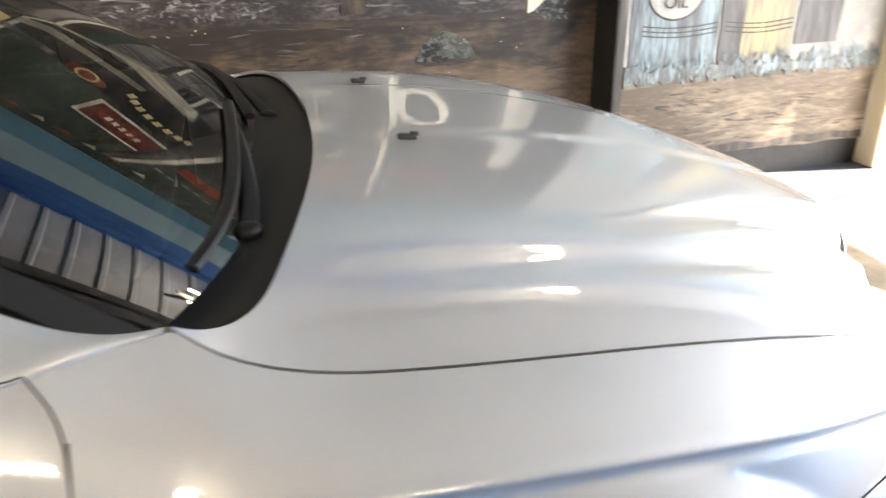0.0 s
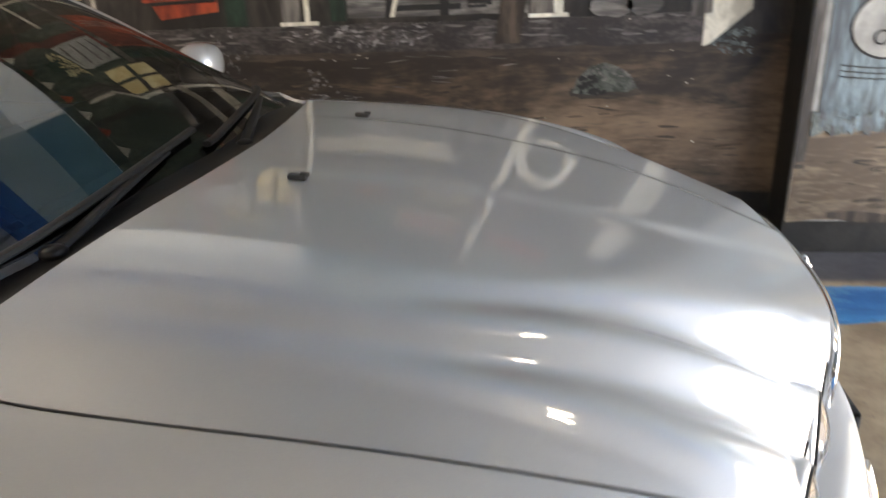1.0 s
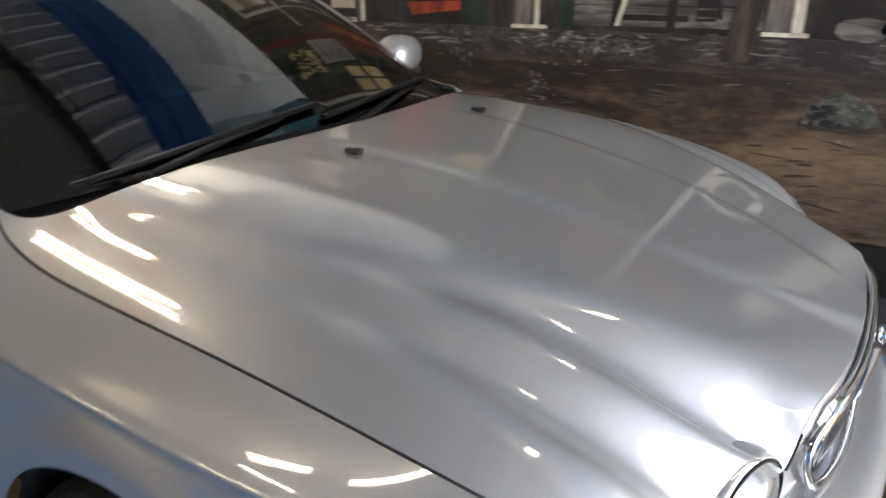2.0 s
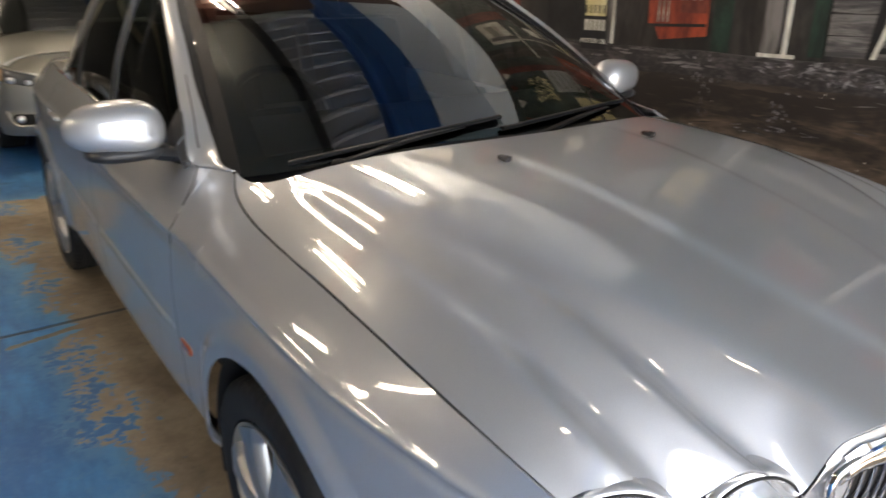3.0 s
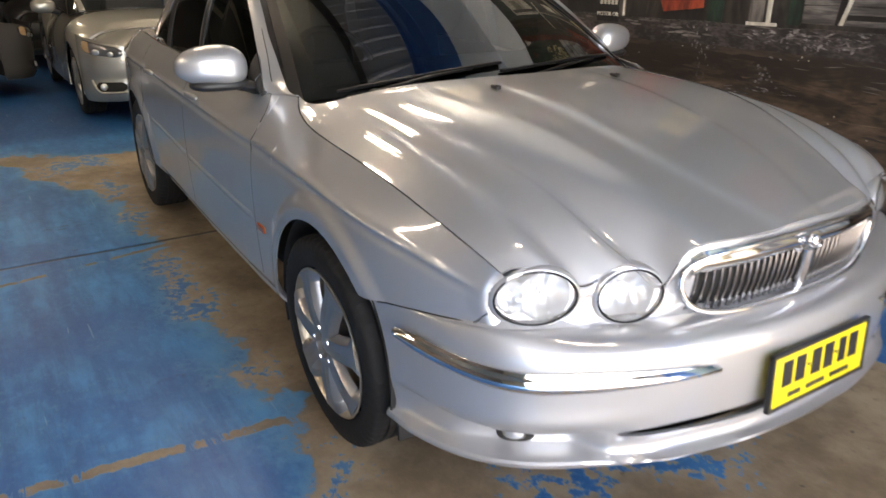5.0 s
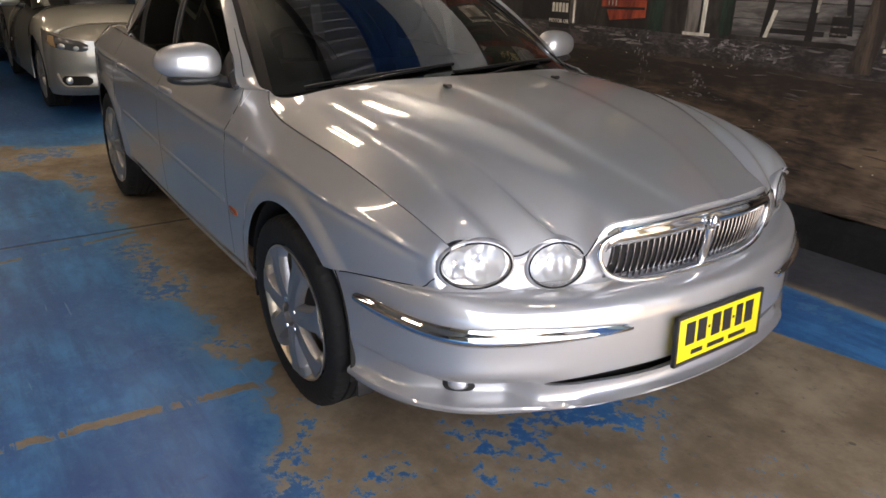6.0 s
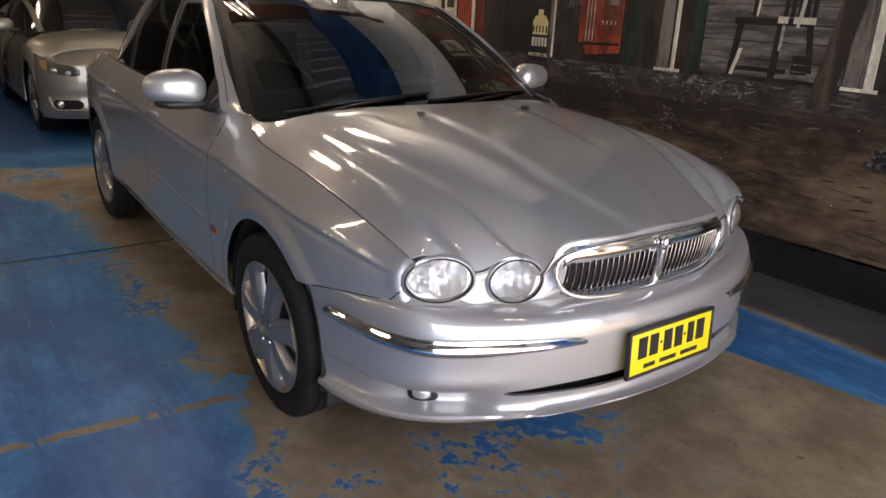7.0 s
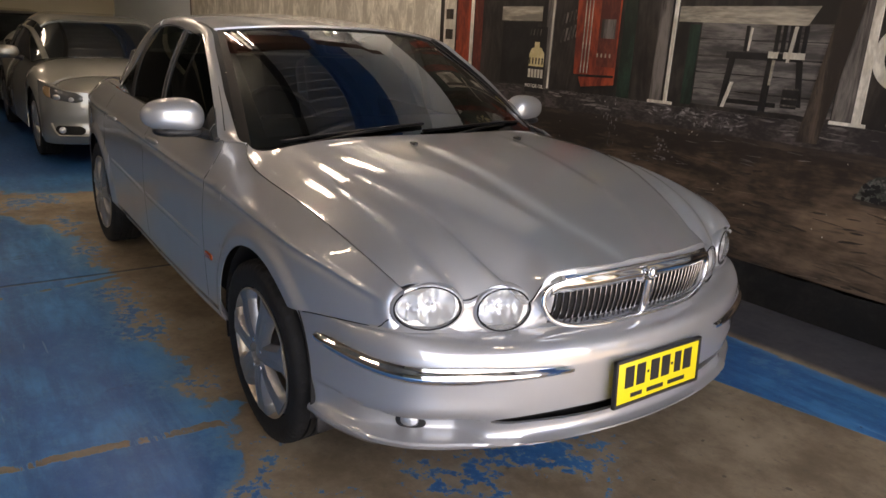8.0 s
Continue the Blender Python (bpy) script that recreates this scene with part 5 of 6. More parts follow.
# wheels
def tyre_mesh():
    prof = [(0.222, -0.085), (0.232, -0.100), (0.255, -0.106), (0.285, -0.106), (0.303, -0.100), (0.312, -0.090), (0.316, -0.070)]
    for y in (-0.055, -0.020, 0.020, 0.055):
        prof += [(0.316, y - 0.006), (0.3085, y - 0.004), (0.3085, y + 0.004), (0.316, y + 0.006)]
    prof += [(0.316, 0.070), (0.312, 0.090), (0.303, 0.100), (0.285, 0.106), (0.255, 0.106), (0.232, 0.100), (0.222, 0.085)]
    bm = lathe(prof, 192)
    # shoulder blocks cut by sipes
    for v in bm.verts:
        r = math.hypot(v.co.x, v.co.z)
        if r > 0.30 and abs(v.co.y) > 0.068:
            k = math.atan2(v.co.z, v.co.x) / (2 * math.pi) * 64 % 1.0
            if k < 0.34:
                v.co.x, v.co.z = v.co.x * (r - 0.0045) / r, v.co.z * (r - 0.0045) / r
    return bm


def rim_mesh():
    """Barrel, lip and hub, outer face towards -y."""
    barrel = lathe([(0.222, -0.095), (0.226, -0.101), (0.220, -0.103), (0.212, -0.092), (0.205, -0.07), (0.196, 0.02), (0.205, 0.09), (0.222, 0.10)], 72)
    return barrel


def spoke_mesh():
    """A broad, nearly flat spoke with a shallow trough and crisp raised edges, pointing up; it flares into the rim."""
    us, vs = np.linspace(0, 1, 18), np.linspace(-1, 1, 17)
    g = np.empty((18, 17, 3))
    for i, u in enumerate(us):
        r = 0.040 + 0.174 * u
        half = 0.0165 + 0.0095 * u + 0.026 * smooth(u, 0.76, 1.0) ** 2
        for j, v in enumerate(vs):
            trough = 0.006 * (1 - smooth(abs(v), 0.35, 0.80)) * math.sin(math.pi * min(1.0, u * 0.9 + 0.08))
            y = -0.096 - 0.004 * math.sin(math.pi * u) + 0.010 * u**3 + trough + 0.016 * abs(v) ** 8
            g[i, j] = (v * half, y, r)
    return sheet(g, -0.022)


TYRE, RIM, SPOKE = tyre_mesh(), rim_mesh(), spoke_mesh()
shared = {}
for key, bm in (("tyre", TYRE), ("rim", RIM), ("spoke", SPOKE)):
    mesh = bpy.data.meshes.new(key)
    bm.to_mesh(mesh)
    bm.free()
    mesh.materials.append({"tyre": RUBBER, "rim": ALLOY_SHADE, "spoke": ALLOY}[key])
    mesh.shade_smooth()
    mesh.set_sharp_from_angle(angle=radians(38))
    shared[key] = mesh


def wheel(parent, x, w, s, turn, steer_angle=0.0, radius=0.316, lean=0.0):
    hold = new("wheel", shared["tyre"])
    hold.parent = parent
    hold.matrix_local = pose(x, s * w, radius, 0, 0, steer_angle) @ pose(0, 0, 0, 0, 0, 0 if s < 0 else 180) @ pose(0, 0, 0, lean, 0, 0) @ Matrix.Diagonal((radius / 0.316, 0.9, radius / 0.316, 1))
    tagged(hold, "alloy wheel with a black road tyre")
    rim = new("rim", shared["rim"])
    rim.parent = hold
    for k in range(7):
        sp = new("spoke", shared["spoke"])
        sp.parent = hold
        sp.matrix_local = pose(0, 0, 0, 0, turn + 360 / 7 * k, 0)
    hubm = lathe([(0.0, -0.107), (0.024, -0.105), (0.029, -0.100), (0.031, -0.094), (0.058, -0.0955), (0.068, -0.091), (0.070, -0.03)], 48)
    part("hub_cap", hubm, ALLOY, hold)
    for k in range(5):
        a = radians(turn + 36 + 72 * k)
        nut = lathe([(0.0, -0.119), (0.007, -0.118), (0.0105, -0.110), (0.0105, -0.08)], 6)
        bmesh.ops.translate(nut, vec=(0.053 * math.sin(a), 0, 0.053 * math.cos(a)), verts=nut.verts)
        part("wheel_nut", nut, CHROME, hold, "chrome wheel nut")
    part("brake_disc", lathe([(0.0, 0.01), (0.15, 0.01), (0.15, 0.035), (0.0, 0.035)], 48), STEEL, hold)
    part("back_plate", lathe([(0.0, 0.05), (0.2, 0.05), (0.2, 0.06), (0.0, 0.06)], 36), GAP_BLACK, hold)
    return hold


for s in (-1, 1):
    wheel(car, 0.0, 0.7936, s, 25, 0.0, lean=2.5)
    wheel(car, AXLE_R, 0.7406, s, 30)

# ---- the mural ----
DIRT = track_paint()
BASE_BLACK = painted("mural_black", (0.006, 0.006, 0.006), (0.02, 0.018, 0.017), 6)
FACADE = painted("mural_facade", (0.010, 0.009, 0.009), (0.05, 0.042, 0.038), 4, (1, 1, 0.3), 0.45)
KERB = painted("mural_kerb", (0.018, 0.015, 0.016), (0.085, 0.072, 0.070), 7, (0.6, 1, 1.2), 0.5, 0.9)
SPLASH = painted("mural_splash", (0.03, 0.027, 0.028), (0.34, 0.325, 0.325), 18, (1, 1, 1), 0.5, 0.9)
RED = painted("mural_red", (0.13, 0.018, 0.010), (0.42, 0.070, 0.026), 5, (1, 1, 0.4))
DARK_RED = painted("mural_dark_red", (0.08, 0.014, 0.010), (0.22, 0.05, 0.03), 6, (1, 1, 0.4))
GREEN = painted("mural_green", (0.005, 0.014, 0.010), (0.015, 0.046, 0.032), 6, (1, 1, 0.3))
POST = painted("mural_post", (0.035, 0.031, 0.029), (0.20, 0.18, 0.165), 6, (2, 1, 0.2))
PALE = painted("mural_pale", (0.46, 0.43, 0.36), (0.85, 0.82, 0.72), 7, (1, 1, 0.4))
PLANK = painted("mural_plank", (0.18, 0.165, 0.135), (0.50, 0.45, 0.36), 5, (0.3, 1, 2))
BOARD = painted("mural_board", (0.05, 0.047, 0.046), (0.21, 0.195, 0.185), 5, (0.3, 1, 2))
INK = painted("mural_ink", (0.004, 0.004, 0.005), (0.014, 0.013, 0.014), 8)
WOOD = painted("mural_wood", (0.020, 0.015, 0.012), (0.090, 0.066, 0.050), 6, (2, 1, 0.3))
BUFF = painted("mural_buff", (0.52, 0.44, 0.22), (0.68, 0.60, 0.37), 8)
LAMP_YELLOW = painted("mural_lamp_yellow", (0.62, 0.50, 0.24), (0.86, 0.76, 0.46), 6)
ROCK = painted("mural_rock", (0.020, 0.024, 0.021), (0.13, 0.145, 0.125), 20, (1, 1, 1), 0.5, 0.9)
UPPER = painted("mural_upper_store", (0.018, 0.030, 0.024), (0.075, 0.095, 0.078), 4, (1.3, 1, 0.5), 0.5, 0.8)
EARTH = painted("mural_earth", (0.075, 0.054, 0.038), (0.20, 0.148, 0.100), 6, (0.4, 1, 2))
MUD = painted("mural_mud", (0.022, 0.016, 0.013), (0.065, 0.047, 0.035), 6, (0.4, 1, 2))
SCREE = painted("mural_scree", (0.085, 0.062, 0.043), (0.25, 0.195, 0.135), 3.2, (0.5, 1, 2.4), 0.5, 0.7)
SKYISH = painted("mural_sky", (0.20, 0.205, 0.20), (0.42, 0.42, 0.40), 2)
DRUM_BLUE = painted("mural_blue_drum", (0.06, 0.072, 0.085), (0.24, 0.34, 0.39), 3.4, (2.2, 1, 0.3), 0.5, 0.7)
DRUM_YELLOW = painted("mural_yellow_drum", (0.16, 0.145, 0.11), (0.46, 0.38, 0.15), 3, (2.4, 1, 0.35), 0.5, 0.7)
DRUM_DARK = painted("mural_dark_drum", (0.03, 0.031, 0.036), (0.10, 0.10, 0.11), 4, (1.4, 1, 0.3))
GRASS = painted("mural_grass", (0.06, 0.075, 0.075), (0.21, 0.25, 0.245), 16, (1.6, 1, 0.5), 0.5, 0.9)

mural = tagged(finish(box(bmesh.new(), (11.4, 0.006, 2.95), (-4.27, WALL_Y - 0.003, 1.475)), "mural", FACADE, soft=False), "painted mural of a dark roadside store front", "mural", kind="structure")
MURAL_Y = WALL_Y - 0.006


def paint(name, pts, mat, layer, y=None, parent=None, label=""):
    """A flat painted shape on the wall, from (x, z) corners, laid proud by its layer."""
    y0 = (MURAL_Y if y is None else y)
    bm = bmesh.new()
    deep = 0.0018 * layer
    fr = [bm.verts.new((x, y0 - deep, z)) for x, z in pts]
    bk = [bm.verts.new((x, y0 + 0.001, z)) for x, z in pts]
    bm.faces.new(fr)
    bm.faces.new(bk[::-1])
    for i in range(len(pts)):
        j = (i + 1) % len(pts)
        bm.faces.new((fr[j], fr[i], bk[i], bk[j]))
    bmesh.ops.recalc_face_normals(bm, faces=bm.faces)
    return finish(bm, name, mat, parent or mural, label, soft=False)


def strip(x0, z0, x1, z1):
    return [(x0, z0), (x1, z0), (x1, z1), (x0, z1)]


def rough_strip(x0, z0, x1, z1, amp, seed, step=0.12):
    """A band with an uneven, hand-painted top and bottom."""
    r = random.Random(seed)
    xs = np.arange(x0, x1, step)
    return [(float(x), z0 + r.uniform(-amp, amp)) for x in xs] + [(x1, z0)] + [(x1, z1)] + [(float(x), z1 + r.uniform(-amp, amp)) for x in xs[::-1]]


def oval(cx, cz, rx, rz, n=40, rough=0.0, seed=1):
    r = random.Random(seed)
    return [(cx + rx * math.cos(a) * (1 + r.uniform(-rough, rough)), cz + rz * math.sin(a) * (1 + r.uniform(-rough, rough))) for a in np.linspace(0, 2 * math.pi, n, endpoint=False)]


def ring(name, cx, cz, r0, r1, mat, layer, y=None, parent=None):
    y0 = (MURAL_Y if y is None else y) - 0.0018 * layer
    pts = [(cx + (r0 + r1) / 2 * math.cos(a), y0, cz + (r0 + r1) / 2 * math.sin(a)) for a in np.linspace(0, 2 * math.pi, 48, endpoint=False)]
    return finish(sweep([Vector(p) for p in pts], (r1 - r0) / 2, 4, True, up=(0, 1, 0), flat=0.03), name, mat, parent or mural, soft=False)


paint("painted_ground", rough_strip(-9.9, 0.22, 1.425, 0.93, 0.012, 3), DIRT, 1)
paint("painted_base", strip(-9.9, 0.002, 1.425, 0.225), BASE_BLACK, 1)
paint("painted_shade", rough_strip(-9.9, 0.875, 1.05, 0.915, 0.007, 5, 0.05), MUD, 2)
paint("painted_kerb", rough_strip(-9.9, 0.91, 1.05, 1.035, 0.006, 7), KERB, 3)


def strokes(name, count, box_xz, size, slant, mat, layer, seed, y=None, parent=None):
    """Many loose brush marks of one colour in a region of the wall."""
    r = random.Random(seed)
    bm = bmesh.new()
    x0, z0, x1, z1 = box_xz
    y0 = (MURAL_Y if y is None else y) - 0.0018 * layer
    for _ in range(count):
        cx, cz = r.uniform(x0, x1), r.uniform(z0, z1)
        a, b, t = r.uniform(0.35, 1.0) * size[0], r.uniform(0.35, 1.0) * size[1], r.uniform(-slant, slant)
        vs = []
        for k in range(9):
            u = 2 * math.pi * k / 9
            p, q = a * math.cos(u) * r.uniform(0.6, 1.2), b * math.sin(u) * r.uniform(0.6, 1.2)
            vs.append(bm.verts.new((cx + p * math.cos(t) - q * math.sin(t), y0, cz + p * math.sin(t) + q * math.cos(t))))
        y0 -= 0.000004
        bm.faces.new(vs)
    ob = finish(bm, name, mat, parent or mural, soft=False)
    return tagged(ob, "loose brush marks", kind="stuff")


# spattered light paint on the kerb and in the wet ruts
strokes("painted_splash", 70, (-0.80, 0.94, -0.15, 1.03), (0.036, 0.006), 0.35, SPLASH, 4.0, 9)
strokes("painted_splash", 30, (-0.62, 0.93, -0.22, 1.00), (0.010, 0.020), 0.7, SPLASH, 4.1, 10)
strokes("painted_splash", 22, (-1.24, 0.88, -1.02, 1.03), (0.008, 0.016), 0.8, SPLASH, 4.15, 19)
strokes("painted_splash", 22, (-0.74, 0.70, -0.60, 0.88), (0.012, 0.010), 1.4, SPLASH, 3.4, 29)
strokes("painted_splash", 12, (-1.13, 0.72, -1.06, 0.88), (0.005, 0.022), 0.3, SPLASH, 3.4, 39)
strokes("painted_splash", 10, (-0.92, 0.665, -0.50, 0.72), (0.060, 0.004), 0.15, SPLASH, 3.4, 49)
strokes("painted_splash", 12, (-0.50, 0.74, 0.30, 0.90), (0.070, 0.004), 0.12, BOARD, 3.5, 50)
strokes("painted_specks", 40, (-2.6, 0.40, 1.2, 1.02), (0.006, 0.004), 1.0, PALE, 4.4, 51)
# light and dark strokes across the track
strokes("painted_track_light", 150, (-3.0, 0.24, 1.25, 0.62), (0.10, 0.006), 0.12, EARTH, 1.6, 61)
strokes("painted_track_dark", 130, (-3.0, 0.24, 1.25, 0.80), (0.09, 0.008), 0.16, MUD, 1.9, 62)
strokes("painted_kerb_light", 70, (-3.0, 0.95, 1.0, 1.035), (0.07, 0.008), 0.08, BOARD, 3.3, 63)
strokes("painted_puddle", 40, (-1.28, 0.74, -0.72, 0.85), (0.10, 0.014), 0.08, MUD, 2.2, 91)
# stone beside the track
paint("painted_stone_shade", oval(0.64, 0.705, 0.165, 0.035, 26, 0.14, 16), MUD, 2)
paint("painted_stone", [(0.50, 0.70), (0.52, 0.765), (0.575, 0.815), (0.64, 0.835), (0.70, 0.815), (0.755, 0.775), (0.79, 0.72), (0.74, 0.70), (0.67, 0.705), (0.60, 0.69)], ROCK, 3)
strokes("painted_stone_hollow", 22, (0.53, 0.70, 0.64, 0.775), (0.024, 0.014), 0.8, INK, 4.2, 71)
for i in range(16):
    a = 0.12 + 2.75 * i / 15
    paint("stone_fleck", oval(0.655 + 0.12 * math.cos(a), 0.715 + 0.100 * math.sin(a), 0.008, 0.0055, 7, 0.3, 200 + i), BOARD, 4)
strokes("painted_stone_light", 16, (0.62, 0.74, 0.75, 0.80), (0.012, 0.006), 0.9, BOARD, 4.5, 72)
# left part: posters, door frames
paint("painted_wall", strip(-9.9, 1.035, -3.12, 2.75), PALE, 1)
paint("painted_poster", strip(-3.06, 1.10, -2.90, 2.2), PALE, 2)
for i in range(6):
    paint("poster_mark", strip(-3.03, 1.18 + i * 0.16, -2.93, 1.26 + i * 0.16), WOOD, 3)
paint("painted_door_frame", strip(-2.88, 1.035, -2.70, 2.5), RED, 2)
paint("painted_door_frame", strip(-2.64, 1.035, -2.54, 2.5), DARK_RED, 2)
paint("painted_pole", strip(-2.69, 1.035, -2.655, 2.6), PALE, 3)
paint("painted_plank", strip(-2.30, 1.50, -1.86, 1.60), PLANK, 2)
paint("painted_cabinet", strip(-2.28, 1.05, -1.90, 1.49), INK, 2)
paint("painted_post", [(-1.80, 1.04), (-1.735, 1.04), (-1.715, 2.7), (-1.80, 2.7)], POST, 4)
paint("post_light", [(-1.752, 1.04), (-1.737, 1.04), (-1.718, 2.7), (-1.735, 2.7)], PALE, 5)
# hanging oil sign: the maker's name as bars
sign = paint("oil_sign", strip(-1.98, 1.00, -1.785, 1.46), INK, 5)
paint("sign_bottle", [(-1.955, 1.185), (-1.800, 1.185), (-1.800, 1.275), (-1.832, 1.315), (-1.855, 1.318), (-1.855, 1.355), (-1.905, 1.355), (-1.905, 1.318), (-1.935, 1.308), (-1.955, 1.27)], BUFF, 6)
for x in (-1.945, -1.912, -1.879, -1.846, -1.813):
    paint("sign_bar", strip(x - 0.010, 1.105, x + 0.012, 1.165), PALE, 6)
    paint("sign_bar", strip(x - 0.006, 1.200, x + 0.006, 1.245), INK, 7)
for i in range(4):
    paint("sign_script", [(-1.965 + 0.034 * i, 1.400), (-1.955 + 0.034 * i, 1.400), (-1.945 + 0.034 * i, 1.445), (-1.955 + 0.034 * i, 1.445)], POST, 6)


def lettering(name, text, x, z, size, mat, y, parent):
    data = bpy.data.curves.new(name, "FONT")
    data.body, data.size, data.align_x, data.align_y, data.extrude = text, size, "CENTER", "CENTER", 0.0008
    data.materials.append(mat)
    ob = new(name, data)
    ob.matrix_world = pose(x, y, z, 90, 0, 0)
    dg = bpy.context.evaluated_depsgraph_get()
    mesh = bpy.data.meshes.new_from_object(ob.evaluated_get(dg))
    bpy.data.objects.remove(ob)
    out = new(name, mesh)
    out.matrix_world = pose(x, y, z, 90, 0, 0)
    out.parent = parent
    return out


lettering("sign_lettering", "MOTOR OIL", -1.880, 1.045, 0.036, PALE, MURAL_Y - 0.0118, mural)
# soft-drink script reduced to strokes
for i in range(5):
    paint("script_stroke", [(-1.66 + i * 0.035, 1.36 + 0.01 * i), (-1.645 + i * 0.035, 1.36 + 0.01 * i), (-1.625 + i * 0.035, 1.45 + 0.01 * i), (-1.64 + i * 0.035, 1.45 + 0.01 * i)], POST, 2)
    paint("script_stroke", [(-1.66 + i * 0.035, 1.48 + 0.01 * i), (-1.648 + i * 0.035, 1.48 + 0.01 * i), (-1.63 + i * 0.035, 1.55 + 0.01 * i), (-1.645 + i * 0.035, 1.55 + 0.01 * i)], POST, 2)
# red drinks machine
paint("painted_machine", [(-1.50, 1.16), (-1.46, 1.16), (-1.42, 1.08), (-1.135, 1.11), (-1.13, 2.0), (-1.52, 1.95)], RED, 3)
paint("machine_shade", strip(-1.30, 1.22, -1.14, 1.92), DARK_RED, 4)
for x in (-1.435, -1.405, -1.375):
    paint("machine_stripe", [(x - 0.003, 1.17), (x + 0.003, 1.17), (x + 0.006, 1.50), (x + 0.004, 1.85), (x - 0.002, 1.85), (x, 1.50)], PLANK, 5)
paint("machine_window", strip(-1.28, 1.40, -1.16, 1.52), POST, 5)
for i in range(4):
    paint("machine_mark", strip(-1.30 + i * 0.036, 1.28, -1.288 + i * 0.036, 1.305), PLANK, 5)
paint("machine_foot", [(-1.46, 1.16), (-1.14, 1.17), (-1.14, 1.155), (-1.45, 1.145)], INK, 5)
paint("painted_green_door", strip(-1.10, 1.04, -1.0, 2.7), GREEN, 2)
paint("painted_post", [(-0.83, 1.05), (-0.745, 1.05), (-0.715, 2.7), (-0.81, 2.7)], POST, 4)
paint("post_light", [(-0.722, 1.05), (-0.700, 1.05), (-0.685, 2.7), (-0.712, 2.7)], PALE, 5)
paint("post_foot", strip(-0.84, 1.035, -0.66, 1.052), PALE, 5)
paint("painted_green_door", strip(-0.60, 1.05, -0.53, 1.50), GREEN, 2)
# weatherboards, plank, stool and chair
for i in range(5):
    paint("weatherboard", rough_strip(-0.52, 1.06 + i * 0.092, 0.30, 1.145 + i * 0.092, 0.003, 50 + i), BOARD, 2)
paint("painted_plank", [(-0.68, 1.515), (0.10, 1.505), (0.155, 1.60), (-0.68, 1.60)], PLANK, 4)
paint("stool_seat", strip(-0.335, 1.325, 0.10, 1.362), INK, 4)
paint("stool_seat_light", strip(-0.085, 1.338, -0.03, 1.372), PALE, 5)
paint("stool_seat_light", strip(0.0, 1.338, 0.115, 1.372), PALE, 5)
paint("stool_leg", [(-0.315, 1.33), (-0.275, 1.33), (-0.315, 1.06), (-0.345, 1.06)], INK, 4)
paint("stool_leg_light", [(-0.285, 1.20), (-0.265, 1.20), (-0.305, 1.06), (-0.325, 1.06)], PALE, 5)
paint("stool_leg", [(-0.085, 1.33), (-0.045, 1.33), (-0.055, 1.06), (-0.095, 1.06)], INK, 4)
paint("stool_leg_light", [(-0.056, 1.33), (-0.040, 1.33), (-0.048, 1.20), (-0.060, 1.20)], PLANK, 5)
paint("stool_leg", [(0.075, 1.33), (0.11, 1.33), (0.14, 1.10), (0.11, 1.10)], INK, 4)
paint("stool_rail", strip(-0.32, 1.085, 0.0, 1.11), INK, 3)
paint("chair_back", strip(-0.235, 1.365, -0.215, 1.50), INK, 4)
paint("chair_back_light", [(-0.213, 1.37), (-0.203, 1.37), (-0.196, 1.49), (-0.206, 1.49)], PALE, 5)
for i in range(5):
    paint("chair_slat", strip(-0.06 + i * 0.038, 1.37, -0.038 + i * 0.038, 1.505), INK, 5)
paint("chair_light", [(0.02, 1.32), (0.035, 1.32), (0.06, 1.50), (0.04, 1.50)], PALE, 6)
paint("painted_lantern", strip(0.03, 1.09, 0.115, 1.19), INK, 5)
for z in (1.10, 1.135, 1.185):
    paint("lantern_band", strip(0.028, z, 0.117, z + 0.008), POST, 6)
paint("painted_trunk", [(0.15, 0.93), (0.26, 0.93), (0.42, 1.9), (0.30, 1.9)], WOOD, 6)
paint("painted_post", [(0.31, 1.05), (0.41, 1.05), (0.42, 2.7), (0.34, 2.7)], POST, 5)
paint("post_light", [(0.41, 1.05), (0.452, 1.05), (0.455, 2.7), (0.42, 2.7)], PALE, 6)
paint("post_foot", strip(0.30, 1.038, 0.475, 1.055), PALE, 6)
paint("painted_disc_ground", oval(0.605, 1.375, 0.125, 0.125), INK, 3)
ring("painted_tyre_ring", 0.605, 1.375, 0.105, 0.160, PALE, 4)
paint("painted_hub", oval(0.605, 1.375, 0.022, 0.022), POST, 4)
paint("painted_boots", oval(0.66, 1.075, 0.10, 0.045, 24, 0.12, 8), BOARD, 4)
paint("painted_boots", oval(0.80, 1.085, 0.08, 0.05, 24, 0.12, 9), BOARD, 4)
paint("painted_board", [(1.00, 1.02), (1.085, 1.02), (1.085, 1.9), (0.99, 1.9)], POST, 4)
paint("painted_board_light", [(1.085, 1.03), (1.24, 1.12), (1.25, 1.9), (1.085, 1.9)], PALE, 4)
paint("painted_step", [(1.055, 0.895), (1.085, 0.905), (1.25, 1.045), (1.25, 1.125), (1.085, 1.035), (1.055, 1.03)], PALE, 6)
strokes("painted_weeds", 60, (1.10, 0.86, 1.27, 0.97), (0.022, 0.006), 1.2, GRASS, 4.6, 73)
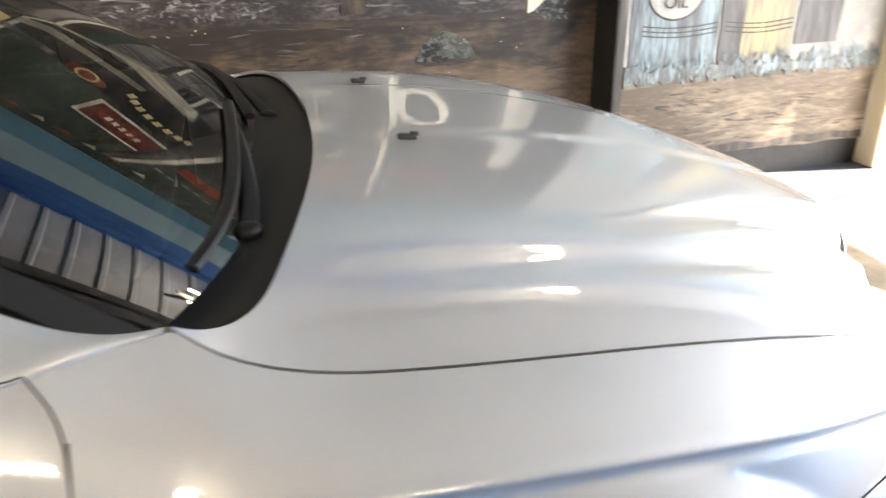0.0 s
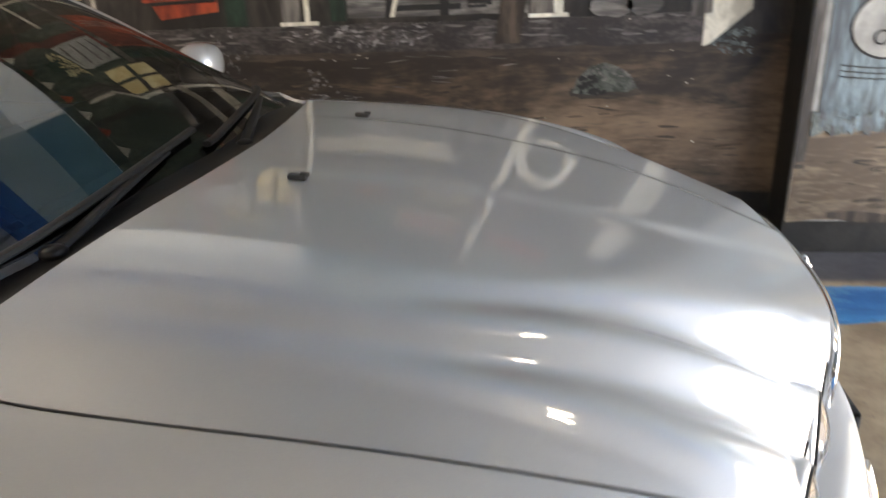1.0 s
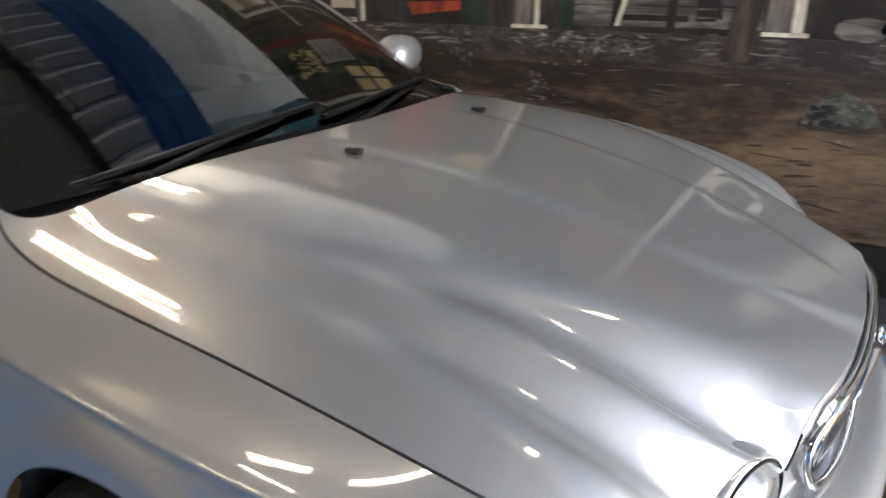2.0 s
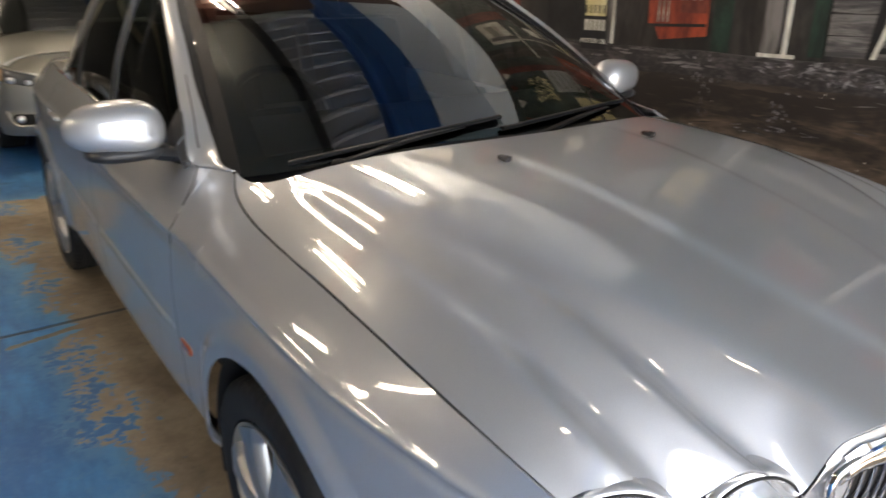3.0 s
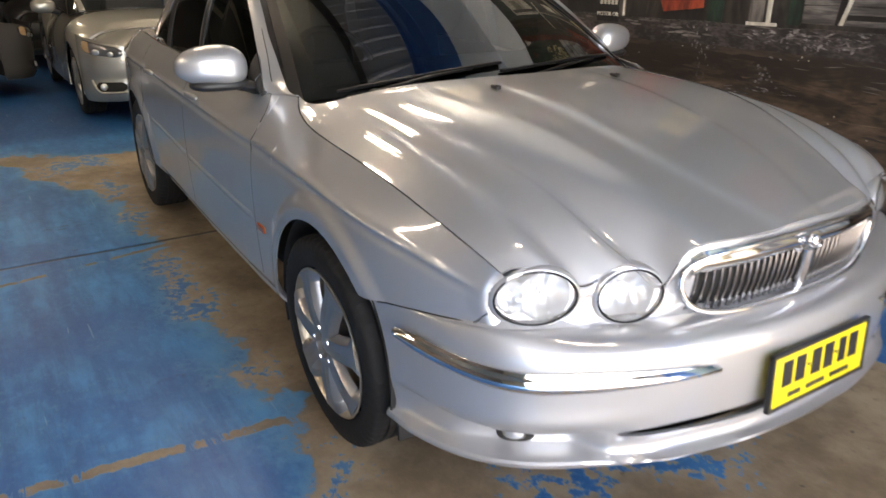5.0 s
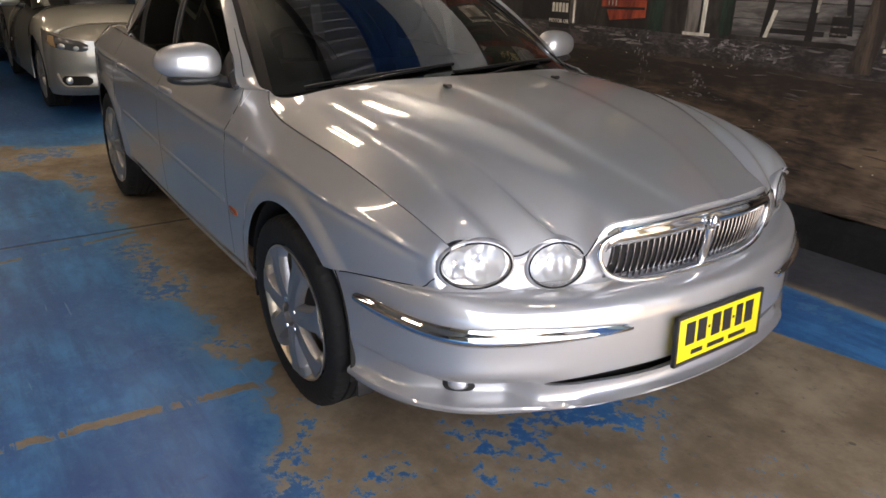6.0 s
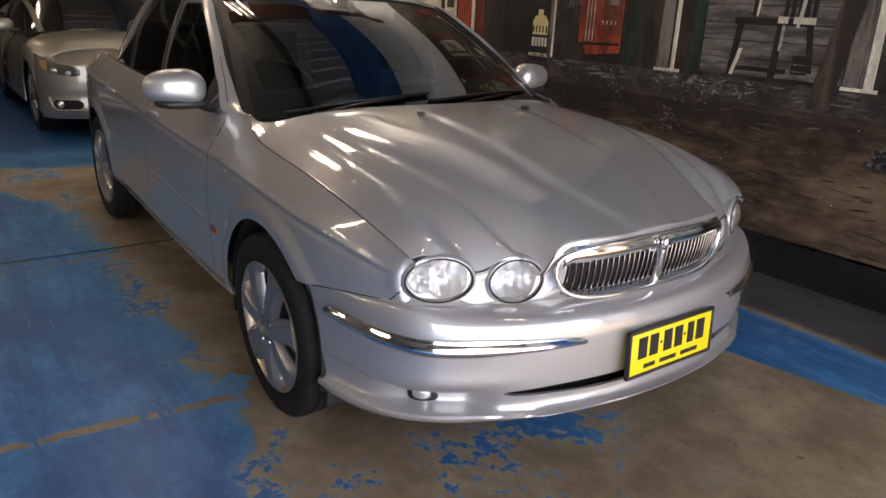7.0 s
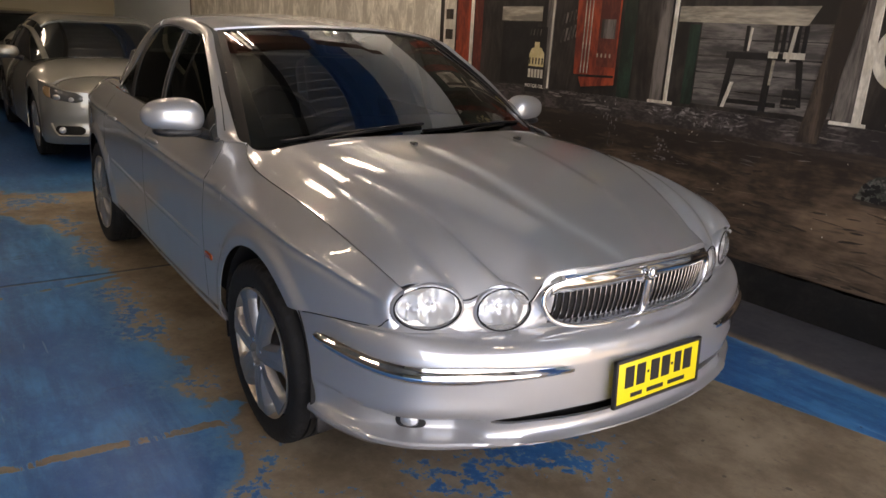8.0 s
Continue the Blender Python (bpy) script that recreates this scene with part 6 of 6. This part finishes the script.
# upper store front, mostly seen mirrored in the glass and paint
paint("painted_upper_wall", strip(-3.2, 1.96, 1.42, 2.94), UPPER, 1)
for i in range(6):
    paint("painted_wall_batten", strip(-2.9 + i * 0.78, 1.97, -2.86 + i * 0.78, 2.93), FACADE, 2)
for x0, x1, mat in ((-2.26, -2.10, DARK_RED), (-1.62, -1.46, WOOD), (-1.34, -1.26, DARK_RED), (-2.72, -2.60, WOOD)):
    paint("painted_column", strip(x0, 1.97, x1, 2.93), mat, 3)
paint("painted_bill", [(-2.06, 2.28), (-1.70, 2.26), (-1.69, 2.72), (-2.05, 2.74)], PALE, 3)
paint("bill_picture", strip(-1.99, 2.40, -1.79, 2.62), PLANK, 4)
paint("painted_bill", strip(-1.98, 1.66, -1.84, 1.86), PALE, 3)
paint("painted_shutter", [(-1.27, 1.98), (-1.02, 1.98), (-1.00, 2.34), (-1.26, 2.34)], SKYISH, 4)
for i in range(4):
    paint("shutter_slat", strip(-1.24, 2.03 + i * 0.075, -1.04, 2.042 + i * 0.075), POST, 5)
strokes("painted_creeper", 120, (-1.18, 2.38, -0.92, 2.62), (0.030, 0.016), 1.4, BUFF, 5.0, 93)
strokes("painted_creeper_shade", 60, (-1.18, 2.38, -0.92, 2.62), (0.026, 0.014), 1.4, GREEN, 5.3, 94)
paint("painted_awning", [(-1.95, 2.10), (-1.72, 2.19), (-1.44, 2.20), (-1.44, 2.225), (-1.72, 2.215), (-1.96, 2.125)], PALE, 6)
paint("painted_sign_rim", [(-0.09, 2.02), (0.36, 2.00), (0.38, 2.30), (-0.07, 2.32)], PALE, 3)
paint("painted_sign", [(-0.06, 2.045), (0.335, 2.03), (0.352, 2.275), (-0.045, 2.295)], DARK_RED, 4)
paint("painted_sign_oval", oval(0.145, 2.16, 0.15, 0.07), RED, 5)
for i in range(5):
    paint("sign_stroke", strip(0.045 + i * 0.045, 2.13 + 0.006 * (i % 2), 0.070 + i * 0.045, 2.185), PALE, 6)
for i in range(8):
    a = -0.9 + 0.255 * i
    paint("arched_letter", strip(0.11 + 0.24 * math.sin(a) - 0.016, 1.60 + 0.17 * math.cos(a) + 0.06, 0.11 + 0.24 * math.sin(a) + 0.016, 1.60 + 0.17 * math.cos(a) + 0.11), BUFF, 7)
paint("painted_oval_sign", oval(-0.27, 1.90, 0.11, 0.06), DARK_RED, 6)
ring("oval_sign_rim", -0.27, 1.90, 0.045, 0.06, BUFF, 7)
for z in (1.85, 2.03):
    for x in (-0.95, -0.83):
        paint("lit_window", strip(x, z, x + 0.095, z + 0.14), LAMP_YELLOW, 6)
for i in range(14):
    # string of pennants
    x = -1.25 + i * 0.155
    z = 2.80 - 0.10 * (x + 0.3)
    paint("painted_pennant", [(x - 0.042, z), (x + 0.042, z), (x, z - 0.075)], (PALE, RED)[i % 2], 6)
paint("painted_string", [(-1.35, 2.902), (1.0, 2.667), (1.0, 2.673), (-1.35, 2.908)], POST, 5)
paint("painted_lintel", strip(-2.9, 1.90, -0.45, 1.95), POST, 5)
paint("painted_eave", [(-0.72, 1.80), (-0.60, 1.74), (-0.10, 1.66), (-0.10, 1.70), (-0.60, 1.79), (-0.72, 1.85)], PLANK, 6)
paint("painted_red_board", rough_strip(0.50, 2.06, 0.92, 2.20, 0.012, 71), RED, 4)
for i in range(9):
    paint("upper_mark", strip(0.42 + i * 0.085, 2.32 + 0.02 * (i % 3), 0.47 + i * 0.085, 2.36 + 0.02 * (i % 3)), PLANK, 4)

# ---- second painted panel, standing proud of the wall ----
PANEL_Y = 1.77
panel = slab("mural_panel", (1.43, PANEL_Y, 0.16), (3.02, WALL_Y - 0.006, 2.75), SKYISH, None, "painted panel with old oil drums on rough ground", "mural")
PY = PANEL_Y
# near-black slab puts the shade on the panel's return into its colour
slab("panel_return_shade", (1.424, PANEL_Y + 0.001, 0.16), (1.43, WALL_Y - 0.012, 2.75), BASE_BLACK, panel, "panel's return, blackened for the shade on it")
slab("panel_plinth", (1.43, PANEL_Y + 0.03, 0.0), (3.02, WALL_Y - 0.006, 0.158), BASE_BLACK, None, "dark plinth under the painted panel", "plinth")
paint("panel_ground", rough_strip(1.432, 0.162, 3.0, 0.60, 0.012, 21), SCREE, 1, PY, panel)
paint("panel_ground_shade", rough_strip(1.6, 0.165, 3.0, 0.20, 0.012, 22), WOOD, 2, PY, panel)
strokes("panel_stones", 70, (1.47, 0.20, 2.98, 0.50), (0.07, 0.006), 0.18, WOOD, 2.4, 81, PY, panel)
strokes("panel_stones", 50, (1.47, 0.22, 2.98, 0.52), (0.08, 0.007), 0.15, SCREE, 2.7, 82, PY, panel)
paint("panel_edge", strip(1.432, 0.4, 1.475, 2.7), POST, 2, PY, panel)
paint("blue_drum", [(1.50, 0.60), (1.98, 0.60), (1.985, 1.55), (1.495, 1.55)], DRUM_BLUE, 2, PY, panel)
paint("yellow_drum", [(1.995, 0.64), (2.42, 0.64), (2.43, 1.6), (1.99, 1.6)], DRUM_YELLOW, 2, PY, panel)
paint("yellow_drum_shade", [(1.995, 0.64), (2.12, 0.64), (2.12, 1.6), (1.99, 1.6)], DRUM_DARK, 3, PY, panel)
paint("dark_drum", [(2.44, 0.70), (2.70, 0.70), (2.73, 1.6), (2.45, 1.6)], DRUM_DARK, 2, PY, panel)
for x0, x1 in ((1.56, 1.97), (2.02, 2.41)):
    for i in range(3):
        paint("drum_hoop", [(x0 + (x1 - x0) * k / 12, 0.786 + i * 0.022 - 0.016 * math.sin(math.pi * k / 12)) for k in range(13)] + [(x0 + (x1 - x0) * k / 12, 0.7905 + i * 0.022 - 0.016 * math.sin(math.pi * k / 12)) for k in range(12, -1, -1)], INK, 4, PY, panel)
paint("drum_label_rim", oval(1.726, 0.985, 0.155, 0.135), INK, 3, PY, panel)
paint("drum_label", oval(1.726, 0.985, 0.145, 0.125), SKYISH, 4, PY, panel)
lettering("drum_lettering", "OIL", 1.726, 0.935, 0.085, INK, PY - 0.010, panel)
for x0, x1, sd in ((1.48, 2.0, 31), (2.0, 2.45, 32), (2.45, 3.0, 33)):
    paint("panel_grass", rough_strip(x0, 0.56, x1, 0.625, 0.02, sd, 0.02), GRASS, 5, PY, panel)
    strokes("panel_grass_blades", 90, (x0 + 0.03, 0.57, x1 - 0.02, 0.66), (0.009, 0.050), 0.45, DRUM_BLUE, 5.3, sd + 10, PY, panel)
    strokes("panel_grass_shade", 40, (x0 + 0.03, 0.55, x1 - 0.02, 0.64), (0.006, 0.035), 0.35, DRUM_DARK, 5.6, sd + 20, PY, panel)
slab("door_pier", (3.02, 1.66, 0), (3.32, WALL_Y, CEIL_Z), CREAM, None, "tan painted brick pier beside the door", "pier", bevel=0.01)

# ---- cars parked behind ----
def simple_wheel(parent, x, w, s, r=0.315):
    hold = new("wheel", shared["tyre"])
    hold.parent = parent
    hold.matrix_local = pose(x, s * w, r, 0, 0, 0 if s < 0 else 180) @ Matrix.Diagonal((r / 0.316, 1, r / 0.316, 1))
    rim = new("rim", shared["rim"])
    rim.parent = hold
    for k in range(7):
        sp = new("spoke", shared["spoke"])
        sp.parent = hold
        sp.matrix_local = pose(0, 0, 0, 0, 360 / 7 * k + 20, 0)
    part("brake_disc", lathe([(0.0, 0.01), (0.15, 0.01), (0.15, 0.035), (0.0, 0.035)], 36), STEEL, hold)


def parked_car(name, label, at, turn, paint_mat, length=4.5, nose_z=0.66, cowl=0.93, roof_z=1.40, round_lamps=False, kidney=False):
    """A saloon from three lofts: body, glasshouse and roof; front towards its own +x, at x = 0."""
    thing = root(name, label, "car", at, turn=turn)
    L = length
    hw = spline([-L, -L + 0.15, -L + 0.6, -L * 0.6, -1.2, -0.55, -0.2, -0.06, 0], [0.66, 0.78, 0.86, 0.885, 0.885, 0.872, 0.80, 0.70, 0.60])
    zt = spline([-L, -L + 0.1, -L + 0.9, -L * 0.55, -1.15, -0.6, -0.2, -0.05, 0], [0.80, 0.96, 1.0, 0.95, cowl, cowl - 0.075, nose_z + 0.07, nose_z - 0.02, nose_z - 0.12])
    front_ax, rear_ax = -0.82, -0.82 - 2.72
    xs = np.unique(np.concatenate([np.linspace(-L, -0.44, 90), [a + 0.37 * math.cos(k) for a in (front_ax, rear_ax) for k in np.linspace(0, math.pi, 30) if a + 0.37 * math.cos(k) < -0.44]]))
    th = np.linspace(0, math.pi, 61)
    g = np.empty((len(th), len(xs), 3))
    for j, x in enumerate(xs):
        zb = 0.24
        for a in (front_ax, rear_ax):
            if abs(x - a) < 0.37:
                zb = max(zb, 0.32 + math.sqrt(0.37**2 - (x - a) ** 2))
        h, t = float(hw(x)), float(zt(x))
        c, d = np.cos(th), np.sin(th)
        w = h * np.sign(c) * np.abs(c) ** 0.34
        z = zb + (t - zb) * np.abs(d) ** 0.62
        z = z + 0.02 * (1 - (w / h) ** 2)
        g[:, j] = np.stack([np.full_like(th, x), w, z], 1)
    part("body", sheet(g, 0.01), paint_mat, thing)
    # front end: fascia wrapped round to the wheel arch, nose cap up to the bonnet
    brow_z = lambda k: nose_z + 0.03 + 0.10 * np.abs(np.sin(k)) ** 3  # noqa: E731

    def fascia(k, z, out=0.0):
        """k from -90 degrees round to 90, z up; out stands proud of the skin."""
        c, d = np.abs(np.cos(k)) ** 0.62, np.sign(np.sin(k)) * np.abs(np.sin(k)) ** 0.62
        b = 1 - 0.10 * np.clip((0.30 - z) / 0.1, 0, 1) ** 2 - 0.05 * np.clip((z - 0.56) / 0.2, 0, 1) - 0.025 * np.exp(-(((z - 0.40) / 0.05) ** 2))
        return np.stack(np.broadcast_arrays(-0.44 + (0.46 * b + out) * c, (0.868 * (0.85 + 0.15 * b) + out) * d, z), -1)

    ks = np.linspace(-math.pi / 2, math.pi / 2, 91)
    rows2 = np.linspace(0, 1, 30)[:, None]
    bumper2 = part("front_bumper", sheet(fascia(ks[None], 0.20 + (brow_z(ks)[None] - 0.20) * rows2), 0.01), paint_mat, thing)
    edge = fascia(ks, brow_z(ks))
    h0, t0 = float(hw(-0.44)), float(zt(-0.44))
    ratio = np.clip(np.abs(edge[:, 1]) / 0.868, 0, 0.9999)
    rear_w = np.sign(edge[:, 1]) * ratio * h0
    dd = np.sqrt(1 - np.clip(ratio ** (1 / 0.34), 0, 1) ** 2)
    rear = np.stack([np.full(91, -0.44), rear_w, 0.24 + (t0 - 0.24) * dd**0.62 + 0.02 * (1 - ratio**2) - 0.004], 1)
    rear[:, 2] = np.maximum(rear[:, 2], edge[:, 2])
    cap = np.array([edge + (rear - edge) * v + np.array([0, 0, 1]) * 0.022 * math.sin(math.pi * v) * (1 - ratio**4)[:, None] for v in np.linspace(0, 1, 16)])
    part("bonnet_nose", sheet(cap, 0.01), paint_mat, thing)
    gz = spline([-L + 0.75, -L + 1.35, -L * 0.5, -1.95, -1.10], [1.0, roof_z - 0.05, roof_z, roof_z - 0.03, cowl + 0.005])
    xs2 = np.linspace(-L + 0.78, -1.12, 50)
    th2 = np.linspace(0.02, math.pi - 0.02, 41)
    c, d = np.cos(th2), np.sin(th2)
    gh = np.empty((41, 50, 3))
    for j, x in enumerate(xs2):
        base = float(zt(x)) - 0.03
        top = max(float(gz(x)), base + 0.02)
        wb, wt = float(hw(x)) - 0.07, 0.60
        z = base + (top - base) * np.abs(d) ** 0.7
        f = (z - base) / (top - base)
        w = (wb + (wt - wb) * f**1.4) * np.sign(c) * np.abs(c) ** 0.22
        gh[:, j] = np.stack([np.full_like(th2, x), w, z], 1)
    part("glasshouse", sheet(gh, 0.01), FAR_GLASS, thing, "dark windows")
    sel = (xs2 > -L + 1.3) & (xs2 < -1.80)
    rf = gh[10:31][:, sel].copy()
    rf[..., 2] += 0.014
    part("roof", sheet(rf, 0.01), paint_mat, thing)
    for s in (-1, 1):
        idx = 7 if s > 0 else 33
        line = [(p[0], p[1] + 0.008 * s, p[2] + 0.012) for p in gh[idx][::-1] if p[0] > -L + 0.9]
        part("roof_pillar", sweep(line, 0.032, 8, flat=0.6), paint_mat, thing)
        for x in (-2.35, -3.05):
            j = int(np.argmin(np.abs(xs2 - x)))
            lo, hi = (0, 10) if s > 0 else (30, 40)
            part("window_post", sweep([(p[0], p[1] + 0.006 * s, p[2]) for p in gh[lo : hi + 1, j]], 0.022, 6), SEAL, thing)
        simple_wheel(thing, front_ax, 0.765, s)
        simple_wheel(thing, rear_ax, 0.765, s)
        for ax in (front_ax, rear_ax):
            a = np.linspace(-0.2, math.pi + 0.2, 26)
            part("arch_liner", sheet(side_of(np.stack([np.stack([ax + 0.375 * np.cos(a), np.full_like(a, w), 0.32 + 0.375 * np.sin(a)], 1) for w in (0.85, 0.60)]), s), 0.004), GAP_BLACK, thing)
        mir = part("door_mirror", blob((0.075, 0.115, 0.068), (-1.52, s * 0.985, cowl + 0.055), 2.6, None, 24), paint_mat, thing)
        part("mirror_stalk", sweep([(-1.52, s * 0.93, cowl + 0.02), (-1.50, s * 0.84, cowl - 0.01)], 0.03, 8), PLASTIC, mir)
        # lamps
        if round_lamps:
            for w, r in ((0.60, 0.085), (0.40, 0.070)):
                lp = part("headlamp", blob((0.03, r, r), (0.0 - 0.22 * (w / 0.8) ** 3.2, s * w, nose_z - 0.01), 2.0, None, 24), REFLECTOR, bumper2, "round chrome headlamp")
                circ = [(0.025 - 0.22 * (w / 0.8) ** 3.2, s * w + r * math.cos(k), nose_z - 0.01 + r * math.sin(k)) for k in np.linspace(0, 2 * math.pi, 30, endpoint=False)]
                part("bezel", sweep(circ, 0.010, 6, True, up=(1, 0, 0)), CHROME, lp)
        else:
            # swept-back lamp let into the fascia, amber at its outer corner
            kk = np.linspace(0.50, 1.28, 30) * s
            lo, hi = nose_z - 0.062 + 0.075 * (np.abs(kk) - 0.50), brow_z(kk) - 0.010
            pinch = np.clip(np.minimum(np.abs(kk) - 0.48, 1.31 - np.abs(kk)) / 0.12, 0.05, 1) ** 0.5
            mid_h, half_h = (lo + hi) / 2, (hi - lo) / 2 * pinch
            g2 = np.array([fascia(kk, mid_h + half_h * v, 0.006 + 0.008 * (1 - v * v)) for v in np.linspace(-1, 1, 9)])
            hl = part("headlamp", sheet(g2 if s > 0 else g2[:, ::-1], 0.012), LAMP_DARK, bumper2, "swept headlamp with two round beams")
            for k, r, dz in ((0.68, 0.026, -0.022), (0.93, 0.032, -0.004)):
                at3 = fascia(np.array(k * s), np.array(nose_z + dz), 0.006)
                part("projector", blob((0.014, r * 1.25, r * 0.85), tuple(at3), 2.0, pose(0, 0, 0, 0, 0, 40 * s).to_3x3().to_4x4(), 20), REFLECTOR, hl)
            ka = np.linspace(1.06, 1.25, 10) * s
            g3 = np.array([fascia(ka, np.interp(np.abs(ka), np.abs(kk), mid_h) + np.interp(np.abs(ka), np.abs(kk), half_h) * 0.86 * v, 0.013 + 0.004 * (1 - v * v)) for v in np.linspace(-1, 1, 7)])
            part("indicator", sheet(g3 if s > 0 else g3[:, ::-1], 0.004), AMBER_SHADE, hl, "amber corner lens")
        kk = np.linspace(0.50, 1.02, 24) * s
        pinch = np.clip(np.minimum(np.abs(kk) - 0.49, 1.03 - np.abs(kk)) / 0.08, 0.05, 1) ** 0.5
        g2 = np.array([fascia(kk, 0.335 + 0.042 * v * pinch, 0.004) for v in np.linspace(-1, 1, 6)])
        scoop = part("side_intake", sheet(g2 if s > 0 else g2[:, ::-1], 0.006), GAP_BLACK, bumper2, "black lower intake")
        lip = [tuple(fascia(np.array(k), np.array(0.335 - 0.052 + 0.11 * max(0.0, (abs(k) - 0.90) / 0.22) ** 2), 0.006)) for k in np.linspace(0.46, 1.12, 26) * s]
        part("intake_lip", sweep(lip, 0.012, 8), paint_mat, scoop)
        part("fog_lamp", blob((0.02, 0.036, 0.032), tuple(fascia(np.array(0.86 * s), np.array(0.337), 0.002)), 2.0, None, 16), REFLECTOR, scoop)
        if kidney:
            kd = part("kidney_grille", blob((0.03, 0.13, 0.062), (0.005, s * 0.14, nose_z - 0.06), 3.0, None, 28), GAP_BLACK, bumper2)
            pts = [(0.028, s * 0.14 + 0.13 * math.copysign(abs(math.cos(k)) ** 0.6, math.cos(k)), nose_z - 0.06 + 0.062 * math.copysign(abs(math.sin(k)) ** 0.6, math.sin(k))) for k in np.linspace(0, 2 * math.pi, 40, endpoint=False)]
            part("grille_rim", sweep(pts, 0.009, 6, True, up=(1, 0, 0)), CHROME, kd)
    part("centre_intake", blob((0.03, 0.34, 0.05), (0.005, 0, 0.33), 3.4, None, 28), GAP_BLACK, bumper2)
    if not kidney:
        part("grille", blob((0.03, 0.26, 0.075), (0.005, 0, nose_z - 0.09), 3.2, None, 28), GAP_BLACK, bumper2)
        for k in range(3):
            part("grille_bar", sweep([(0.035, y, nose_z - 0.135 + 0.045 * k) for y in (-0.24, 0, 0.24)], 0.008, 6), CHROME, bumper2)
    part("underbody", box(bmesh.new(), (L - 0.5, 1.3, 0.3), (-L / 2, 0, 0.42)), GAP_BLACK, thing)
    return thing


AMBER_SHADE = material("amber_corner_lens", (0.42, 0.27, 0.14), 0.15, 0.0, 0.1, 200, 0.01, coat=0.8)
FAR_GLASS = material("dark_car_glass", (0.012, 0.013, 0.013), 0.06, 0.0, 0.1, 20, 0.0, coat=0.5)
LAMP_DARK = material("smoked_lamp_glass", (0.10, 0.10, 0.10), 0.08, 0.3, 0.2, 30, 0.0, coat=1.0)
parked_car("parked_car", "champagne silver coupe parked behind the saloon", (-5.36, 0.11, 0), 0, CHAMPAGNE_PAINT, nose_z=0.645, cowl=0.925, roof_z=1.37, kidney=True)
parked_car("parked_car", "graphite grey saloon parked across the back", (-8.5, -1.08, 0), 104, DARK_PAINT)
parked_car("parked_car", "black saloon with round chrome headlamps", (-10.15, -0.12, 0), 4, BLACK_PAINT, 4.6, nose_z=0.58, round_lamps=True)
slab("roller_door", (-15.2, -7.0, 0), (-15.1, -0.7, 3.4), BEAM, None, "dark steel roller door in the back wall", "door")
